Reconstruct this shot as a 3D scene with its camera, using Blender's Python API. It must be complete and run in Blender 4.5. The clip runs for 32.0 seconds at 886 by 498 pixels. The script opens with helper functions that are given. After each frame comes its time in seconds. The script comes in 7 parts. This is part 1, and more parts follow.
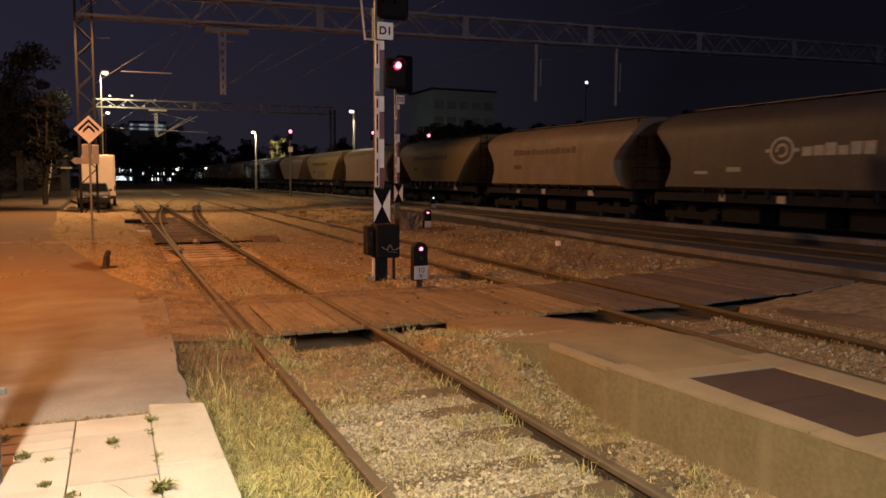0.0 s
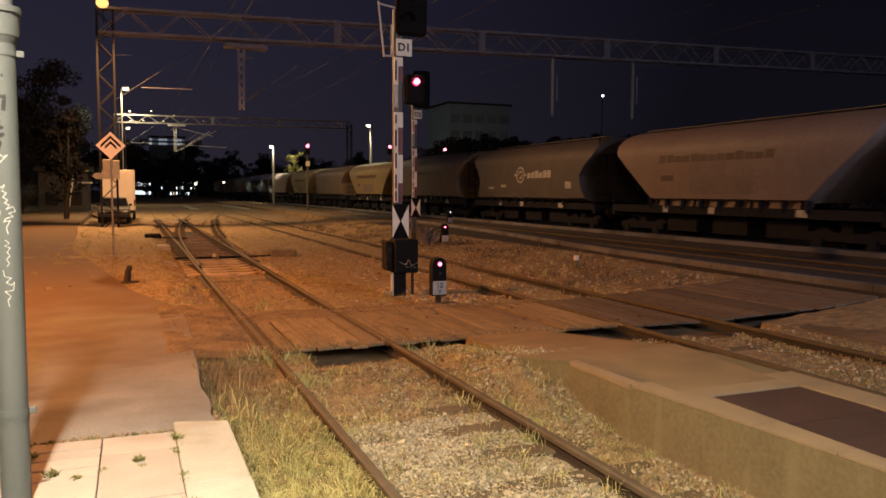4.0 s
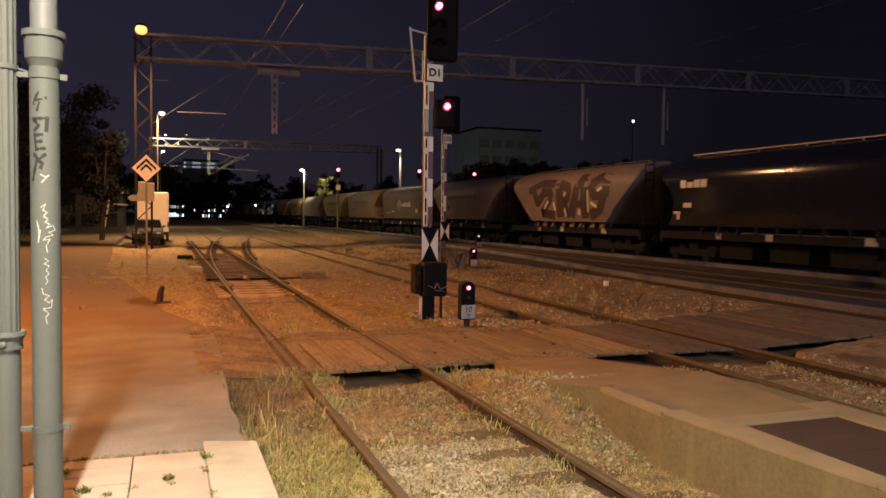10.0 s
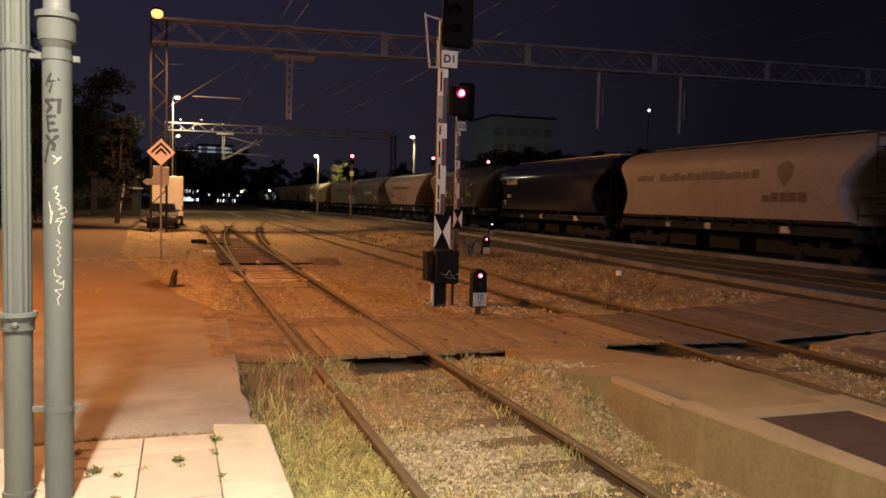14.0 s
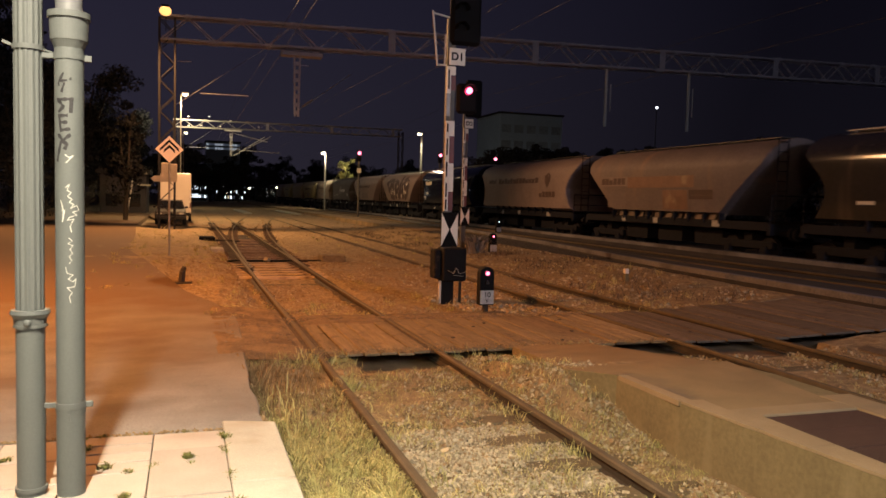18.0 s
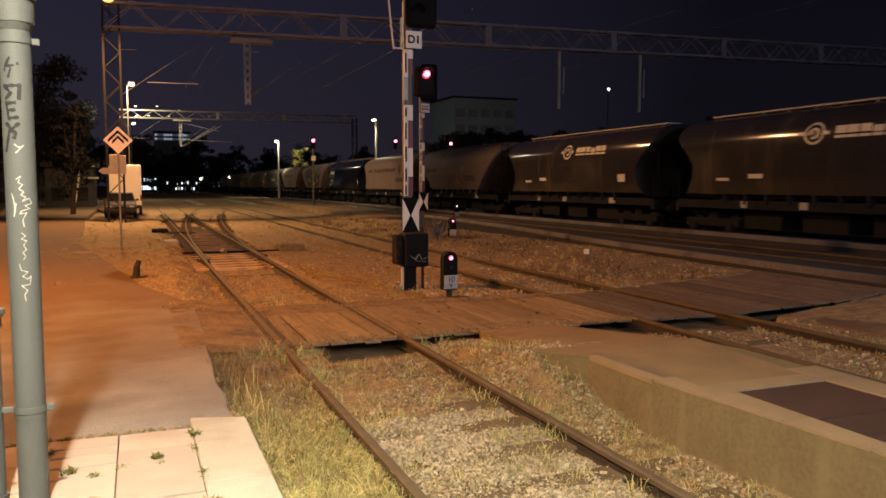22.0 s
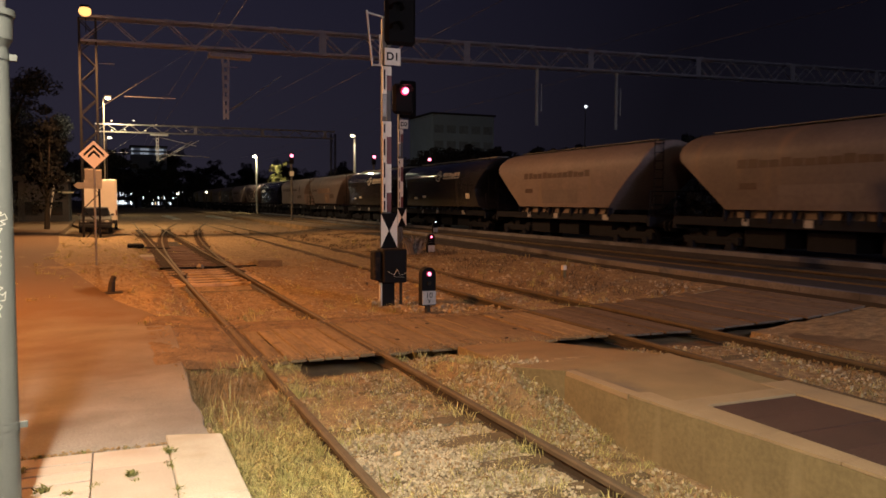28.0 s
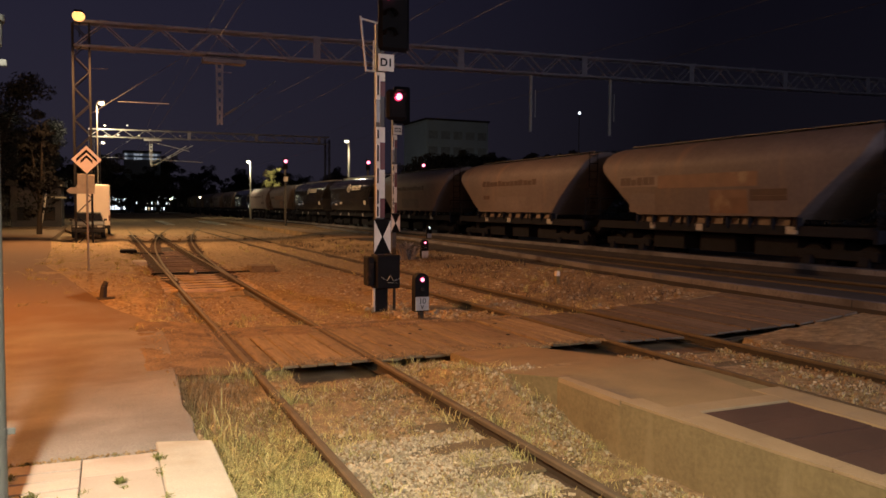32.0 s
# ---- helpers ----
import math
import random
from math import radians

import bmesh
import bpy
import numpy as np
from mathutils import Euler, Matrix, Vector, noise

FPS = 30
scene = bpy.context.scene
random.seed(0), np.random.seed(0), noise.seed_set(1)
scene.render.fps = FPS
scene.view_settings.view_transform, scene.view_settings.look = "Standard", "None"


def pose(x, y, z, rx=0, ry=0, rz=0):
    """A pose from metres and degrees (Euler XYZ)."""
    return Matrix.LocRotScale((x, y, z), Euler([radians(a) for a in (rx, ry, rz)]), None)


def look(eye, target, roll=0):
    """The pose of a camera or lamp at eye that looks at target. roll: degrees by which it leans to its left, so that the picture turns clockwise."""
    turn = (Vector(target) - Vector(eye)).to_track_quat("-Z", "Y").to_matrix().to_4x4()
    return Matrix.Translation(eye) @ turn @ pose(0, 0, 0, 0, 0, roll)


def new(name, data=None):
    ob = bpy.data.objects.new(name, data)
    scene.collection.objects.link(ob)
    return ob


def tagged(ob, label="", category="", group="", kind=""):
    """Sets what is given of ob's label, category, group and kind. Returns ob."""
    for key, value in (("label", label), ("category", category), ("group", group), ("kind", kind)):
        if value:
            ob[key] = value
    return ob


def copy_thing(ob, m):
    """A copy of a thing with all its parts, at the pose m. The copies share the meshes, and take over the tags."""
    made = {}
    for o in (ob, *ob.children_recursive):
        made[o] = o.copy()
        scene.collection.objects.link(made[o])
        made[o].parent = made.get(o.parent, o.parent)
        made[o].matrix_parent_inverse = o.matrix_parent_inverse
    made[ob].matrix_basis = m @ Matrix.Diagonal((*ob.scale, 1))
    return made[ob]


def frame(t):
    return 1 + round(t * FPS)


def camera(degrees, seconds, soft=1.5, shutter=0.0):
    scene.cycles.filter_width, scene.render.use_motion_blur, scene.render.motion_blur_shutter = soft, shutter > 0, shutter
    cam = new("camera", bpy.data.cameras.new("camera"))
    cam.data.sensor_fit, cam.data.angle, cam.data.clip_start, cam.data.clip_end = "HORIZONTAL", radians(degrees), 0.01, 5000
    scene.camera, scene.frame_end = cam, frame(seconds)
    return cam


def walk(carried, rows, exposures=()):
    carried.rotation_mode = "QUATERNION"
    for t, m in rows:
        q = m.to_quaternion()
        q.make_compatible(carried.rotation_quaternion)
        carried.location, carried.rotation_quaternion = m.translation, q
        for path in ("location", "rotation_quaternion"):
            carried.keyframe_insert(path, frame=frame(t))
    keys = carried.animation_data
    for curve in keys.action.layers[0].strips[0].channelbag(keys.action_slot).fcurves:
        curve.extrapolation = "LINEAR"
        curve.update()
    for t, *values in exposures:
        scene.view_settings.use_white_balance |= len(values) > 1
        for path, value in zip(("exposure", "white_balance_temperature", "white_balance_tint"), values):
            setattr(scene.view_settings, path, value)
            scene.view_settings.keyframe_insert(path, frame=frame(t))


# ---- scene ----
cam = camera(60.1, 32.0, soft=1.6, shutter=0.8)
PATH = [
    (0, (-1.439, -5.31, 1.851), (-0.651, -3.48, 1.667), 0.4),
    (0.5, (-1.449, -5.314, 1.845), (-0.662, -3.485, 1.659), 0.5),
    (1, (-1.453, -5.311, 1.843), (-0.669, -3.482, 1.651), 0.6),
    (1.5, (-1.457, -5.308, 1.848), (-0.676, -3.477, 1.653), 0.7),
    (2, (-1.457, -5.305, 1.847), (-0.685, -3.471, 1.648), 0.8),
    (2.5, (-1.458, -5.302, 1.848), (-0.695, -3.464, 1.647), 0.9),
    (3, (-1.457, -5.301, 1.855), (-0.697, -3.461, 1.661), 0.8),
    (3.5, (-1.477, -5.301, 1.878), (-0.722, -3.457, 1.707), 0.5),
    (5.5, (-1.496, -5.313, 1.894), (-0.765, -3.454, 1.789), 0.1),
    (6, (-1.485, -5.311, 1.891), (-0.764, -3.447, 1.801), 0.1),
    (6.5, (-1.482, -5.306, 1.888), (-0.769, -3.438, 1.808), 0.1),
    (7, (-1.483, -5.301, 1.885), (-0.78, -3.43, 1.806), 0.2),
    (7.5, (-1.475, -5.306, 1.885), (-0.776, -3.434, 1.805), 0.1),
    (8, (-1.472, -5.301, 1.885), (-0.777, -3.427, 1.807), 0.1),
    (8.5, (-1.479, -5.308, 1.886), (-0.787, -3.433, 1.808), 0.2),
    (9, (-1.484, -5.311, 1.888), (-0.794, -3.436, 1.809), 0.3),
    (9.5, (-1.492, -5.303, 1.883), (-0.806, -3.426, 1.801), 0.5),
    (10, (-1.5, -5.302, 1.877), (-0.818, -3.424, 1.79), 0.7),
    (10.5, (-1.503, -5.307, 1.88), (-0.827, -3.427, 1.792), 1.0),
    (11, (-1.509, -5.302, 1.881), (-0.839, -3.419, 1.791), 1.0),
    (11.5, (-1.503, -5.302, 1.876), (-0.839, -3.417, 1.782), 1.2),
    (12, (-1.492, -5.296, 1.876), (-0.835, -3.409, 1.775), 1.3),
    (12.5, (-1.484, -5.289, 1.874), (-0.83, -3.402, 1.767), 1.4),
    (13, (-1.489, -5.291, 1.876), (-0.839, -3.403, 1.762), 1.4),
    (13.5, (-1.482, -5.293, 1.871), (-0.832, -3.405, 1.753), 1.4),
    (14, (-1.482, -5.289, 1.872), (-0.832, -3.402, 1.752), 1.4),
    (14.5, (-1.486, -5.294, 1.874), (-0.835, -3.407, 1.751), 1.3),
    (16.5, (-1.489, -5.301, 1.875), (-0.844, -3.412, 1.751), 1.2),
    (17, (-1.489, -5.294, 1.869), (-0.846, -3.405, 1.743), 1.3),
    (17.5, (-1.495, -5.295, 1.877), (-0.859, -3.403, 1.744), 1.3),
    (18, (-1.496, -5.3, 1.882), (-0.863, -3.408, 1.754), 1.5),
    (18.5, (-1.513, -5.253, 1.884), (-0.881, -3.359, 1.758), 1.6),
    (19, (-1.556, -5.18, 1.889), (-0.922, -3.287, 1.766), 1.6),
    (19.5, (-1.587, -5.138, 1.884), (-0.95, -3.246, 1.764), 1.5),
    (20, (-1.584, -5.121, 1.88), (-0.945, -3.23, 1.761), 1.5),
    (20.5, (-1.56, -5.129, 1.875), (-0.907, -3.243, 1.754), 1.4),
    (21, (-1.551, -5.155, 1.877), (-0.876, -3.277, 1.749), 1.1),
    (21.5, (-1.546, -5.166, 1.872), (-0.828, -3.306, 1.722), 0.5),
    (22, (-1.549, -5.168, 1.867), (-0.811, -3.317, 1.703), 0.1),
    (22.5, (-1.55, -5.201, 1.875), (-0.782, -3.361, 1.715), 0.2),
    (23, (-1.562, -5.219, 1.875), (-0.763, -3.392, 1.724), 0.2),
    (23.5, (-1.567, -5.232, 1.878), (-0.754, -3.41, 1.736), 0.2),
    (24, (-1.563, -5.216, 1.871), (-0.743, -3.397, 1.736), 0.3),
    (24.5, (-1.554, -5.209, 1.871), (-0.733, -3.39, 1.739), 0.3),
    (25, (-1.537, -5.192, 1.869), (-0.717, -3.373, 1.738), 0.4),
    (25.5, (-1.526, -5.184, 1.868), (-0.713, -3.362, 1.734), 0.3),
    (27.5, (-1.554, -5.205, 1.873), (-0.764, -3.372, 1.747), 0.2),
    (28, (-1.558, -5.205, 1.873), (-0.767, -3.372, 1.75), 0.3),
    (28.5, (-1.558, -5.208, 1.873), (-0.765, -3.376, 1.753), 0.3),
    (29, (-1.544, -5.202, 1.873), (-0.751, -3.37, 1.753), 0.3),
    (29.5, (-1.546, -5.197, 1.872), (-0.753, -3.365, 1.753), 0.3),
    (30, (-1.552, -5.204, 1.874), (-0.755, -3.373, 1.757), 0.4),
    (30.5, (-1.553, -5.203, 1.871), (-0.753, -3.374, 1.758), 0.4),
    (31, (-1.55, -5.208, 1.875), (-0.746, -3.38, 1.764), 0.4),
    (31.5, (-1.545, -5.206, 1.877), (-0.74, -3.378, 1.767), 0.4),
    (32, (-1.541, -5.203, 1.875), (-0.736, -3.376, 1.767), 0.4),
]
walk(cam, [(t, look(e, g, r)) for t, e, g, r in PATH], [(0.0, -0.13), (3.0, -0.13), (4.0, 0.0), (32.0, 0.0)])

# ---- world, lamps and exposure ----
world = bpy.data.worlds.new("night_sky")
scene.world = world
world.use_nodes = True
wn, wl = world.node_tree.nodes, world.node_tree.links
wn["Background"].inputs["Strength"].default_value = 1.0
w_co = wn.new("ShaderNodeTexCoord")
w_sep = wn.new("ShaderNodeSeparateXYZ")
w_ramp = wn.new("ShaderNodeValToRGB")
w_ramp.color_ramp.elements[0].position, w_ramp.color_ramp.elements[0].color = 0.02, (0.0104, 0.0090, 0.0142, 1)
w_ramp.color_ramp.elements[1].position, w_ramp.color_ramp.elements[1].color = 0.34, (0.0057, 0.0053, 0.0118, 1)
wl.new(w_co.outputs["Generated"], w_sep.inputs[0])
wl.new(w_sep.outputs["Z"], w_ramp.inputs[0])
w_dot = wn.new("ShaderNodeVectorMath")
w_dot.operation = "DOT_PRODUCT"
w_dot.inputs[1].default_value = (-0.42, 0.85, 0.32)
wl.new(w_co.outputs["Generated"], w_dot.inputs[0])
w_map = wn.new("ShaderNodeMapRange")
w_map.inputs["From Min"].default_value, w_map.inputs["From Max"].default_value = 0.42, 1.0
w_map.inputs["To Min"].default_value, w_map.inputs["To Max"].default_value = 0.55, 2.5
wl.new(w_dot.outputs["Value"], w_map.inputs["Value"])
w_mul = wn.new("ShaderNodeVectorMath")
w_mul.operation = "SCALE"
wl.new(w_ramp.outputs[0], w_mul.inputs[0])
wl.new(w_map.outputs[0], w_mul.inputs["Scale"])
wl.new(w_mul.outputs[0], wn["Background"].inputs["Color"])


def lamp(name, kind, place, watts, colour, size=0.2, target=None, spread=None):
    data = bpy.data.lights.new(name, kind)
    data.energy, data.color = watts, colour
    if kind == "AREA":
        data.size = size
        if spread:
            data.spread = radians(spread)
    else:
        data.shadow_soft_size = size
    if kind == "SPOT":
        data.spot_size, data.spot_blend = radians(spread or 140), 0.5
    ob = new(name, data)
    ob.matrix_world = look(place, target) if target else Matrix.Translation(place)
    return ob


SODIUM = (1.0, 0.32, 0.055)
lamp("platform_lamp_light", "AREA", (-2.11, -3.2, 4.7), 690, (1.0, 0.84, 0.64), 0.12, (-2.1099, -3.29, 0.0), 155)
# Added fill light, unseen behind the camera, to lift upright faces.
lamp("fill_light_behind", "SPOT", (-3.4, -13.0, 5.4), 2200, (1.0, 0.86, 0.68), 0.15, (-3.2, -10.0, 0.0), 165)
# Two added fill lights out of view whiten and cool the train and kerbs.
lamp("fill_light_right", "SPOT", (11.0, -13.0, 6.5), 1500, (0.96, 0.87, 1.0), 0.15, (11.2, -10.0, 0.0), 165)
lamp("cool_fill_light", "SPOT", (13.0, -18.0, 8.5), 5500, (0.72, 0.74, 1.0), 0.2, (17.0, 8.0, 0.0), 100)
lamp("mast_lamp_light", "SPOT", (-2.56, 35.0, 10.7), 13200, (1.0, 0.5, 0.21), 0.2, (-2.0, 22.0, 0.0), 162)
lamp("mast_lamp_light_back", "SPOT", (-2.5, 37.4, 10.3), 8000, (1.0, 0.5, 0.21), 0.2, (1.5, 56.0, 0.0), 96)
lamp("yard_lamp_light", "SPOT", (-6.5, 7.8, 7.2), 7800, SODIUM, 0.3, (-5.7, 8.8, 0.0), 150)
lamp("pole_lamp_light_a", "SPOT", (-1.7, 54.6, 9.0), 7000, (1.0, 0.66, 0.32), 0.2, (0.8, 56.0, 0.0), 146)
lamp("pole_lamp_light_b", "POINT", (-1.2, 97.6, 12.5), 3200, (1.0, 0.84, 0.55), 0.2)
lamp("yard_tower_light_a", "SPOT", (22.0, 74.2, 8.8), 2400, (1.0, 0.88, 0.6), 0.2, (20.0, 72.0, 0.0), 150)
lamp("yard_tower_light_b", "SPOT", (15.9, 99.2, 7.8), 2400, (1.0, 0.88, 0.6), 0.2, (19.0, 102.0, 2.0), 150)


# ---- materials ----
def material(name, colour, rough=0.8, metal=0.0, var=0.25, scale=6.0, fine=60.0, bump=0.25, stain=None, stain_at=0.55, island=None, spec=0.4, coord="Object", each=0.0, streak=False, grain=False):
    """Base colour with variation at two scales, a stain colour in patches, and relief."""
    m = bpy.data.materials.new(name)
    m.use_nodes = True
    n, l = m.node_tree.nodes, m.node_tree.links
    b = n["Principled BSDF"]
    b.inputs["Roughness"].default_value, b.inputs["Metallic"].default_value = rough, metal
    b.inputs["Specular IOR Level"].default_value = spec
    co = n.new("ShaderNodeTexCoord")
    big, small = n.new("ShaderNodeTexNoise"), n.new("ShaderNodeTexNoise")
    big.inputs["Scale"].default_value, big.inputs["Detail"].default_value = scale, 6
    small.inputs["Scale"].default_value, small.inputs["Detail"].default_value = fine, 4
    for t in (big, small):
        if grain:
            gm = n.new("ShaderNodeMapping")
            gm.inputs["Scale"].default_value = (1.0, 0.09, 1.0)
            l.new(co.outputs[coord], gm.inputs["Vector"])
            l.new(gm.outputs[0], t.inputs["Vector"])
        else:
            l.new(co.outputs[coord], t.inputs["Vector"])
    add = n.new("ShaderNodeMath")
    add.operation = "ADD"
    l.new(big.outputs["Fac"], add.inputs[0])
    l.new(small.outputs["Fac"], add.inputs[1])
    ramp = n.new("ShaderNodeMapRange")
    ramp.inputs["From Min"].default_value, ramp.inputs["From Max"].default_value = 0.65, 1.35
    ramp.inputs["To Min"].default_value, ramp.inputs["To Max"].default_value = 1 - var, 1 + var
    l.new(add.outputs[0], ramp.inputs["Value"])
    mul = n.new("ShaderNodeVectorMath")
    mul.operation = "SCALE"
    mul.inputs[0].default_value = colour
    l.new(ramp.outputs[0], mul.inputs["Scale"])
    out = mul.outputs[0]
    if stain:
        s = n.new("ShaderNodeTexNoise")
        s.inputs["Scale"].default_value, s.inputs["Detail"].default_value = scale * 0.6, 8
        if streak:
            mp = n.new("ShaderNodeMapping")
            mp.inputs["Scale"].default_value = (1.0, 3.2, 0.55)
            l.new(co.outputs[coord], mp.inputs["Vector"])
            l.new(mp.outputs[0], s.inputs["Vector"])
        else:
            l.new(co.outputs[coord], s.inputs["Vector"])
        r = n.new("ShaderNodeMapRange")
        r.inputs["From Min"].default_value, r.inputs["From Max"].default_value = stain_at, stain_at + 0.16
        l.new(s.outputs["Fac"], r.inputs["Value"])
        mix = n.new("ShaderNodeMix")
        mix.data_type = "RGBA"
        mix.inputs["B"].default_value = (*stain, 1)
        l.new(r.outputs[0], mix.inputs["Factor"])
        l.new(out, mix.inputs["A"])
        out = mix.outputs["Result"]
    if island:
        g = n.new("ShaderNodeNewGeometry")
        hv = n.new("ShaderNodeMapRange")
        hv.inputs["To Min"].default_value, hv.inputs["To Max"].default_value = island
        l.new(g.outputs["Random Per Island"], hv.inputs["Value"])
        sc = n.new("ShaderNodeVectorMath")
        sc.operation = "SCALE"
        l.new(out, sc.inputs[0])
        l.new(hv.outputs[0], sc.inputs["Scale"])
        out = sc.outputs[0]
    if each:
        info = n.new("ShaderNodeObjectInfo")
        ev = n.new("ShaderNodeMapRange")
        ev.inputs["To Min"].default_value, ev.inputs["To Max"].default_value = 1 - each, 1 + each
        l.new(info.outputs["Random"], ev.inputs["Value"])
        es = n.new("ShaderNodeVectorMath")
        es.operation = "SCALE"
        l.new(out, es.inputs[0])
        l.new(ev.outputs[0], es.inputs["Scale"])
        out = es.outputs[0]
    l.new(out, b.inputs["Base Color"])
    if bump:
        bp = n.new("ShaderNodeBump")
        bp.inputs["Strength"].default_value, bp.inputs["Distance"].default_value = bump, 0.02
        l.new(add.outputs[0], bp.inputs["Height"])
        l.new(bp.outputs[0], b.inputs["Normal"])
    return m


def glow(name, colour, strength):
    m = bpy.data.materials.new(name)
    m.use_nodes = True
    b = m.node_tree.nodes["Principled BSDF"]
    b.inputs["Base Color"].default_value = (*colour, 1)
    b.inputs["Emission Color"].default_value = (*colour, 1)
    b.inputs["Emission Strength"].default_value = strength
    return m


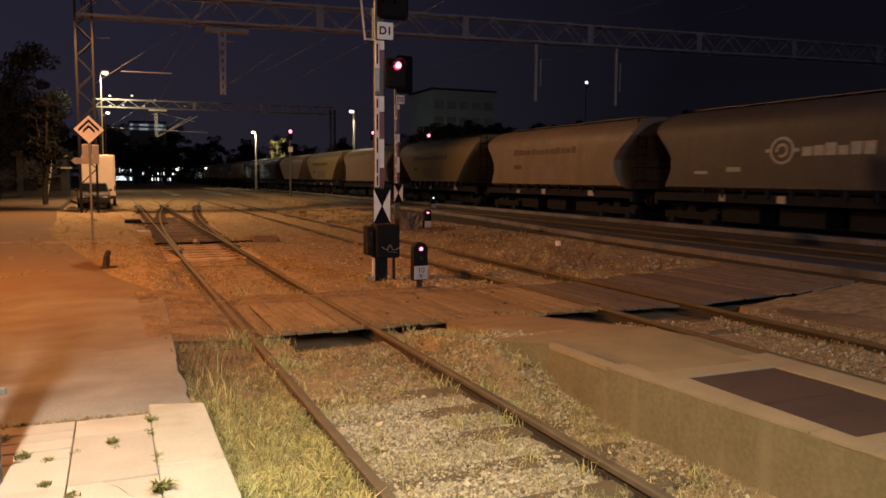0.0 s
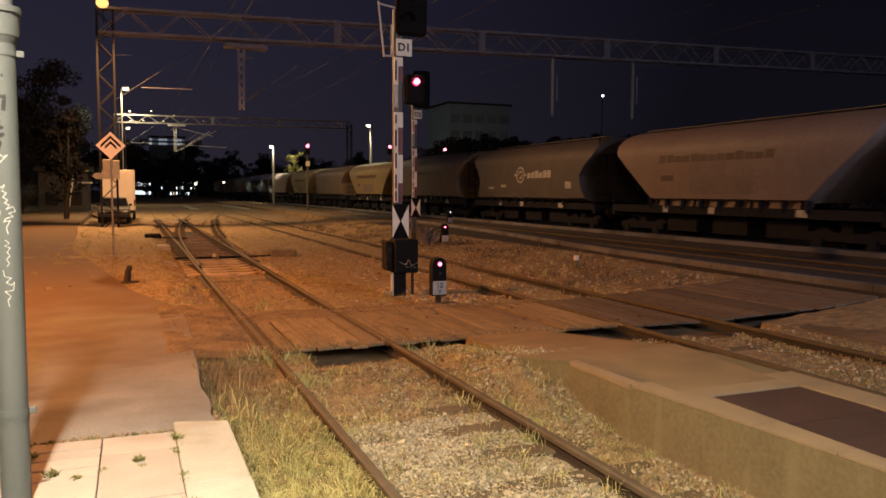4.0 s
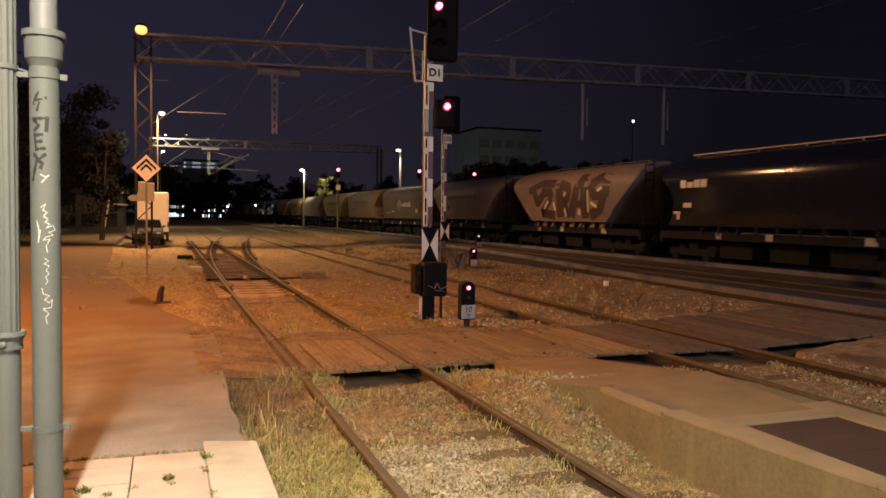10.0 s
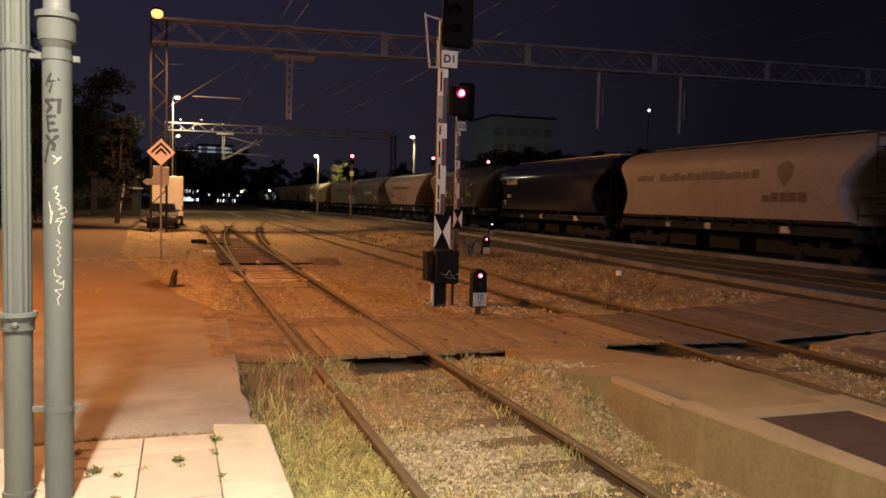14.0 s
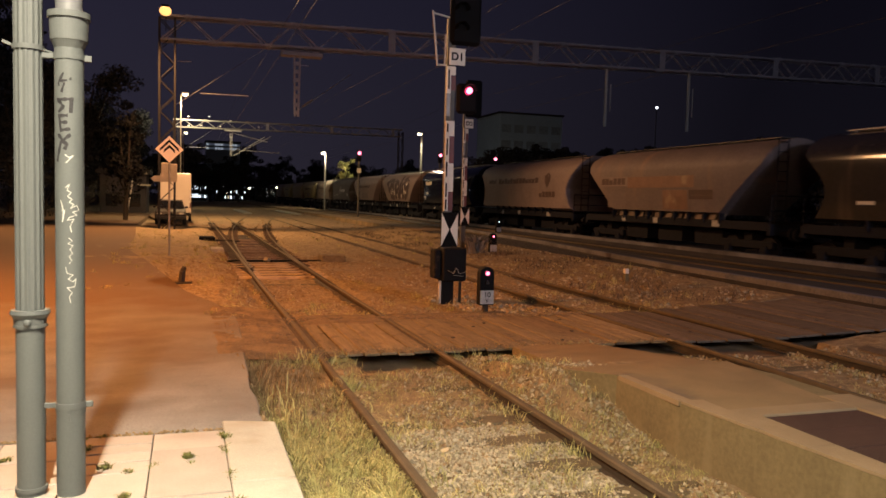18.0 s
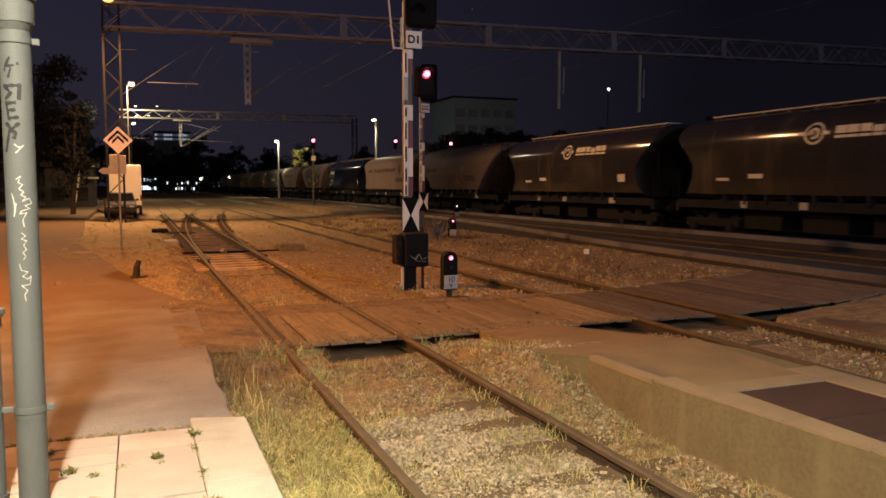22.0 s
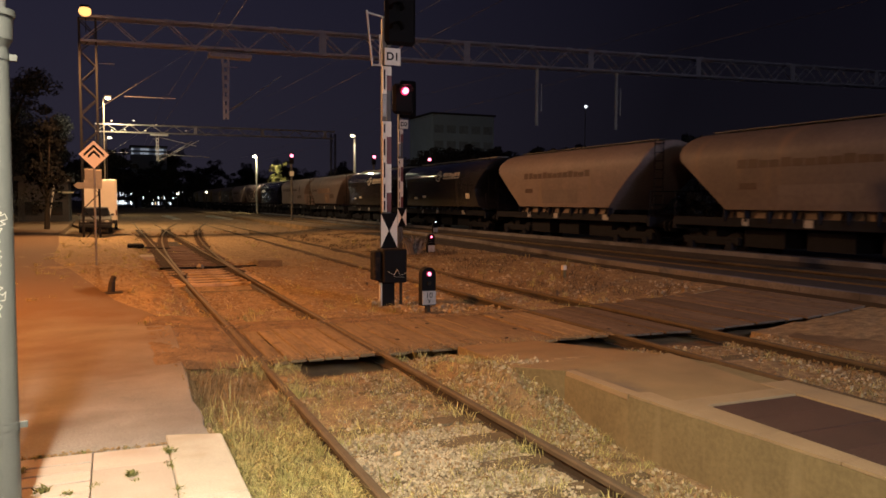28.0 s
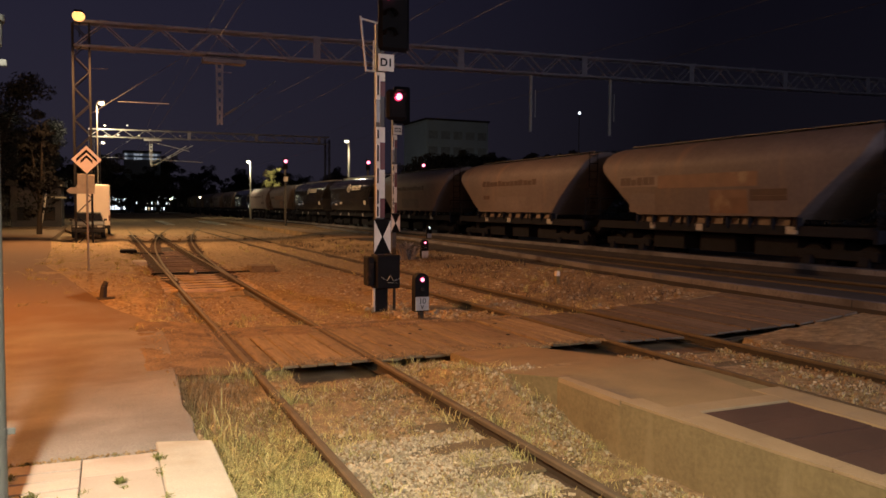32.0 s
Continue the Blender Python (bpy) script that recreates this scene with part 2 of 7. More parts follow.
M = {
    "asphalt": material("asphalt", (0.17, 0.165, 0.15), 0.9, var=0.42, scale=1.3, fine=75, bump=0.45, stain=(0.12, 0.105, 0.09), stain_at=0.52),
    "asphalt_red": material("red_brown_boards", (0.046, 0.022, 0.014), 0.9, var=0.35, scale=2, fine=80, bump=0.3),
    "soil": material("brown_soil", (0.17, 0.118, 0.062), 0.95, var=0.4, scale=2.5, fine=40, bump=0.7, stain=(0.10, 0.07, 0.04), stain_at=0.5),
    "ballast_bed": material("ballast_bed", (0.25, 0.188, 0.104), 0.95, var=0.6, scale=9, fine=60, bump=0.9, stain=(0.15, 0.11, 0.06), stain_at=0.52),
    "far_gravel": material("far_gravel", (0.235, 0.152, 0.075), 0.95, var=0.4, scale=1.5, fine=12, bump=0.25, stain=(0.15, 0.11, 0.055), stain_at=0.5),
    "dark_ballast": material("near_black_ballast", (0.026, 0.02, 0.016), 0.95, var=0.4, scale=4, fine=40, bump=0.8),
    "black_gravel": material("brown_black_gravel", (0.042, 0.027, 0.017), 0.95, var=0.5, scale=7, fine=30, bump=0.9, stain=(0.09, 0.06, 0.035), stain_at=0.6, spec=0.1),
    "dark_soil": material("dark_brown_soil", (0.055, 0.038, 0.024), 0.9, var=0.45, scale=5, fine=40, bump=0.6, stain=(0.1, 0.07, 0.042), stain_at=0.58),
    "stone": material("pale_limestone", (0.35, 0.305, 0.205), 0.95, var=0.25, scale=8, fine=60, bump=0.2, island=(0.62, 1.36), spec=0.1),
    "brown_stone": material("dusty_brown_stone", (0.25, 0.178, 0.095), 0.95, var=0.3, scale=8, fine=60, bump=0.2, island=(0.65, 1.25), spec=0.1),
    "bright_window": glow("bright_shop_window", (0.85, 0.93, 1.0), 1.8),
    "slab": material("pale_concrete_slab", (0.34, 0.322, 0.265), 0.85, var=0.16, scale=3, fine=120, bump=0.2, stain=(0.27, 0.235, 0.175), stain_at=0.5),
    "paver": material("concrete_paver", (0.33, 0.292, 0.245), 0.85, var=0.16, scale=3, fine=120, bump=0.2, stain=(0.285, 0.238, 0.19), stain_at=0.57, each=0.1),
    "concrete": material("weathered_concrete", (0.158, 0.126, 0.06), 0.9, var=0.2, scale=3.0, fine=28, bump=0.2, stain=(0.195, 0.158, 0.08), stain_at=0.56, streak=True),
    "kerb": material("weathered_kerb_concrete", (0.245, 0.182, 0.10), 0.88, var=0.18, scale=3, fine=100, bump=0.25, stain=(0.19, 0.15, 0.10), stain_at=0.58),
    "old_slab": material("worn_grey_kerb", (0.15, 0.148, 0.165), 0.9, var=0.35, scale=1.1, fine=20, bump=0.2, stain=(0.075, 0.07, 0.075), stain_at=0.5),
    # Platform asphalt and concrete darkened in colour to paint in weak lamp light.
    "dim_top": material("dimmed_asphalt", (0.022, 0.021, 0.026), 0.9, var=0.25, scale=1.5, fine=60, bump=0.3),
    "dim_kerb": material("dimmed_concrete", (0.032, 0.03, 0.036), 0.9, var=0.25, scale=1.2, fine=30, bump=0.3, stain=(0.045, 0.04, 0.036), stain_at=0.5),
    "island_top": material("worn_concrete_top", (0.205, 0.145, 0.07), 0.9, var=0.25, scale=2.4, fine=70, bump=0.3, stain=(0.12, 0.09, 0.06), stain_at=0.55),
    "rust": material("rusty_steel", (0.034, 0.026, 0.016), 0.8, 0.1, var=0.35, scale=5, fine=80, bump=0.25),
    # Tan colour paints lamp light onto plates whose front stays unlit.
    "lamplit_plate": material("lamplit_tan_plate", (0.5, 0.4, 0.29), 0.8, var=0.25, scale=3, fine=40, bump=0.1),
    "mast": material("dark_rusty_mast", (0.018, 0.0145, 0.013), 0.8, 0.0, var=0.3, scale=5, fine=60, bump=0.1),
    "wire": material("dull_copper_wire", (0.02, 0.018, 0.019), 0.6, 0.3, var=0.1, bump=0.0),
    "sign_white": material("reflective_white", (0.85, 0.8, 0.7), 0.5, var=0.05, scale=6, fine=60, bump=0.02),
    "rail_head": material("worn_rail_head", (0.1, 0.079, 0.05), 0.72, 0.1, var=0.25, scale=5, fine=80, bump=0.05, spec=0.2),
    "wood": material("weathered_plank", (0.195, 0.147, 0.08), 0.9, var=0.38, scale=9, fine=45, bump=0.4, stain=(0.105, 0.073, 0.05), stain_at=0.56, each=0.2, grain=True),
    "wood_dirt": material("soil_covered_plank", (0.165, 0.118, 0.062), 0.95, var=0.4, scale=8, fine=40, bump=0.5, stain=(0.11, 0.075, 0.042), stain_at=0.5, each=0.15, grain=True),
    # Darker plank copy for the right side, painting in the weaker lamp light.
    "wood_dark": material("weak_light_plank", (0.12, 0.092, 0.066), 0.9, var=0.38, scale=9, fine=45, bump=0.4, stain=(0.065, 0.047, 0.035), stain_at=0.56, each=0.22, grain=True),
    "pale_sleeper": material("dry_pale_sleeper_wood", (0.36, 0.27, 0.165), 0.95, var=0.3, scale=4, fine=60, bump=0.4, stain=(0.13, 0.09, 0.06), stain_at=0.55, each=0.25),
    "brown_sleeper": material("oiled_brown_sleeper_wood", (0.135, 0.085, 0.06), 0.9, var=0.35, scale=4, fine=60, bump=0.4, each=0.25),
    # Steel lightened in colour to stand in for haze and missing light.
    "beam": material("lightened_girder_steel", (0.34, 0.32, 0.35), 0.85, 0.0, var=0.2, scale=4, fine=60, bump=0.1),
    "sleeper": material("old_sleeper_wood", (0.105, 0.083, 0.046), 0.95, var=0.4, scale=4, fine=60, bump=0.5),
    "steel": material("grey_painted_steel", (0.085, 0.078, 0.07), 0.6, 0.2, var=0.2, scale=4, fine=60, bump=0.1, stain=(0.12, 0.07, 0.04), stain_at=0.62),
    "galv": material("galvanised_steel", (0.24, 0.225, 0.2), 0.5, 0.5, var=0.2, scale=5, fine=60, bump=0.08),
    "black": material("black_enamel", (0.004, 0.0035, 0.004), 0.8, var=0.3, scale=5, fine=60, bump=0.05, spec=0.15),
    "dark_box": material("dark_green_steel_box", (0.009, 0.0085, 0.009), 0.8, spec=0.1, var=0.3, scale=4, fine=50, bump=0.1, stain=(0.09, 0.055, 0.035), stain_at=0.6),
    "white": material("white_enamel", (0.72, 0.66, 0.55), 0.5, var=0.1, scale=6, fine=60, bump=0.04, stain=(0.45, 0.38, 0.28), stain_at=0.68),
    "red": material("faded_red_enamel", (0.13, 0.03, 0.022), 0.5, var=0.2, scale=6, fine=60, bump=0.04),
    "pale_steel": material("dull_pale_galvanising", (0.5, 0.48, 0.44), 0.6, 0.0, var=0.15, scale=5, fine=40, bump=0.03),
    "zinc": material("smooth_zinc_sheet", (0.15, 0.158, 0.16), 0.5, 0.2, var=0.06, scale=2, fine=30, bump=0.02),
    "pipe": material("grey_green_pipe_paint", (0.09, 0.102, 0.098), 0.6, var=0.08, scale=3, fine=90, bump=0.05, stain=(0.075, 0.078, 0.062), stain_at=0.62),
    "ink": material("black_marker", (0.02, 0.02, 0.022), 0.6, var=0.1),
    "pale_ink": material("pale_scratches", (0.4, 0.41, 0.37), 0.6, var=0.1),
    "cream": material("cream_wagon_paint", (0.215, 0.16, 0.144), 0.6, var=0.2, scale=0.9, fine=9, bump=0.04, stain=(0.25, 0.18, 0.135), stain_at=0.6, streak=True),
    "cream_b": material("dirty_cream_wagon_paint", (0.165, 0.125, 0.115), 0.62, var=0.22, scale=0.7, fine=8, bump=0.04, stain=(0.23, 0.155, 0.12), stain_at=0.55, streak=True),
    "ochre": material("ochre_wagon_paint", (0.24, 0.19, 0.10), 0.6, var=0.18, scale=0.8, fine=8, bump=0.04, stain=(0.27, 0.19, 0.09), stain_at=0.56, streak=True),
    "grey_wagon": material("dusty_grey_wagon_paint", (0.075, 0.062, 0.056), 0.62, var=0.22, scale=0.8, fine=8, bump=0.04, stain=(0.07, 0.055, 0.045), stain_at=0.52, streak=True),
    "grey_b": material("orange_grey_wagon_paint", (0.165, 0.122, 0.088), 0.6, var=0.22, scale=0.8, fine=8, bump=0.04, stain=(0.14, 0.1, 0.075), stain_at=0.52, streak=True),
    "dark_wagon": material("dark_grey_wagon_paint", (0.03, 0.026, 0.027), 0.16, var=0.2, scale=0.8, fine=8, bump=0.03, stain=(0.07, 0.055, 0.045), stain_at=0.56, streak=True),
    "navy_wagon": material("dark_blue_wagon_paint", (0.01, 0.011, 0.022), 0.17, var=0.2, scale=0.8, fine=8, bump=0.03),
    "under": material("grimy_underframe", (0.012, 0.012, 0.017), 0.85, var=0.35, scale=3, fine=25, bump=0.15, spec=0.2),
    "mark_brown": material("brown_lettering_paint", (0.075, 0.038, 0.026), 0.6, var=0.3, scale=3),
    "mark_orange": material("rust_red_band_paint", (0.19, 0.10, 0.06), 0.6, var=0.3, scale=2, stain=(0.36, 0.26, 0.17), stain_at=0.6),
    "mark_white": material("white_lettering_paint", (0.7, 0.63, 0.52), 0.55, var=0.15, scale=3),
    "dirty_white": material("dirty_white_plate_paint", (0.36, 0.34, 0.32), 0.6, var=0.3, scale=6),
    "spray": material("dark_red_spray_paint", (0.05, 0.022, 0.018), 0.55, var=0.25, scale=2),
    "van": material("white_van_paint", (0.78, 0.7, 0.56), 0.4, var=0.06, scale=2, bump=0.0),
    "car_paint": material("dark_brown_car_paint", (0.018, 0.013, 0.0105), 0.6, var=0.06, scale=2, bump=0.0),
    "glass": material("dark_glass", (0.012, 0.013, 0.015), 0.08, var=0.05, bump=0.0, spec=0.6),
    "rubber": material("tyre_rubber", (0.018, 0.017, 0.016), 0.8, var=0.2),
    "weed": material("fresh_weed", (0.125, 0.135, 0.042), 0.7, var=0.3, scale=20, fine=60, bump=0.0, island=(0.45, 1.5), spec=0.2),
    "grass": material("dry_weeds", (0.42, 0.365, 0.155), 0.85, var=0.3, scale=4, fine=30, bump=0.0, island=(0.45, 1.5), spec=0.2),
    "green": material("green_weeds", (0.355, 0.34, 0.135), 0.8, var=0.3, scale=4, fine=30, bump=0.0, island=(0.45, 1.5), spec=0.2),
    "dry_shrub": material("grey_dry_shrub", (0.2, 0.19, 0.18), 0.9, var=0.3, scale=4, fine=30, bump=0.0, island=(0.45, 1.5), spec=0.1),
    "straw": material("brown_straw", (0.26, 0.18, 0.09), 0.9, var=0.3, scale=4, fine=30, bump=0.0, island=(0.45, 1.5), spec=0.1),
    "brown_weed": material("withered_brown_weeds", (0.095, 0.07, 0.05), 0.9, var=0.3, scale=4, fine=30, bump=0.0, island=(0.45, 1.5), spec=0.1),
    "leaf": material("night_foliage", (0.042, 0.043, 0.042), 0.9, var=0.3, scale=3, fine=20, bump=0.0, island=(0.45, 1.5), spec=0.0),
    "grey_leaf": material("dark_grey_foliage", (0.02, 0.02, 0.02), 0.9, var=0.3, scale=3, fine=20, bump=0.0, island=(0.45, 1.5), spec=0.0),
    "bark": material("bark", (0.03, 0.024, 0.018), 0.9, var=0.3, scale=6),
    "pane_grey": material("dull_window_glass", (0.26, 0.33, 0.4), 0.3, var=0.3, scale=0.2, fine=2, bump=0.0),
    # Facade made paler and bluer, painting in the street lamps that reach it.
    "pale_facade": material("lamp_paled_render", (0.37, 0.5, 0.62), 0.9, var=0.1, scale=0.3, fine=3, bump=0.05),
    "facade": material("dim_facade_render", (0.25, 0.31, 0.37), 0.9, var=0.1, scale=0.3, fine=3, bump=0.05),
    "brick_dark": material("dark_brick_facade", (0.022, 0.021, 0.022), 0.9, var=0.15, scale=0.3, fine=3, bump=0.05),
    "red_light": glow("red_signal_lens", (1.0, 0.2, 0.34), 5.0),
    "pink_light": glow("bright_signal_lens", (1.0, 0.42, 0.62), 2.2),
    # Glowing disc that paints the red halo around a lit lens.
    "red_halo": glow("red_lens_halo", (0.9, 0.04, 0.16), 0.55),
    "white_light": glow("white_signal_lens", (0.85, 0.92, 1.0), 3.0),
    "sodium_bulb": glow("sodium_bulb", (1.0, 0.5, 0.15), 1.9),
    "lamp_bulb": glow("lamp_bulb", (1.0, 0.88, 0.6), 7.0),
    "window_light": glow("lit_window", (0.75, 0.85, 1.0), 0.3),
    "dim_window": glow("dim_lit_window", (0.6, 0.75, 1.0), 0.05),
    "warm_window": glow("warm_lit_window", (1.0, 0.75, 0.42), 0.6),
}


def soil_and_fade_over(mat, colour, y0, y1):
    """Mixes brown in along the tracks: soil, and fading lamp light put into the colour."""
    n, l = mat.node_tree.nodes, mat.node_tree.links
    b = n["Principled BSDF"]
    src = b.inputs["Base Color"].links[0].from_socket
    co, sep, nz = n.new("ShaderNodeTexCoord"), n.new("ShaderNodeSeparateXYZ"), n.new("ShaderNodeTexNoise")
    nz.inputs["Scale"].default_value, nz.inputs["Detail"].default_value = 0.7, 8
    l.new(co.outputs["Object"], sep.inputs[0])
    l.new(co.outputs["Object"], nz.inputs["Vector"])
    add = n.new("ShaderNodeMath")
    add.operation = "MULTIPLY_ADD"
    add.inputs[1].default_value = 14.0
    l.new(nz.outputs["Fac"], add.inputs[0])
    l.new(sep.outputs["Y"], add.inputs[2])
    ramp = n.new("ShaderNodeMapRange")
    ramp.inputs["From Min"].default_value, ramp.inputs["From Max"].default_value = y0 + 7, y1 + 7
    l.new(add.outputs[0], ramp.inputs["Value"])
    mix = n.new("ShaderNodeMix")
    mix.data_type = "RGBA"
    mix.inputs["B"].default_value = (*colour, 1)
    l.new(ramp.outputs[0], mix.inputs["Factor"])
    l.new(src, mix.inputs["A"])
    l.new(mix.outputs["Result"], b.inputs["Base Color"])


# Asphalt browns with distance, painting in the white lamp's fall-off as well as soil.
soil_and_fade_over(M["asphalt"], (0.118, 0.075, 0.04), 2.8, 9.0)


# ---- mesh helpers ----
def box(bm, x0, x1, y0, y1, z0, z1, bevel=0.0):
    r = bmesh.ops.create_cube(bm, size=1.0, matrix=Matrix.LocRotScale(((x0 + x1) / 2, (y0 + y1) / 2, (z0 + z1) / 2), None, (abs(x1 - x0), abs(y1 - y0), abs(z1 - z0))))
    if bevel:
        es = {e for v in r["verts"] for e in v.link_edges}
        bmesh.ops.bevel(bm, geom=list(es), offset=bevel, segments=1, affect="EDGES", profile=0.5)
    return r["verts"]


def bar(bm, a, b, w, d=None):
    """A straight bar from a to b with a rectangular section."""
    a, b = Vector(a), Vector(b)
    v = b - a
    q = v.to_track_quat("Z", "Y")
    bmesh.ops.create_cube(bm, size=1.0, matrix=Matrix.LocRotScale((a + b) / 2, q, (w, d or w, v.length)))


def tube(bm, a, b, r, r2=None, n=12):
    a, b = Vector(a), Vector(b)
    v = b - a
    bmesh.ops.create_cone(bm, cap_ends=True, segments=n, radius1=r, radius2=r if r2 is None else r2, depth=v.length, matrix=Matrix.LocRotScale((a + b) / 2, v.to_track_quat("Z", "Y"), None))


def ball(bm, c, r, n=12, squash=(1, 1, 1)):
    bmesh.ops.create_uvsphere(bm, u_segments=n, v_segments=max(5, n // 2), radius=r, matrix=Matrix.LocRotScale(c, None, squash))


def mesh_of(name, bm, mat, smooth=False):
    me = bpy.data.meshes.new(name)
    bm.to_mesh(me)
    bm.free()
    me.materials.append(mat)
    if smooth:
        me.polygons.foreach_set("use_smooth", [True] * len(me.polygons))
        me.set_sharp_from_angle(angle=radians(40))
    return me


def part(name, bm, mat, parent, label="", smooth=False):
    ob = new(name, mesh_of(name, bm, mat, smooth))
    ob.parent = parent
    if label:
        ob["label"] = label
    return ob


def thing(name, place, label, category, group="", rz=0.0, kind=""):
    ob = new(name)
    ob.empty_display_size = 0.2
    ob.matrix_basis = pose(*place, 0, 0, rz)
    return tagged(ob, label, category, group, kind)


def solid(name, bm, mat, label="", category="", group="", kind="", smooth=False):
    return tagged(new(name, mesh_of(name, bm, mat, smooth)), label, category, group, kind)


def poly_prism(bm, pts, z0, z1):
    """An upright prism over a plan outline; z1 may be a function of x, y."""
    top = z1 if callable(z1) else (lambda x, y: z1)
    lo = [bm.verts.new((x, y, z0)) for x, y in pts]
    hi = [bm.verts.new((x, y, top(x, y))) for x, y in pts]
    bm.faces.new(hi)
    bm.faces.new(lo[::-1])
    n = len(pts)
    for i in range(n):
        bm.faces.new((lo[i], lo[(i + 1) % n], hi[(i + 1) % n], hi[i]))


def raw(name, verts, faces, mat):
    me = bpy.data.meshes.new(name)
    me.from_pydata(verts, [], faces)
    me.materials.append(mat)
    return me


# ---- plan ----
GAUGE = 1.505
ASPHALT_NEAR, ASPHALT_FAR = 0.285, 0.06


def asphalt_z(y):
    k = min(1.0, max(0.0, (y - 0.3) / 3.6))
    return ASPHALT_NEAR + (ASPHALT_FAR - ASPHALT_NEAR) * k


def ground_z(x, y):
    """Height of the gravel between the tracks."""
    z = -0.105 + 0.035 * noise.noise((x * 0.9, y * 0.7, 0)) + 0.02 * noise.noise((x * 4, y * 4, 3))
    if -0.35 < x < 1.85 or 4.8 < x < 7.0:
        z -= 0.015
    if x > 7.0:
        z += 0.3 * (x - 7.0) / 2.9
    if y > 8.5:
        k = min(1, (y - 8.5) / 4)
        z += 0.045 * k
        if -0.35 < x < 1.85 + 0.0016 * max(0.0, y - 11) ** 2:
            z -= 0.075 * k
    if 1.55 < x < 3.0:
        # gravel banked against the ramp
        z += 0.37 * min(1, (x - 1.55) / 0.36) * (0.22 * min(1, max(0, (y + 0.5) / 1.06)) + 0.26 * min(1, max(0, (y - 0.2) / 0.42)) + 0.54 * min(1, max(0, (y - 0.62) / 0.5))) * min(1, max(0, (3.6 - y) / 2.2))
    if x < 0.45 and 2.9 < y <= 3.85:
        z += 0.07 * (y - 2.9) / 0.9 * min(1.0, (0.45 - x) / 0.4)
    if x < -0.2 and y > 6.45:
        z += 0.10 * min(1.0, (-0.2 - x) / 0.6)
    if 3.2 < y <= 3.6 and 0.45 < x < 1.5:
        z -= 0.4 * min(1.0, (y - 3.2) / 0.2)
    if 3.15 < y <= 3.6 and 3.8 < x < 7.3:
        z -= 0.45 * min(1.0, (y - 3.15) / 0.2)
    if (3.85 if x < 0.45 else 3.6) < y < 6.45:
        z -= 0.45
    return z


# ---- ground ----
def make_ground():
    bm = bmesh.new()
    box(bm, -900, 900, -300, 2500, -0.6, -0.2)
    solid("ground", bm, M["soil"], "bare brown soil between the tracks", "ground", kind="structure")
    # ballast and trodden soil between the tracks, gently uneven
    nx, ny = 116, 330
    x0, x1, y0, y1 = -4.4, 9.9, -16.0, 40.0
    vs, fs = [], []
    for j in range(ny + 1):
        y = y0 + (y1 - y0) * j / ny
        for i in range(nx + 1):
            x = x0 + (x1 - x0) * i / nx
            z = ground_z(x, y)
            vs.append((x, y, z))
    for j in range(ny):
        for i in range(nx):
            a = j * (nx + 1) + i
            fs.append((a, a + 1, a + nx + 2, a + nx + 1))
    tagged(new("ballast", raw("ballast", vs, fs, M["ballast_bed"])), "orange-lit gravel ballast and trodden soil", "ballast", kind="structure")
    bm = bmesh.new()
    poly_prism(bm, [(-1.0, 40.0), (9.9, 40.0), (13.9, 52.0), (-3.4, 52.0)], -0.3, lambda x, y: -0.09 if y < 41 else -0.05)
    poly_prism(bm, [(-3.4, 52.0), (13.9, 52.0), (18.6, 66.0), (-5.0, 66.0)], -0.3, lambda x, y: -0.05 if y < 60 else 0.002)
    poly_prism(bm, [(-5.0, 66.0), (18.6, 66.0), (40, 130), (40, 600), (-30, 600)], -0.3, 0.002)
    solid("far_ballast", bm, M["far_gravel"], "far gravel of the station throat", "ballast", kind="structure")
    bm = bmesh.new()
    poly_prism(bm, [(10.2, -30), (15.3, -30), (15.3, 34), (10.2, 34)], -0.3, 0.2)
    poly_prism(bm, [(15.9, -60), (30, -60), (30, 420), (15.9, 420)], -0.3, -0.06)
    solid("train_track_ballast", bm, M["dark_ballast"], "near-black ballast under the passing train", "ballast", kind="structure")
    bm = bmesh.new()
    poly_prism(bm, [(10.2, 34.002), (15.3, 34.002), (15.3, 300), (10.2, 300)], -0.3, 0.23)
    solid("far_track_ballast", bm, M["far_gravel"], "brown gravel over the far tracks", "ballast", kind="structure")
    bm = bmesh.new()
    edge = [(-0.99, -0.02), (-0.96, 0.9), (-0.97, 1.8), (-0.9, 2.8), (-0.86, 3.9), (-0.8, 5.2), (-0.82, 7.0), (-1.1, 8.3), (-1.5, 9.6), (-2.0, 13), (-2.6, 17), (-3.3, 21), (-3.6, 30), (-4.2, 40), (-4.6, 70)]
    edge += [(-16, 70), (-16, -0.02)]
    vs, fs = [], []
    cols = 24
    ys = [-0.02 + 70 * (i / 60) ** 1.7 for i in range(61)]
    for y in ys:
        right = edge[0][0]
        for (xa, ya), (xb, yb) in zip(edge[:14], edge[1:15]):
            if ya <= y <= yb + 1e-6:
                right = xa + (xb - xa) * (y - ya) / (yb - ya)
        right += 0.02 * noise.noise((y * 3.1, 0.5, 0)) + 0.012 * noise.noise((y * 11, 0.5, 0))
        for i in range(cols + 1):
            x = right + (-16 - right) * (i / cols) ** 2.2
            z = asphalt_z(y) + 0.004 * noise.noise((x * 0.6, y * 0.5, 7)) - (0.006 if i == 0 else 0)
            vs.append((x, y, z))
    for j in range(60):
        for i in range(cols):
            a = j * (cols + 1) + i
            fs.append((a, a + cols + 1, a + cols + 2, a + 1))
    base = len(vs)
    for j in range(61):
        x, y, z = vs[j * (cols + 1)]
        vs.append((x + 0.03, y, -0.2))
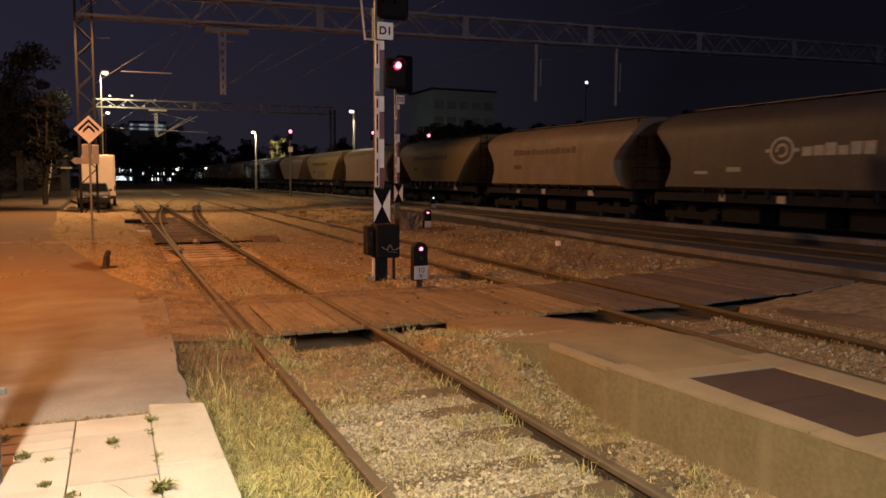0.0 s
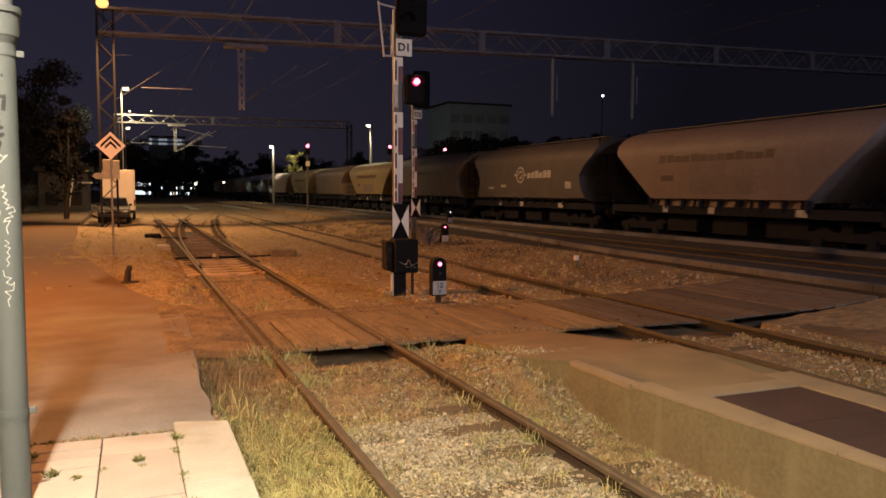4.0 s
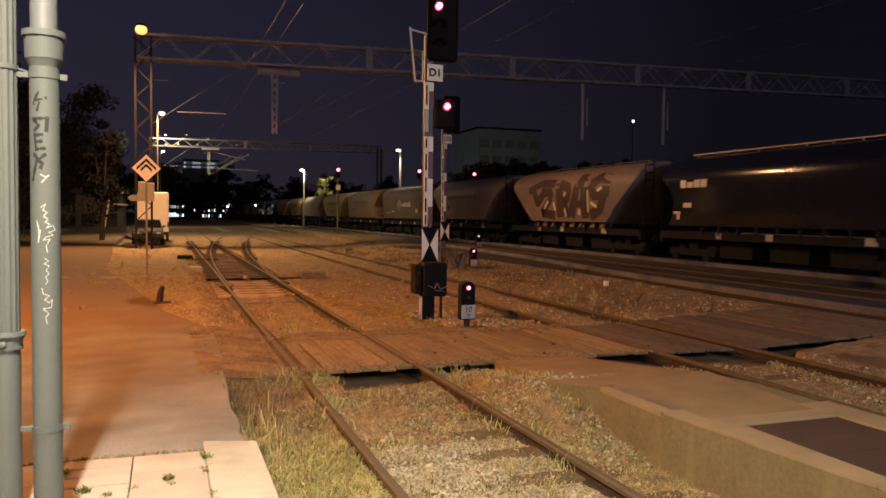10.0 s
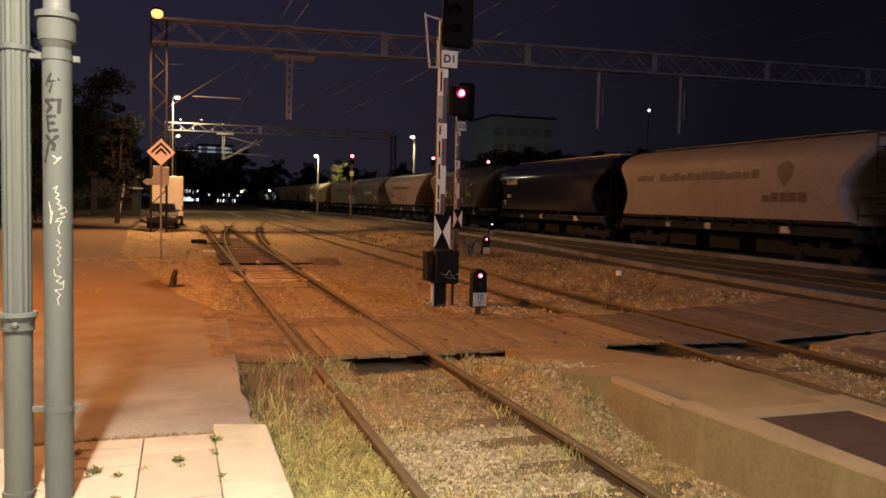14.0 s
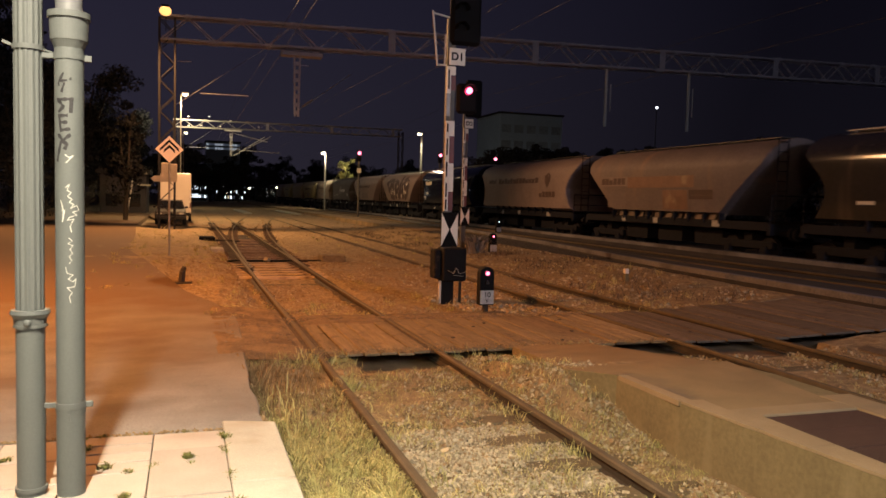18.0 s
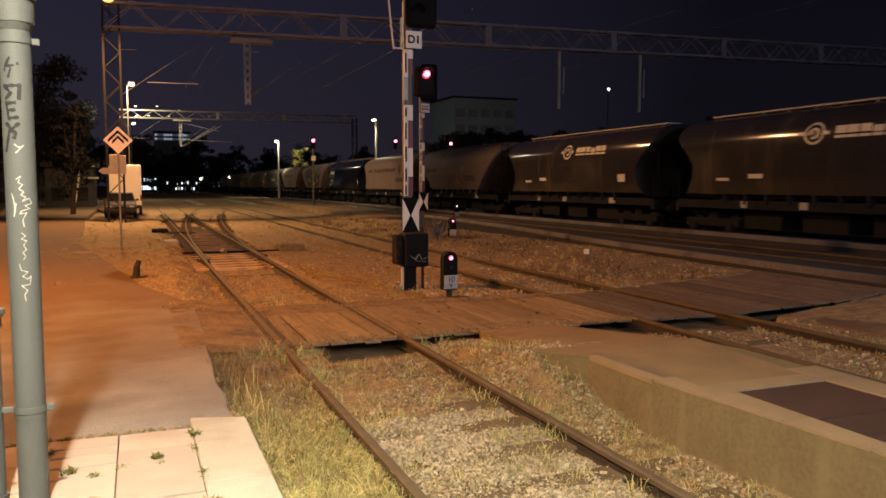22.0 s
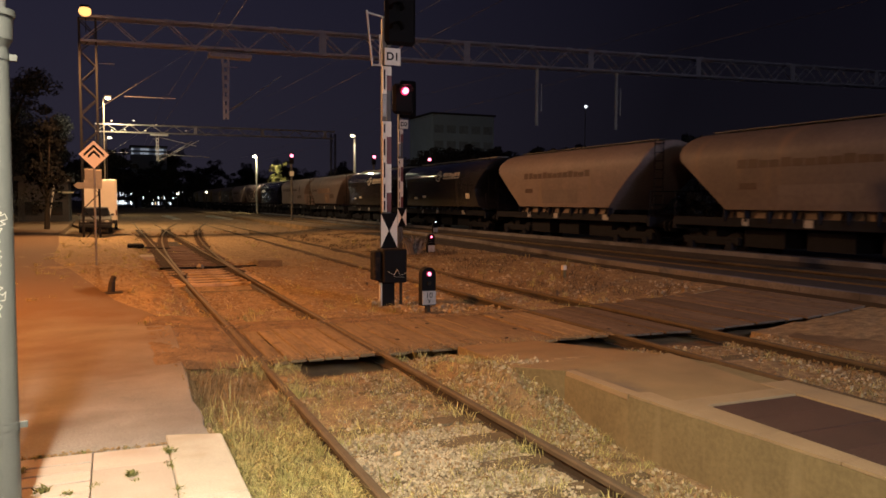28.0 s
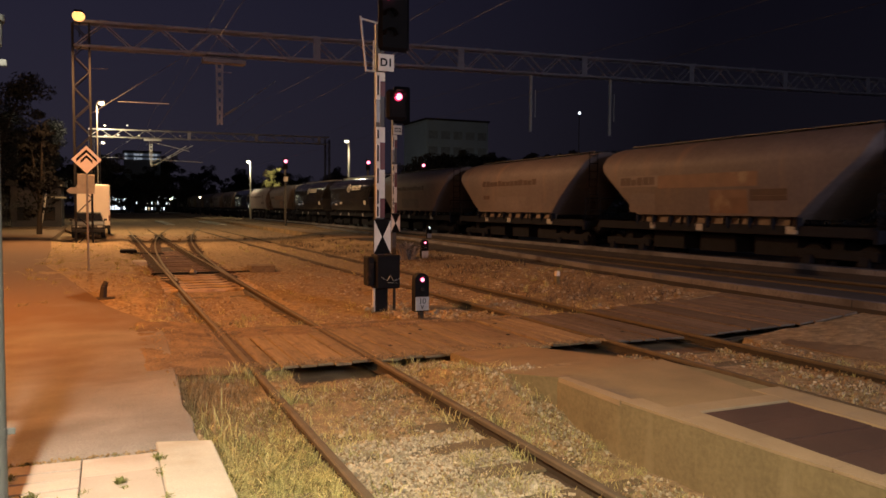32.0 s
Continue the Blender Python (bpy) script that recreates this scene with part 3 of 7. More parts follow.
    for j in range(60):
        fs.append((base + j, base + j + 1, (j + 1) * (cols + 1), j * (cols + 1)))
    tagged(new("pavement", raw("pavement", vs, fs, M["asphalt"])), "worn asphalt platform surface lit orange", "pavement", kind="structure")


def rail_points(path, name, label):
    """One rail along a plan path: foot, web and head."""
    prof_lo = [(-0.065, -0.15), (0.065, -0.15), (0.065, -0.135), (0.012, -0.12), (0.012, -0.045), (-0.012, -0.045), (-0.012, -0.12), (-0.065, -0.135)]
    prof_hi = [(-0.035, -0.045), (0.035, -0.045), (0.036, -0.012), (0.024, 0.0), (-0.024, 0.0), (-0.036, -0.012)]
    rail = new(name)
    tagged(rail, label, "rail", "rails", kind="structure")
    for nm, prof, mat in (("web", prof_lo, M["rust"]), ("head", prof_hi, M["rail_head"])):
        vs, fs = [], []
        k = len(prof)
        for i, (x, y) in enumerate(path):
            a = Vector(path[max(0, i - 1)])
            b = Vector(path[min(len(path) - 1, i + 1)])
            t = (b - a).normalized()
            nx_, ny_ = t.y, -t.x
            for px, pz in prof:
                vs.append((x + nx_ * px, y + ny_ * px, pz))
        for i in range(len(path) - 1):
            for j in range(k):
                fs.append((i * k + j, i * k + (j + 1) % k, (i + 1) * k + (j + 1) % k, (i + 1) * k + j))
        fs.append(tuple(range(k))[::-1])
        fs.append(tuple(range((len(path) - 1) * k, len(path) * k)))
        ob = new(nm, raw(nm, vs, fs, mat))
        ob.parent = rail
    return rail


def make_tracks():
    def straight(x, y0, y1):
        return [(x + 0.006 * math.sin(y * 0.35 + x), y) for y in np.arange(y0, y1, 2.0)]
    rail_points(straight(0.0, -16, 300), "rail", "rusty running rail with a worn top")
    rail_points(straight(GAUGE, -16, 300), "rail", "rusty running rail with a worn top")
    rail_points(straight(5.06, -16, 300), "rail", "rusty running rail beside the island platform")
    rail_points(straight(6.565, -16, 300), "rail", "rusty running rail beside the island platform")
    rail_points(straight(17.15, -60, 420), "rail", "rail under the passing train")
    rail_points(straight(18.655, -60, 420), "rail", "rail under the passing train")
    for x in (12.2, 13.705):
        ob = rail_points(straight(x, -30, 300), "rail", "dark rail between the low platforms")
        ob.location.z = 0.28
    for x, y0, k in ((0.075, 15.0, 0.00148), (GAUGE + 0.005, 11.0, 0.0016)):
        path = []
        for y in np.arange(y0, 92.0, 1.5):
            path.append((x + k * (y - y0) ** 2 if y < 60 else x + k * (60 - y0) ** 2 + 2 * k * (60 - y0) * (y - 60), y))
        rail_points(path, "turnout_rail", "curved rail of the turnout")


def make_dark_strips():
    for x, curved in ((0.0, 0), (GAUGE, 0), (0.1, 1), (GAUGE + 0.02, 1)):
        vs, fs = [], []
        ys = np.arange(13.5 if not curved else 26.0, 62.0, 0.25)
        for i, y in enumerate(ys):
            c = x + ((0.00148 * max(0.0, y - 15) ** 2 if x < 1 else 0.0016 * (y - 11) ** 2) if curved else 0)
            for s in (-1, 1):
                vs.append((c + s * (0.23 + 0.13 * noise.noise((y * 1.9, x + s * 5, 1)) + 0.1 * noise.noise((y * 6.5, x + s * 5, 4))) * min(1.0, (y - (25.5 if curved else 13.5)) / 3.0), y, -0.078 if y < 40 else -0.06))
            if i:
                k = 2 * i
                fs.append((k - 2, k - 1, k + 1, k))
        tagged(new("dark_strip", raw("dark_strip", vs, fs, M["black_gravel"])), "dark ballast strip along the rail", "ballast", kind="structure")


def make_dark_soil():
    """Dark soil along the rails between the crossing and the turnout."""
    for x, y0, wide in ((0.0, 6.4, 0.15), (GAUGE, 6.4, 0.13), (5.06, 6.7, 0.12), (6.565, 6.7, 0.14)):
        vs, fs = [], []
        for i, y in enumerate(np.arange(y0, 15.0 if x < 2 else 34.0, 0.12)):
            for k in range(7):
                u = (k - 3) / 3
                edge = wide + 0.09 * noise.noise((y * 1.4, x + (5 if u > 0 else 0), 71)) + 0.05 * noise.noise((y * 6.0, x + (3 if u > 0 else 0), 72))
                px = x + u * max(0.06, edge)
                vs.append((px, y, ground_z(px, y) + 0.014 - 0.012 * abs(u) + 0.006 * noise.noise((px * 20, y * 20, 3))))
            if i:
                for k in range(6):
                    a = 7 * i + k
                    fs.append((a - 7, a - 6, a + 1, a))
        tagged(new("dark_strip", raw("dark_strip", vs, fs, M["dark_soil"])), "dark soil along the rail", "ballast", kind="structure")


def make_dark_bed():
    vs, fs = [], []
    ys = np.arange(14.0, 34.0, 0.2)
    for i, y in enumerate(ys):
        for s in (-1, 1):
            vs.append((0.75 + s * (0.5 + 0.12 * noise.noise((y * 1.7, s * 3, 4))), y, -0.118))
        if i:
            fs.append((2 * i - 2, 2 * i - 1, 2 * i + 1, 2 * i))
    tagged(new("dark_bed", raw("dark_bed", vs, fs, M["dark_ballast"])), "dark ballast sheet between the sleepers", "ballast", kind="structure")


def make_island():
    isl = thing("island_platform", (0, 0, 0), "narrow concrete island platform with a red-brown panel", "platform", kind="structure")
    zt = 0.36

    def edge_x(y):
        return 2.155 + 0.092 * min(2.4, max(0.0, -0.3 - y))

    def ramp_z(y):
        return 0.352 - 0.1115 * max(0.0, y - 0.7)
    line = (0.62, -0.31, -0.9, -1.5, -2.1, -2.7, -16)
    bm = bmesh.new()
    poly_prism(bm, [(edge_x(y) + 0.003, y) for y in line[::-1]] + [(3.62, 0.78), (3.7, 0.4), (3.72, -16)], -0.3, zt - 0.016)
    part("wall", bm, M["concrete"], isl, "mossy stained concrete side wall")
    bm = bmesh.new()
    poly_prism(bm, [(1.93, 1.16), (2.165, 0.625), (3.62, 0.785), (3.6, 1.2)], -0.3, lambda x, y: ramp_z(y))
    poly_prism(bm, [(1.93, 1.16), (3.6, 1.2), (3.596, 3.66), (2.47, 3.64)], -0.3, lambda x, y: ramp_z(y))
    part("ramp", bm, M["concrete"], isl, "sloping concrete ramp down to the crossing")
    bm = bmesh.new()
    poly_prism(bm, [(1.936, 1.162), (2.172, 0.632), (3.61, 0.79), (3.594, 1.2)], 0.2, lambda x, y: ramp_z(y) + 0.005)
    poly_prism(bm, [(1.936, 1.162), (3.594, 1.2), (3.59, 3.655), (2.476, 3.636)], -0.1, lambda x, y: ramp_z(y) + 0.005)
    part("ramp_top", bm, M["island_top"], isl, "worn tan ramp surface")
    for ya, yb in zip(line[1:], line[2:]):
        bm = bmesh.new()
        n = 18 if ya > -3 and yb > -3 else 1
        lip = [(edge_x(yb + (ya - yb) * k / n) + 0.002 + 0.011 * noise.noise(((yb + (ya - yb) * k / n) * 5, 2, 1)) + 0.006 * noise.noise(((yb + (ya - yb) * k / n) * 17, 6, 1)), yb + (ya - yb) * k / n + (0.006 if k == 0 else 0)) for k in range(n + 1)]
        inner = [(2.36, ya), (2.36, -0.62), (2.5, -0.62), (2.5, yb + 0.006)] if ya == -0.31 else [(2.5, ya), (2.5, yb + 0.006)]
        poly_prism(bm, lip + inner, zt - 0.014, zt + 0.006)
        part("edge_slab", bm, M["kerb"], isl, "pale concrete edge slab with a worn lip")
    bm = bmesh.new()
    box(bm, 3.42, 3.73, -16, -0.42, zt - 0.06, zt + 0.004, 0.006)
    part("edge_slab", bm, M["kerb"], isl, "pale concrete edge slab")
    for ya, yb in ((-0.80, -0.6), (-2.55, -2.27)):
        bm = bmesh.new()
        box(bm, 2.5, 3.42, ya, yb, zt - 0.06, zt + 0.005, 0.006)
        part("cross_slab", bm, M["kerb"], isl, "pale concrete cross slab")
    for y0, y1, n in ((-2.27, -0.8, 4), (-16.0, -2.55, 32)):
        st = (y1 - y0) / n
        for k in range(n):
            bm = bmesh.new()
            box(bm, 2.504, 3.416, y0 + k * st + 0.004, y0 + (k + 1) * st - 0.004, zt - 0.05, zt - 0.008 - 0.003 * (k % 2), 0.004)
            part("board", bm, M["asphalt_red"], isl, "dark red-brown board")
    bm = bmesh.new()
    poly_prism(bm, [(2.15, -0.305), (2.27, -0.305), (2.24, 0.6), (2.158, 0.6)], zt - 0.04, zt + 0.003)
    part("edging", bm, M["kerb"], isl, "narrow pale edging")
    bm = bmesh.new()
    poly_prism(bm, [(2.364, -0.598), (3.42, -0.598), (3.6, 0.95), (2.245, 0.62), (2.272, -0.3), (2.364, -0.306)], zt - 0.05, zt - 0.004)
    part("top", bm, M["island_top"], isl, "worn concrete top")


def make_low_platforms():
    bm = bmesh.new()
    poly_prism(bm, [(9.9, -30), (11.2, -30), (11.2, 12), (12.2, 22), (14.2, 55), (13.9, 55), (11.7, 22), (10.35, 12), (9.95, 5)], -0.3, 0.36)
    ob = solid("low_platform", bm, M["dim_kerb"], "low concrete platform with a pale kerb face", "platform", kind="structure")
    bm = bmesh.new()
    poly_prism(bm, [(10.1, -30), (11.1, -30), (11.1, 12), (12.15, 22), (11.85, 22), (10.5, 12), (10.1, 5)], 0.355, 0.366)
    part("top", bm, M["dim_top"], ob, "asphalt top")
    bm = bmesh.new()
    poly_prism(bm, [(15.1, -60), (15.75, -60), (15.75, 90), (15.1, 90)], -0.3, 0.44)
    ob = solid("low_platform", bm, M["dim_kerb"], "low concrete platform beside the passing train", "platform", kind="structure")
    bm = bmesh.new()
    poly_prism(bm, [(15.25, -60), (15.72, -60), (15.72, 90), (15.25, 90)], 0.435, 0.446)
    part("top", bm, M["dim_top"], ob, "asphalt top")

    def edge(pts, z, label):
        bm = bmesh.new()
        for (xa, ya), (xb, yb) in zip(pts, pts[1:]):
            n = max(1, int((yb - ya) / 1.2))
            for i in range(n):
                p, q = i / n, (i + 1) / n - 0.012 / (yb - ya)
                poly_prism(bm, [(xa + (xb - xa) * p - 0.01, ya + (yb - ya) * p), (xa + (xb - xa) * p + 0.17, ya + (yb - ya) * p), (xa + (xb - xa) * q + 0.17, ya + (yb - ya) * q), (xa + (xb - xa) * q - 0.01, ya + (yb - ya) * q)], z - 0.12, z)
        solid("kerb", bm, M["old_slab"], label, "kerb", kind="structure")
    edge([(9.9, -16), (9.95, 5), (10.35, 12), (11.7, 22), (13.9, 55)], 0.372, "pale worn kerb of the low platform")
    edge([(15.1, -30), (15.1, 90)], 0.452, "pale worn kerb beside the passing train")


# ---- the goods train ----
PITCH, SPEED, TRAIN_X = 13.5, 4.31, 17.9


def wagon_loft(kind):
    """Levels of the hopper body: height, half width, half length and corner radius."""
    if kind == "T":
        return [(1.60, 1.10, 3.55, 0.05), (1.68, 1.40, 3.62, 0.06), (2.3, 1.48, 4.35, 0.07), (2.9, 1.5, 5.12, 0.08), (3.3, 1.49, 5.65, 0.1), (3.5, 1.44, 5.8, 0.12), (3.7, 1.33, 5.86, 0.12), (3.88, 1.16, 5.86, 0.12), (4.03, 0.93, 5.84, 0.12), (4.14, 0.66, 5.82, 0.1), (4.22, 0.36, 5.8, 0.08), (4.25, 0.12, 5.78, 0.05)]
    stretch = 1.15 if kind == "M" else 1.07
    over = 0.0 if kind == "M" else 0.24
    return [(z, w, e * stretch + over * min(1.0, max(0.0, (z - 2.6) / 0.8)), r) for z, w, e, r in ((1.5, 1.2, 5.2, 0.05), (1.62, 1.42, 5.15, 0.06), (1.9, 1.48, 4.95, 0.07), (2.2, 1.5, 4.8, 0.08), (2.6, 1.52, 4.78, 0.08), (3.0, 1.5, 4.98, 0.1), (3.3, 1.47, 5.25, 0.12), (3.55, 1.4, 5.45, 0.12), (3.75, 1.28, 5.5, 0.12), (3.9, 1.12, 5.5, 0.12), (4.05, 0.9, 5.48, 0.12), (4.15, 0.65, 5.45, 0.1), (4.22, 0.36, 5.42, 0.08), (4.25, 0.12, 5.4, 0.05))]


def wagon_body(kind):
    lv = wagon_loft(kind)
    vs, fs = [], []
    n = 0
    for z, w, e, r in lv:
        loop = []
        for sx, sy, a0 in ((1, 1, 0), (-1, 1, 90), (-1, -1, 180), (1, -1, 270)):
            for k in range(4):
                a = radians(a0 + 30 * k)
                loop.append((sx * (w - r) + r * math.cos(a), sy * (e - r) + r * math.sin(a), z))
        n = len(loop)
        vs += loop
    for i in range(len(lv) - 1):
        for j in range(n):
            fs.append((i * n + j, i * n + (j + 1) % n, (i + 1) * n + (j + 1) % n, (i + 1) * n + j))
    fs.append(tuple(range(n))[::-1])
    fs.append(tuple(range((len(lv) - 1) * n, len(lv) * n)))
    return vs, fs


def side_x(kind, z):
    lv = wagon_loft(kind)
    for (za, wa, *_), (zb, wb, *_) in zip(lv, lv[1:]):
        if za <= z <= zb:
            return wa + (wb - wa) * (z - za) / (zb - za)
    return 1.5


def plate(bm, kind, y0, y1, z0, z1, off=0.008):
    """A thin painted patch on the wagon side that faces the platforms, following its curve."""
    k = max(1, int((z1 - z0) / 0.25))
    grid = []
    for i in range(k + 1):
        z = z0 + (z1 - z0) * i / k
        x = -side_x(kind, z) - off
        grid.append((bm.verts.new((x, y0, z)), bm.verts.new((x, y1, z))))
    for (a, b), (c, d) in zip(grid, grid[1:]):
        bm.faces.new((a, c, d, b))


def stroke(bm, kind, pts, w):
    """A painted stroke along points of length and height on the wagon side."""
    last = None
    for (ya, za), (yb, zb) in zip(pts, pts[1:]):
        d = Vector((yb - ya, zb - za))
        s = Vector((-d.y, d.x)).normalized() * w / 2
        k = max(1, int(d.length / 0.3))
        row = []
        for i in range(k + 1):
            p = Vector((ya, za)) + d * i / k
            ends = []
            for q in (p - s, p - s * 0.5, p, p + s * 0.5, p + s):
                ends.append(bm.verts.new((-side_x(kind, max(1.65, q.y)) - 0.012, q.x, q.y)))
            row.append(ends)
        for ra, rb in zip([last] + row if last else row, row if last else row[1:]):
            for i in range(4):
                bm.faces.new((ra[i], ra[i + 1], rb[i + 1], rb[i]))
        last = row[-1]


def wordbar(w, kind, y0, y1, z0, z1, n, mat, label, off=0.01):
    """A row of plain bars that stands for a painted name."""
    step = (y1 - y0) / n
    rng = random.Random(n * 31 + int(z0 * 100))
    for i in range(n):
        bm = bmesh.new()
        tall = 0.0 if i == 0 else rng.choice((0.0, 0.0, 0.18, 0.26)) * (z1 - z0)
        plate(bm, kind, y0 + i * step + step * rng.uniform(0.02, 0.09), y0 + (i + 1) * step - step * rng.uniform(0.02, 0.1), z0, z1 - tall, off)
        part("letter_bar", bm, M[mat], w, label)


WAGON_BODIES = {}


def wagon_frame_meshes():
    out = {}
    bm = bmesh.new()
    box(bm, -1.28, 1.28, -5.9, 5.9, 1.12, 1.3)
    box(bm, -1.36, -1.26, -6.0, 6.0, 1.14, 1.42)
    box(bm, 1.26, 1.36, -6.0, 6.0, 1.14, 1.42)
    box(bm, -1.35, 1.35, -6.1, -5.95, 1.0, 1.36)
    box(bm, -1.35, 1.35, 5.95, 6.1, 1.0, 1.36)
    for y in np.arange(-3.6, 3.7, 0.9):
        box(bm, -1.42, -1.2, y - 0.04, y + 0.04, 1.3, 1.66)
    for y in (-2.4, 0, 2.4):
        box(bm, -0.9, 0.9, y - 0.8, y + 0.8, 0.5, 1.2)
    out["underframe"] = mesh_of("underframe", bm, M["under"])
    bm = bmesh.new()
    poly = [(-3.5, 1.32), (3.5, 1.32), (3.62, 1.64), (-3.62, 1.64)]
    lo = [bm.verts.new((-1.33 if z < 1.5 else -1.16, y, z)) for y, z in poly]
    hi = [bm.verts.new((-1.1, y, z)) for y, z in poly]
    bm.faces.new(lo)
    bm.faces.new(hi[::-1])
    for i in range(4):
        bm.faces.new((lo[(i + 1) % 4], lo[i], hi[i], hi[(i + 1) % 4]))
    bmesh.ops.recalc_face_normals(bm, faces=bm.faces)
    out["hopper_skirt"] = mesh_of("hopper_skirt", bm, M["grey_b"])
    bm = bmesh.new()
    bar(bm, (-1.36, -0.05, 1.34), (-1.2, 0.05, 1.66), 0.05, 0.06)
    out["rib"] = mesh_of("rib", bm, M["under"])
    bm = bmesh.new()
    for s in (-1, 1):
        box(bm, s * 0.98 - 0.06, s * 0.98 + 0.06, -1.3, 1.3, 0.5, 0.78, 0.03)
        for y in (-0.9, 0.9):
            box(bm, s * 1.0 - 0.1, s * 1.0 + 0.1, y - 0.16, y + 0.16, 0.34, 0.62, 0.03)
    box(bm, -0.95, 0.95, -0.2, 0.2, 0.55, 1.12)
    out["bogie"] = mesh_of("bogie", bm, M["under"])
    bm = bmesh.new()
    tube(bm, (-0.95, 0, 0), (0.95, 0, 0), 0.08, n=8)
    for s in (-1, 1):
        tube(bm, (s * 0.72, 0, 0), (s * 0.83, 0, 0), 0.45, n=18)
        tube(bm, (s * 0.69, 0, 0), (s * 0.72, 0, 0), 0.48, n=18)
        for a in range(3):
            c, d = math.cos(a * 2.094), math.sin(a * 2.094)
            box(bm, s * 0.83 - 0.01, s * 0.85, c * 0.25 - 0.05, c * 0.25 + 0.05, d * 0.25 - 0.05, d * 0.25 + 0.05)
    out["wheelset"] = mesh_of("wheelset", bm, M["under"])
    bm = bmesh.new()
    tube(bm, (0, 0, 0), (0, 0.5, 0), 0.09, n=10)
    tube(bm, (0, 0.5, 0), (0, 0.56, 0), 0.23, n=14)
    out["buffer"] = mesh_of("buffer", bm, M["under"])
    bm = bmesh.new()
    for s in (-0.2, 0.2):
        tube(bm, (s, 0, 1.3), (s, 0, 4.2), 0.02, n=6)
    for z in np.arange(1.5, 4.1, 0.32):
        tube(bm, (-0.2, 0, z), (0.2, 0, z), 0.015, n=6)
    out["ladder"] = mesh_of("ladder", bm, M["under"])
    bm = bmesh.new()
    box(bm, -0.32, 0.32, -5.3, 5.3, 4.28, 4.31)
    for s in (-0.3, 0.3):
        for y in np.arange(-5.2, 5.3, 1.04):
            box(bm, s - 0.02, s + 0.02, y - 0.02, y + 0.02, 4.2, 4.3)
    out["roof_walkway"] = mesh_of("roof_walkway", bm, M["steel"])
    # Pale walkway copy paints the highlight along the dark wagons' roofs.
    bm = bmesh.new()
    box(bm, -0.34, 0.34, -5.5, 5.5, 4.28, 4.33)
    for sy in np.arange(-5.2, 5.3, 1.04):
        box(bm, -0.32, -0.28, sy - 0.02, sy + 0.02, 4.2, 4.3)
    out["highlit_walkway"] = mesh_of("roof_walkway", bm, M["dirty_white"])
    bm = bmesh.new()
    tube(bm, (-1.3, 0, 1.35), (-1.3, 0, 2.3), 0.02, n=6)
    tube(bm, (1.3, 0, 1.35), (1.3, 0, 2.3), 0.02, n=6)
    tube(bm, (-1.3, 0, 2.3), (1.3, 0, 2.3), 0.02, n=6)
    tube(bm, (-1.3, 0, 1.8), (1.3, 0, 1.8), 0.02, n=6)
    out["end_rail"] = mesh_of("end_rail", bm, M["under"])
    return out


def make_wagon(k, kind, paint, label, marks=None, near=False):
    w = thing("hopper_wagon", (TRAIN_X, 0, 0), label, "goods wagon", "wagons of the goods train")
    key = (kind, paint)
    if key not in WAGON_BODIES:
        vs, fs = wagon_body(kind)
        WAGON_BODIES[key] = raw("hopper_body", vs, fs, M[paint])
        me = WAGON_BODIES[key]
        me.polygons.foreach_set("use_smooth", [True] * len(me.polygons))
        me.set_sharp_from_angle(angle=radians(28))
    body = new("hopper_body", WAGON_BODIES[key])
    body.parent = w
    def add(nm, m=None):
        ob = new(nm, FRAME_MESHES[nm])
        ob.parent = w
        if m:
            ob.matrix_basis = m
        return ob
    add("underframe")
    if paint in ("navy_wagon", "dark_wagon"):
        add("highlit_walkway").name = "roof_walkway"
    else:
        add("roof_walkway")
    sets = []
    for y in (-4.6, 4.6):
        bg = add("bogie", pose(0, y, 0))
        for dy in (-0.9, 0.9):
            ws = new("wheelset", FRAME_MESHES["wheelset"])
            ws.parent = bg
            ws.matrix_basis = pose(0, dy, 0.46)
            sets.append((ws, dy))
    if near and kind == "T":
        add("hopper_skirt")
        for y in np.arange(-3.3, 3.4, 0.66):
            add("rib", pose(0, y, 0))
    if near:
        for x in (-0.88, 0.88):
            add("buffer", pose(x, 6.1, 1.05))
            add("buffer", pose(x, -6.1, 1.05, 0, 0, 180))
        far_end = 6.4 if kind == "M" else 6.02
        add("ladder", pose(-0.9, -far_end, 0))
        add("ladder", pose(0.9, far_end, 0))
        add("end_rail", pose(0, -6.05, 0))
        add("end_rail", pose(0, 6.05, 0))
    if marks:
        marks(w, kind)
    WAGONS.append((k, w, sets if near else []))
    return w


def small_plates(w):
    for a, b in ((-3.6, -3.2), (0.2, 0.5), (2.6, 2.85)):
        bm = bmesh.new()
        box(bm, -1.385, -1.37, a, b, 1.18, 1.4)
        part("data_plate", bm, M["dirty_white"], w, "small white data plate on the sill")


def marks_cream(w, kind):
    wordbar(w, kind, -2.45, 3.0, 2.95, 3.22, 13, "mark_brown", "faded brown painted lettering")
    bm = bmesh.new()
    plate(bm, kind, 2.2, 2.9, 2.3, 2.5)
    part("data_panel", bm, M["mark_brown"], w, "faded data panel")
    bm = bmesh.new()
    plate(bm, kind, -1.45, 1.4, 1.84, 2.42)
    part("stained_patch", bm, M["cream_b"], w, "dirty painted-over patch")
    small_plates(w)


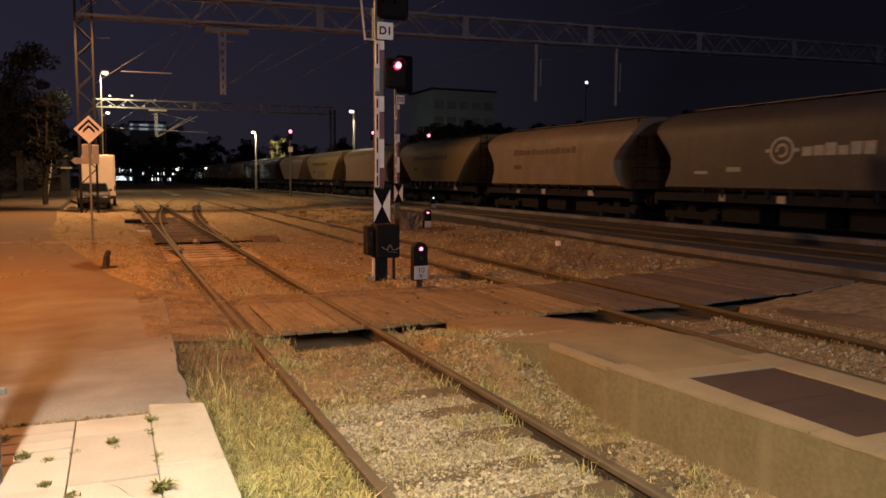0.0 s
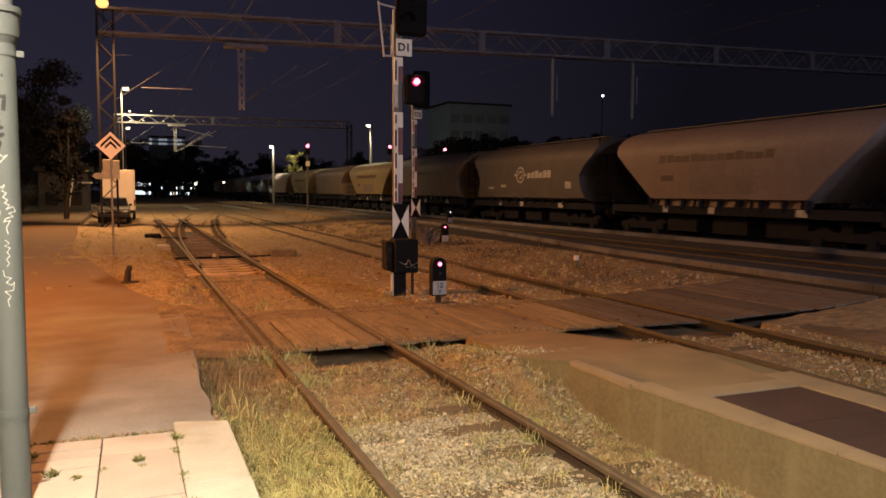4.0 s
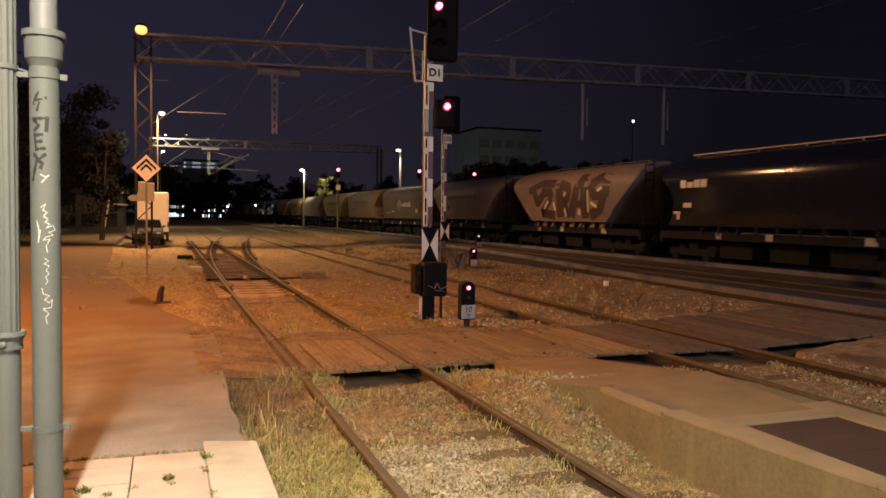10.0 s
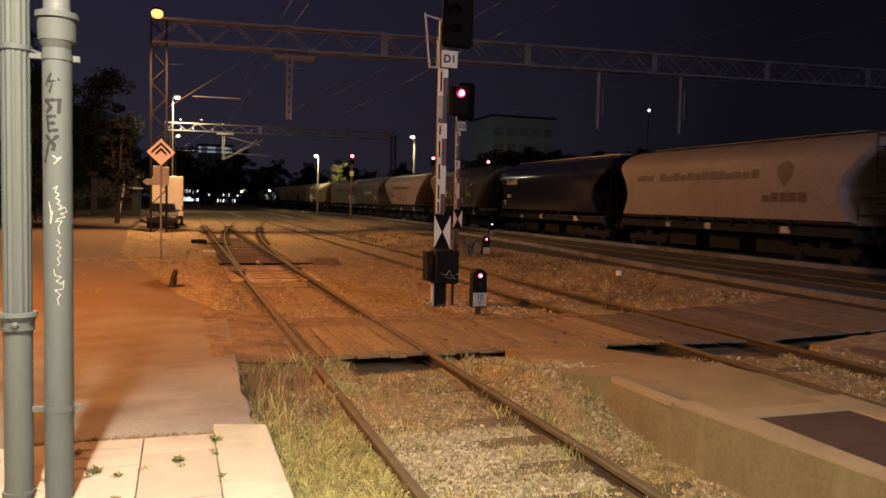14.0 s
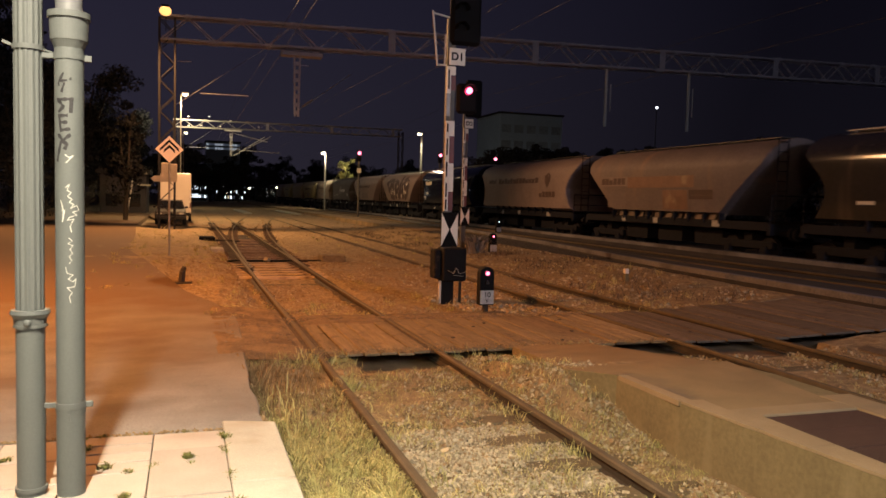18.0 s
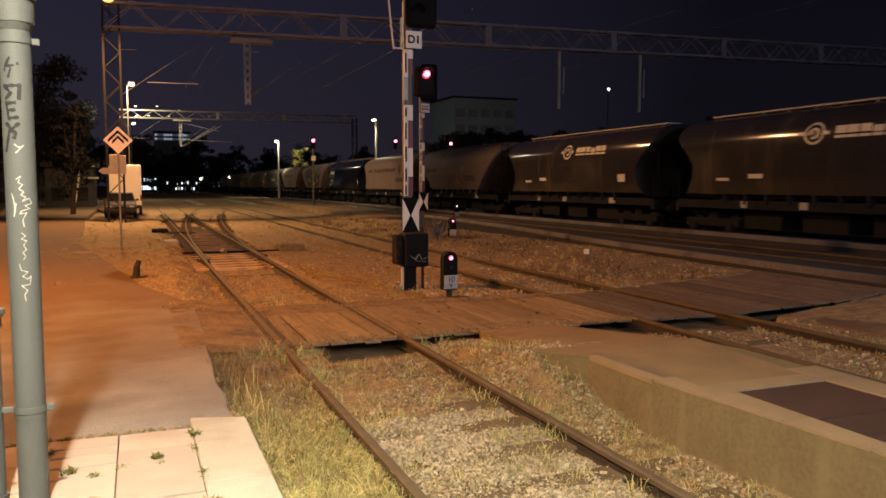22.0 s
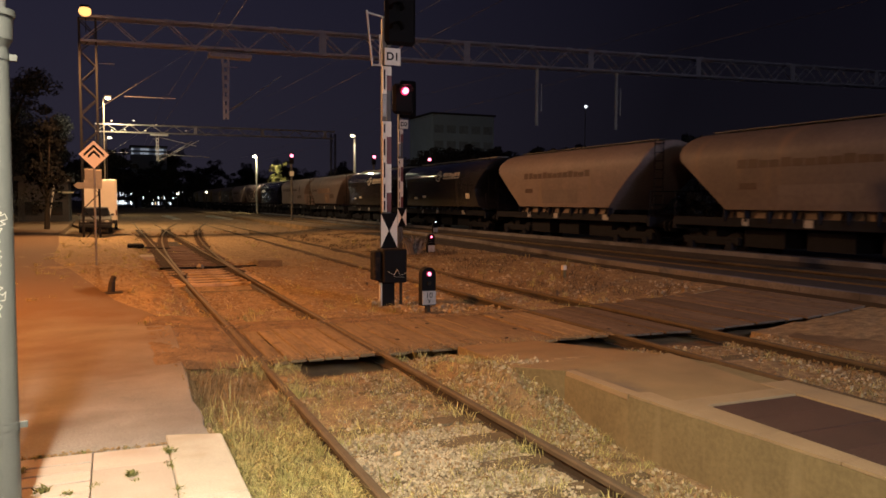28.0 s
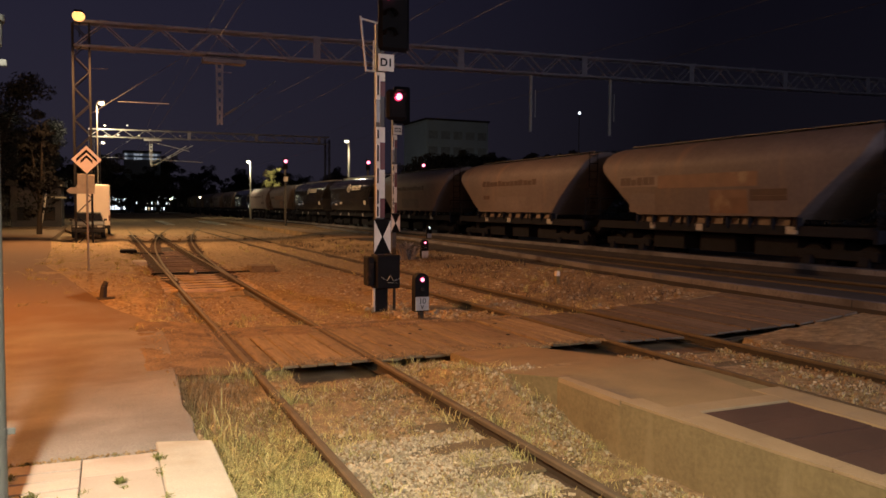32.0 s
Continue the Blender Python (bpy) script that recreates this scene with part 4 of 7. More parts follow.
def marks_millet(w, kind):
    wordbar(w, kind, 3.6, 4.75, 2.95, 3.2, 6, "mark_brown", "faded brown painted lettering")
    wordbar(w, kind, -2.3, 3.2, 2.92, 3.22, 13, "mark_brown", "faded brown painted lettering")
    bm = bmesh.new()
    top = [bm.verts.new((-side_x(kind, z) - 0.012, y, z)) for y, z in ((-3.42, 3.46), (-3.08, 3.3), (-3.1, 3.0), (-3.42, 2.62), (-3.74, 3.0), (-3.76, 3.3))]
    mid = bm.verts.new((-side_x(kind, 3.1) - 0.014, -3.42, 3.1))
    for a, b in zip(top, top[1:] + top[:1]):
        bm.faces.new((mid, b, a))
    part("emblem", bm, M["mark_brown"], w, "brown painted shield emblem")
    wordbar(w, kind, -4.35, -2.45, 2.16, 2.46, 5, "mark_brown", "faded brown painted lettering")
    small_plates(w)


def marks_band(w, kind):
    bm = bmesh.new()
    plate(bm, kind, -2.2, 2.35, 2.6, 3.05)
    part("painted_band", bm, M["mark_orange"], w, "rust-red painted band with stains")
    bm = bmesh.new()
    plate(bm, kind, -3.3, -1.9, 2.15, 2.5)
    part("painted_patch", bm, M["mark_brown"], w, "brown sprayed patch")
    bm = bmesh.new()
    plate(bm, kind, -1.8, -0.2, 1.75, 2.5)
    part("painted_patch", bm, M["mark_orange"], w, "rust-red patch")
    bm = bmesh.new()
    plate(bm, kind, 2.5, 4.0, 1.75, 2.45)
    part("painted_patch", bm, M["cream_b"], w, "dirty patch")
    bm = bmesh.new()
    plate(bm, kind, 2.36, 4.6, 2.68, 3.08)
    part("sign_panel", bm, M["cream"], w, "pale name panel")
    wordbar(w, kind, 2.5, 4.5, 2.74, 3.02, 6, "mark_brown", "dark painted lettering", 0.016)
    small_plates(w)


def marks_logo(w, kind, cy=0.0, cz=3.38, r=0.32, paint="mark_white"):
    for r0, r1, turns in ((r * 0.8, r, range(24)), (r * 0.32, r * 0.52, [*range(23, 44)])):
        bm = bmesh.new()
        rows = []
        for a in [*turns, turns[-1] + 1]:
            t = a * math.tau / 24
            pair = []
            for q in (r0, r1):
                z = cz + q * math.sin(t)
                pair.append(bm.verts.new((-side_x(kind, z) - 0.012, cy + q * 1.1 * math.cos(t), z)))
            rows.append(pair)
        for (a0, a1), (b0, b1) in zip(rows, rows[1:]):
            bm.faces.new((a0, a1, b1, b0))
        part("emblem", bm, M[paint], w, "white ring of a round emblem")
    for sg in (-1, 1):
        bm = bmesh.new()
        plate(bm, kind, cy + sg * r * 1.3 - 0.09, cy + sg * r * 1.3 + 0.09, cz - 0.05, cz + 0.05, 0.012)
        part("emblem", bm, M[paint], w, "white bar beside the emblem")
    wordbar(w, kind, cy - 3.0, cy - 0.7, cz - 0.17, cz + 0.17, 6, paint, "white painted lettering as bars")
    for a, b, c, d in ((1.85, 2.45, 2.12, 2.26), (-4.45, -3.95, 2.05, 2.35), (3.3, 3.9, 2.05, 2.15)):
        bm = bmesh.new()
        plate(bm, kind, a, b, c, d)
        part("data_panel", bm, M[paint], w, "white data panel")
    small_plates(w)


def marks_grey_logo(w, kind):
    marks_logo(w, kind, 0.27, 2.72, 0.4, "dirty_white")


def marks_navy(w, kind):
    wordbar(w, kind, 3.25, 4.75, 3.0, 3.28, 4, "mark_white", "white painted lettering as bars")
    for a, b, c, d in ((4.05, 4.5, 2.28, 2.45), (4.7, 5.1, 2.05, 2.14), (4.75, 4.9, 1.85, 2.05)):
        bm = bmesh.new()
        plate(bm, kind, a, b, c, d)
        part("data_panel", bm, M["mark_white"], w, "white data panel")
    bm = bmesh.new()
    box(bm, -1.386, -1.37, -5.9, 1.6, 1.4, 1.425)
    part("sill_stripe", bm, M["steel"], w, "thin grey stripe along the sill")
    small_plates(w)


def marks_spray(w, kind):
    shapes = ((((3.75, 3.1), (2.4, 3.44), (0.95, 3.4)), 0.3), (((3.2, 3.15), (2.75, 2.5), (1.9, 3.1)), 0.36), (((2.3, 3.02), (1.25, 3.0), (1.45, 2.62), (2.3, 2.05), (0.95, 1.93)), 0.34),
              (((0.52, 3.42), (0.38, 1.86)), 0.5), (((0.5, 3.36), (-0.5, 3.16), (-0.35, 2.72), (0.15, 2.62), (-0.5, 1.9)), 0.34),
              (((-0.65, 1.86), (-1.3, 3.42)), 0.45), (((-1.25, 3.42), (-1.82, 3.44), (-1.94, 1.83)), 0.5), (((-0.96, 2.46), (-1.93, 2.42)), 0.26),
              (((-3.3, 3.58), (-2.4, 3.26), (-2.62, 2.83), (-3.54, 2.84), (-3.22, 2.25), (-2.35, 1.92)), 0.4), (((-3.75, 3.66), (-3.6, 2.75)), 0.5))
    for pts, wide in shapes:
        bm = bmesh.new()
        stroke(bm, kind, [(y, z * 1.06 - 0.1) for y, z in pts], wide * 1.3)
        part("spray_painting", bm, M["spray"], w, "large dark red sprayed letter shape")
    for pts, wide in (((((2.0, 2.3), (1.6, 2.66)), 0.14), (((0.9, 2.2), (1.05, 2.6)), 0.16), (((0.0, 2.86), (-0.15, 3.05)), 0.14), (((-0.15, 1.9), (-0.05, 2.3)), 0.14),
                       (((-1.35, 2.0), (-1.45, 2.25)), 0.2), (((-2.95, 2.35), (-2.4, 2.55)), 0.16), (((-2.95, 3.05), (-3.35, 3.2)), 0.14), (((-2.2, 2.1), (-2.15, 3.1)), 0.1))):
        bm = bmesh.new()
        stroke(bm, kind, pts, wide)
        for v in bm.verts:
            v.co.x -= 0.004
        part("spray_painting", bm, M["mark_white"], w, "pale sprayed fill")
    small_plates(w)


WAGONS = []
FRAME_MESHES = wagon_frame_meshes()


def make_train():
    near = {
        -10: ("T", "cream", marks_cream), -9: ("T", "cream_b", marks_cream), -8: ("T", "cream_b", marks_band), -7: ("T", "cream_b", marks_cream), -6: ("T", "cream", marks_cream),
        -5: ("R", "dark_wagon", marks_logo), -4: ("R", "dark_wagon", marks_logo), -3: ("T", "cream_b", marks_band), -2: ("M", "cream", marks_millet),
        -1: ("R", "navy_wagon", marks_navy), 0: ("T", "cream", marks_spray), 1: ("T", "cream", marks_cream), 2: ("R", "grey_wagon", marks_grey_logo),
        3: ("R", "grey_b", marks_cream), 4: ("T", "ochre", marks_cream), 5: ("R", "grey_b", None), 6: ("T", "ochre", marks_cream),
    }
    words = {"cream": "cream grain hopper wagon with faded lettering", "cream_b": "dirty cream grain hopper wagon with rust-stained paint", "ochre": "ochre grain hopper wagon, dusty",
             "grey_wagon": "dusty grey-brown grain hopper wagon", "grey_b": "dusty orange-grey grain hopper wagon", "dark_wagon": "dark grey grain hopper wagon with white emblem", "navy_wagon": "dark blue grain hopper wagon, glossy"}
    for k in range(-10, 27):
        if k in near:
            kind, paint, marks = near[k]
        else:
            kind, paint, marks = (("R", "grey_wagon", None), ("T", "cream_b", None), ("R", "dark_wagon", None), ("T", "cream", None))[(k * 7 + k // 3) % 4]
        label = words[paint]
        if k == 0:
            label = "cream grain hopper wagon with large spray painting"
        make_wagon(k, kind, paint, label, marks, k <= 6)


# ---- signals ----
def make_signal(x, y, label, h=5.9, box_at=True, text="D1"):
    s = thing("railway_signal", (x, y, -0.05), label, "signal", "tall railway signals")
    bm = bmesh.new()
    for sx in (-0.12, -0.03):
        box(bm, sx - 0.035, sx + 0.035, -0.05, 0.05, 0, h - 0.6)
    for z in np.arange(0.4, h - 0.7, 0.55):
        box(bm, -0.12, -0.03, -0.035, 0.035, z, z + 0.06)
    part("post", bm, M["steel"], s, "paired steel channel post")
    for x0, x1, z0, z1, slots in ((-0.16, -0.082, 1.73, 3.41, ((1.75, 1.94), (1.99, 2.25), (2.37, 2.65), (2.78, 3.08), (3.2, 3.36))), (-0.16, -0.082, 3.92, 4.42, ((4.0, 4.36),)),
                                  (-0.078, 0.012, 2.09, 2.62, ()), (-0.078, 0.012, 3.13, 3.41, ()), (-0.078, 0.012, 4.26, 4.42, ())):
        bm = bmesh.new()
        box(bm, x0, x1, -0.07, -0.056, z0, z1)
        band = part("white_band", bm, M["white"], s, "white painted band")
        for za, zb in slots:
            bm = bmesh.new()
            box(bm, x0 + 0.022, x0 + 0.052, -0.0745, -0.069, za, zb)
            part("slot", bm, M["black"], band, "dark slot in the post")
    for z0, z1 in ((1.73, 2.085), (2.625, 3.125), (3.98, 4.25)):
        bm = bmesh.new()
        box(bm, -0.078, 0.012, -0.07, -0.056, z0, z1)
        part("red_band", bm, M["red"], s, "faded red painted band")
    bm = bmesh.new()
    box(bm, -0.16, -0.085, -0.07, -0.056, 3.5, 3.915)
    part("grey_band", bm, M["galv"], s, "bare grey band")
    if box_at:
        bm = bmesh.new()
        box(bm, 0.04, 0.45, -0.12, 0.02, 3.56, 4.12, 0.05)
        part("lower_screen", bm, M["black"], s, "black background screen")
    bm = bmesh.new()
    box(bm, -0.12, 0.48, -0.14, 0.02, 4.82, 6.1, 0.06)
    part("upper_screen", bm, M["black"], s, "black background screen")
    if box_at:
        bm = bmesh.new()
        tube(bm, (0.25, -0.2, 3.98), (0.25, -0.12, 3.98), 0.056, n=16)
        part("lower_lens", bm, M["red_light"], s, "lit red lens")
        for cx, cz in ((0.25, 3.98), (0.06, 5.82)):
            bm = bmesh.new()
            tube(bm, (cx, -0.15, cz), (cx, -0.12, cz), 0.078, n=20)
            part("lens_halo", bm, M["red_halo"], s, "red halo glowing around the lens")
        bm = bmesh.new()
        tube(bm, (0.06, -0.22, 5.82), (0.06, -0.14, 5.82), 0.06, n=16)
        part("upper_lens", bm, M["red_light"], s, "lit red lens")
    for cx, cz in ((0.25, 3.98), (0.06, 5.82), (0.06, 5.45), (0.06, 5.1))[0 if box_at else 1:]:
        bm = bmesh.new()
        for a in range(0, 181, 20):
            t = radians(a)
            p = Vector((cx + 0.11 * math.cos(t), -0.14, cz + 0.11 * math.sin(t)))
            bar(bm, p, p + Vector((0, -0.2, 0)), 0.035, 0.012)
        part("lens_hood", bm, M["black"], s, "black lens hood")
    bm = bmesh.new()
    box(bm, -0.14, 0.17, -0.13, -0.11, 4.44, 4.75, 0.004)
    pl = part("name_plate", bm, M["white"], s, "white plate lettered " + text)
    cu = bpy.data.curves.new("plate_text", "FONT")
    cu.body, cu.size, cu.align_x, cu.align_y, cu.extrude, cu.offset = text, 0.2, "CENTER", "CENTER", 0.002, 0.005
    cu.materials.append(M["black"])
    tx = new("plate_text", cu)
    tx.parent = pl
    tx.matrix_basis = pose(0.015, -0.134, 4.59, 90, 0, 0)
    # black and white hourglass board
    z0, z1 = 1.05, 1.7
    bm = bmesh.new()
    box(bm, -0.21, 0.125, -0.1, -0.085, z0, z1)
    part("marker_board", bm, M["black"], s, "black marker board")
    for sx in (-1, 1):
        bm = bmesh.new()
        q = [(-0.042 + sx * 0.163, -0.104, z0 + 0.01), (-0.042 + sx * 0.01, -0.104, (z0 + z1) / 2), (-0.042 + sx * 0.163, -0.104, z1 - 0.01)]
        bm.faces.new([bm.verts.new(p) for p in (q if sx > 0 else q[::-1])])
        part("marker_triangle", bm, M["white"], s, "white triangle")
    if box_at:
        bm = bmesh.new()
        box(bm, -0.18, 0.28, -0.2, 0.2, 0.4, 1.03, 0.02)
        part("relay_box", bm, M["dark_box"], s, "dark steel relay box")
        bm = bmesh.new()
        box(bm, -0.34, -0.21, -0.14, 0.14, 0.45, 1.0, 0.02)
        part("relay_box", bm, M["dark_box"], s, "side relay box")
        bm = bmesh.new()
        box(bm, -0.17, 0.06, -0.12, 0.12, -0.05, 0.42)
        part("footing", bm, M["dark_box"], s, "dark steel footing")
        bm = bmesh.new()
        box(bm, -0.215, -0.18, -0.1, -0.02, -0.03, 0.4)
        part("channel", bm, M["pale_steel"], s, "pale steel channel")
        bm = bmesh.new()
        tube(bm, (0.25, 0.05, -0.05), (0.25, 0.05, 0.45), 0.03, n=8)
        part("conduit", bm, M["rust"], s)
        bm = bmesh.new()
        for i, (a, b) in enumerate((((-0.12, 0.62), (0.0, 0.55)), ((0.0, 0.55), (0.06, 0.66)), ((0.06, 0.66), (0.12, 0.54)), ((0.12, 0.54), (0.28, 0.6)), ((0.0, 0.52), (0.2, 0.5)))):
            bar(bm, (a[0] + 0.02, -0.212, a[1]), (b[0] + 0.02, -0.212, b[1]), 0.014, 0.004)
        part("scrawl", bm, M["pale_ink"], s, "pale scrawl")
        bm = bmesh.new()
        tube(bm, (-0.45, -0.02, 5.42), (-0.34, -0.02, 4.42), 0.02, n=8)
        tube(bm, (-0.45, -0.02, 5.38), (-0.1, -0.02, 5.32), 0.018, n=8)
        tube(bm, (-0.34, -0.02, 4.44), (-0.1, -0.02, 4.44), 0.018, n=8)
        tube(bm, (-0.2, -0.02, 4.44), (-0.2, -0.02, 5.0), 0.015, n=8)
        part("guard_rail", bm, M["pale_steel"], s, "bent galvanised guard rail")
    return s


def make_dwarf(x, y, text, lens, label):
    s = thing("dwarf_signal", (x, y, 0.16 if x > 10 else -0.05), label, "signal", "dwarf signals")
    bm = bmesh.new()
    pts = [(-0.125, 0.17), (0.125, 0.17), (0.125, 0.7)] + [(0.125 * math.cos(radians(a)), 0.7 + 0.12 * math.sin(radians(a))) for a in range(20, 180, 20)] + [(-0.125, 0.7)]
    lo = [bm.verts.new((px, -0.06, pz)) for px, pz in pts]
    hi = [bm.verts.new((px, 0.1, pz)) for px, pz in pts]
    bm.faces.new(lo)
    bm.faces.new(hi[::-1])
    for i in range(len(pts)):
        j = (i + 1) % len(pts)
        bm.faces.new((lo[j], lo[i], hi[i], hi[j]))
    part("housing", bm, M["black"], s, "black rounded signal housing")
    bm = bmesh.new()
    box(bm, -0.12, 0.12, -0.075, -0.062, 0.19, 0.42)
    pl = part("number_plate", bm, M["dirty_white"], s, "white number plate")
    if text:
        for body, z, size in text:
            cu = bpy.data.curves.new("plate_text", "FONT")
            cu.body, cu.size, cu.align_x, cu.align_y, cu.extrude = body, size, "CENTER", "CENTER", 0.001
            cu.materials.append(M["black"])
            tx = new("plate_text", cu)
            tx.parent = pl
            tx.matrix_basis = pose(0, -0.078, z, 90, 0, 0)
    bm = bmesh.new()
    tube(bm, (0.0, -0.09, 0.71), (0.0, -0.06, 0.71), 0.03, n=14)
    part("lens", bm, M[lens], s, "lit lens")
    if lens != "white_light":
        bm = bmesh.new()
        tube(bm, (0.0, -0.075, 0.71), (0.0, -0.06, 0.71), 0.041, n=14)
        part("lens_halo", bm, M["red_halo"], s, "red halo glowing around the lens")
    bm = bmesh.new()
    tube(bm, (0.0, -0.085, 0.55), (0.0, -0.06, 0.55), 0.035, n=14)
    part("lens", bm, M["glass"], s, "dark lens")
    bm = bmesh.new()
    tube(bm, (0, 0, -0.05), (0, 0, 0.2), 0.05, n=10)
    part("foot", bm, M["rust"], s)
    return s


def make_far_signal(x, y, h):
    s = thing("railway_signal", (x, y, -0.05), "far railway signal with a red light", "signal", "far railway signals")
    bm = bmesh.new()
    tube(bm, (0, 0, 0), (0, 0, h + 0.3), 0.09, n=8)
    part("post", bm, M["steel"], s)
    bm = bmesh.new()
    box(bm, -0.19, 0.19, -0.1, 0.1, h - 0.7, h + 0.28, 0.03)
    part("screen", bm, M["black"], s)
    bm = bmesh.new()
    tube(bm, (0, -0.2, h), (0, -0.1, h), 0.14, n=14)
    part("lens", bm, M["red_light"], s, "lit red lens")
    bm = bmesh.new()
    box(bm, -0.18, 0.18, -0.13, -0.11, h - 1.7, h - 1.3)
    part("name_plate", bm, M["white"], s)


# ---- masts and gantries ----
def lattice(bm, a, b, w, step, chord=0.08, lace=0.035):
    """A square lattice girder from a to b."""
    a, b = Vector(a), Vector(b)
    t = (b - a).normalized()
    u = Vector((0, 1, 0)) if abs(t.y) < 0.5 else Vector((1, 0, 0))
    v = t.cross(u)
    L = (b - a).length
    n = max(2, int(L / step))
    for su in (-1, 1):
        for sv in (-1, 1):
            o = (u * su + v * sv) * w / 2
            bar(bm, a + o, b + o, chord)
    for face_u, face_v in ((u, v), (v, u)):
        for s in (-1, 1):
            for i in range(n):
                p = a + t * (L * i / n) + face_v * s * w / 2
                q = a + t * (L * (i + 1) / n) + face_v * s * w / 2
                d = w / 2 if i % 2 == 0 else -w / 2
                bar(bm, p + face_u * d, q - face_u * d, lace)


def girder(bm, a, b, h, w, step, chord):
    """A flat-sided girder along x: four chords and zigzag bracing with gusset plates on both faces."""
    a, b = Vector(a), Vector(b)
    n = max(2, int((b - a).length / step))
    up = Vector((0, 0, h / 2))
    for sy in (-1, 1):
        o = Vector((0, sy * w / 2, 0))
        bar(bm, a + o - up, b + o - up, chord * 1.15, chord)
        bar(bm, a + o + up, b + o + up, chord, chord)
        for i in range(n):
            p, q = a + (b - a) * (i / n) + o, a + (b - a) * ((i + 1) / n) + o
            d = up if i % 2 == 0 else -up
            bar(bm, p - d, q + d, 0.115, 0.04)
            g = q + d
            box(bm, g.x - 0.16, g.x + 0.16, g.y - 0.02, g.y + 0.02, g.z - 0.1, g.z + 0.1)
    for i in range(0, n, 2):
        p = a + (b - a) * (i / n)
        for s in (-1, 1):
            bar(bm, p + up * s - Vector((0, w / 2, 0)), p + up * s + Vector((0, w / 2, 0)), 0.05)


def make_gantry(y, z0, z1, x0, x1, mast_w, drop_x, drop_z, label, more=(), slope=0.0068):
    g = thing("catenary_gantry", (0, y, 0), label, "gantry", "catenary gantries")
    bm = bmesh.new()
    lattice(bm, (x0, 0, -0.1), (x0, 0, z1 - 0.1), mast_w, 0.75, 0.09, 0.04)
    part("mast", bm, M["mast"], g, "rusty lattice mast")
    bm = bmesh.new()
    girder(bm, (x0 - 0.3, 0, (z0 + z1) / 2), (x1, 0, (z0 + z1) / 2 + slope * (x1 - x0)), z1 - z0, 0.7, 1.3, 0.12)
    part("beam", bm, M["galv" if y > 50 else "beam"], g, "lattice girder beam")
    for k in range(1, int((x1 - x0) / 8.6) + 1):
        bm = bmesh.new()
        xs = x0 - 0.3 + 3.25 + 8.6 * k
        zs = (z0 + z1) / 2 + slope * (xs - x0)
        if xs < x1 - 1:
            box(bm, xs - 0.2, xs + 0.2, -0.4, -0.36, zs - (z1 - z0) / 2 - 0.08, zs + (z1 - z0) / 2 + 0.06, 0.01)
            part("splice_plate", bm, M["beam"], g, "upright splice plate")
    bm = bmesh.new()
    lattice(bm, (x1, 0, -0.1), (x1, 0, z1 - 0.1), mast_w, 0.75, 0.09, 0.04)
    part("mast", bm, M["mast"], g, "rusty lattice mast")
    bm = bmesh.new()
    for sx in (-0.15, 0.15):
        bar(bm, (drop_x + sx * 0.6, -0.05, drop_z), (drop_x + sx, -0.05, z0 - 0.2), 0.07, 0.1)
    for k in range(7):
        zz = drop_z + 0.1 + k * (z0 - drop_z - 0.4) / 7
        box(bm, drop_x - 0.13, drop_x + 0.13, -0.08, -0.05, zz, zz + 0.2)
    box(bm, drop_x - 0.85, drop_x + 1.3, -0.4, 0.3, z0 - 0.28, z0 - 0.08)
    part("drop_bracket", bm, M["pale_steel" if y > 50 else "beam"], g, "hanging steel bracket")
    bm = bmesh.new()
    tube(bm, (drop_x + 0.1, 0, drop_z + 0.36), (drop_x + 2.9, 0, drop_z + 2.45), 0.022, n=6)
    part("cantilever", bm, M["galv"], g, "slanting cantilever tube")
    bm = bmesh.new()
    tube(bm, (drop_x + 0.3, 0, drop_z + 0.55), (drop_x + 0.85, 0, drop_z + 0.92), 0.06, n=8)
    part("insulator", bm, M["galv"], g, "ribbed insulator")
    bm = bmesh.new()
    tube(bm, (x0 + 0.44, 0, drop_z + 0.27), (x0 + 4.75, 0, z0 - 0.05), 0.016, n=6)
    part("cantilever", bm, M["galv"], g, "long grey cantilever tube")
    for xa, za, xb, zb in ((0.47, z0 - 1.0, 1.17, z0 - 0.97), (1.6, drop_z + 0.9, 4.0, drop_z + 0.93), (6.4, z0 - 0.72, 7.1, z0 - 0.7)):
        bm = bmesh.new()
        tube(bm, (x0 + xa, 0, za), (x0 + xb, 0, zb), 0.022, n=6)
        part("registration_arm", bm, M["beam"], g, "thin level tube")
    if y > 50:
        for dx, dz in ((1.56, 1.0), (4.13, 1.12), (6.8, 0.72), (10.4, 0.1), (1.6, -0.2), (3.1, -0.08), (5.5, -0.1)):
            bm = bmesh.new()
            ball(bm, (x0 + dx, -0.45, z0 + 0.36 + dz), 0.1, 8, (1.5, 1, 0.8))
            part("insulator", bm, M["white"], g, "white glazed insulator")
    if y > 50:
        for xa, za, xb, zb in ((3.95, 6.85, 9.0, 9.7), (4.1, 9.95, 8.6, 8.95), (4.6, 7.75, 10.3, 7.55), (5.4, 7.8, 8.2, 9.6)):
            bm = bmesh.new()
            tube(bm, (xa, -0.1, za), (xb, -0.1, zb), 0.045, n=6)
            part("cantilever", bm, M["pale_steel"], g, "pale slanting cantilever tube")
    for dx in more:
        bm = bmesh.new()
        bar(bm, (dx, 0, drop_z + 0.5), (dx, 0, z0 + slope * dx), 0.13)
        bar(bm, (dx + 0.32, 0, drop_z + 1.4), (dx + 0.32, 0, z0 - 0.9 + slope * dx), 0.05)
        part("drop_bracket", bm, M["pale_steel"], g, "hanging lattice bracket")
    return g


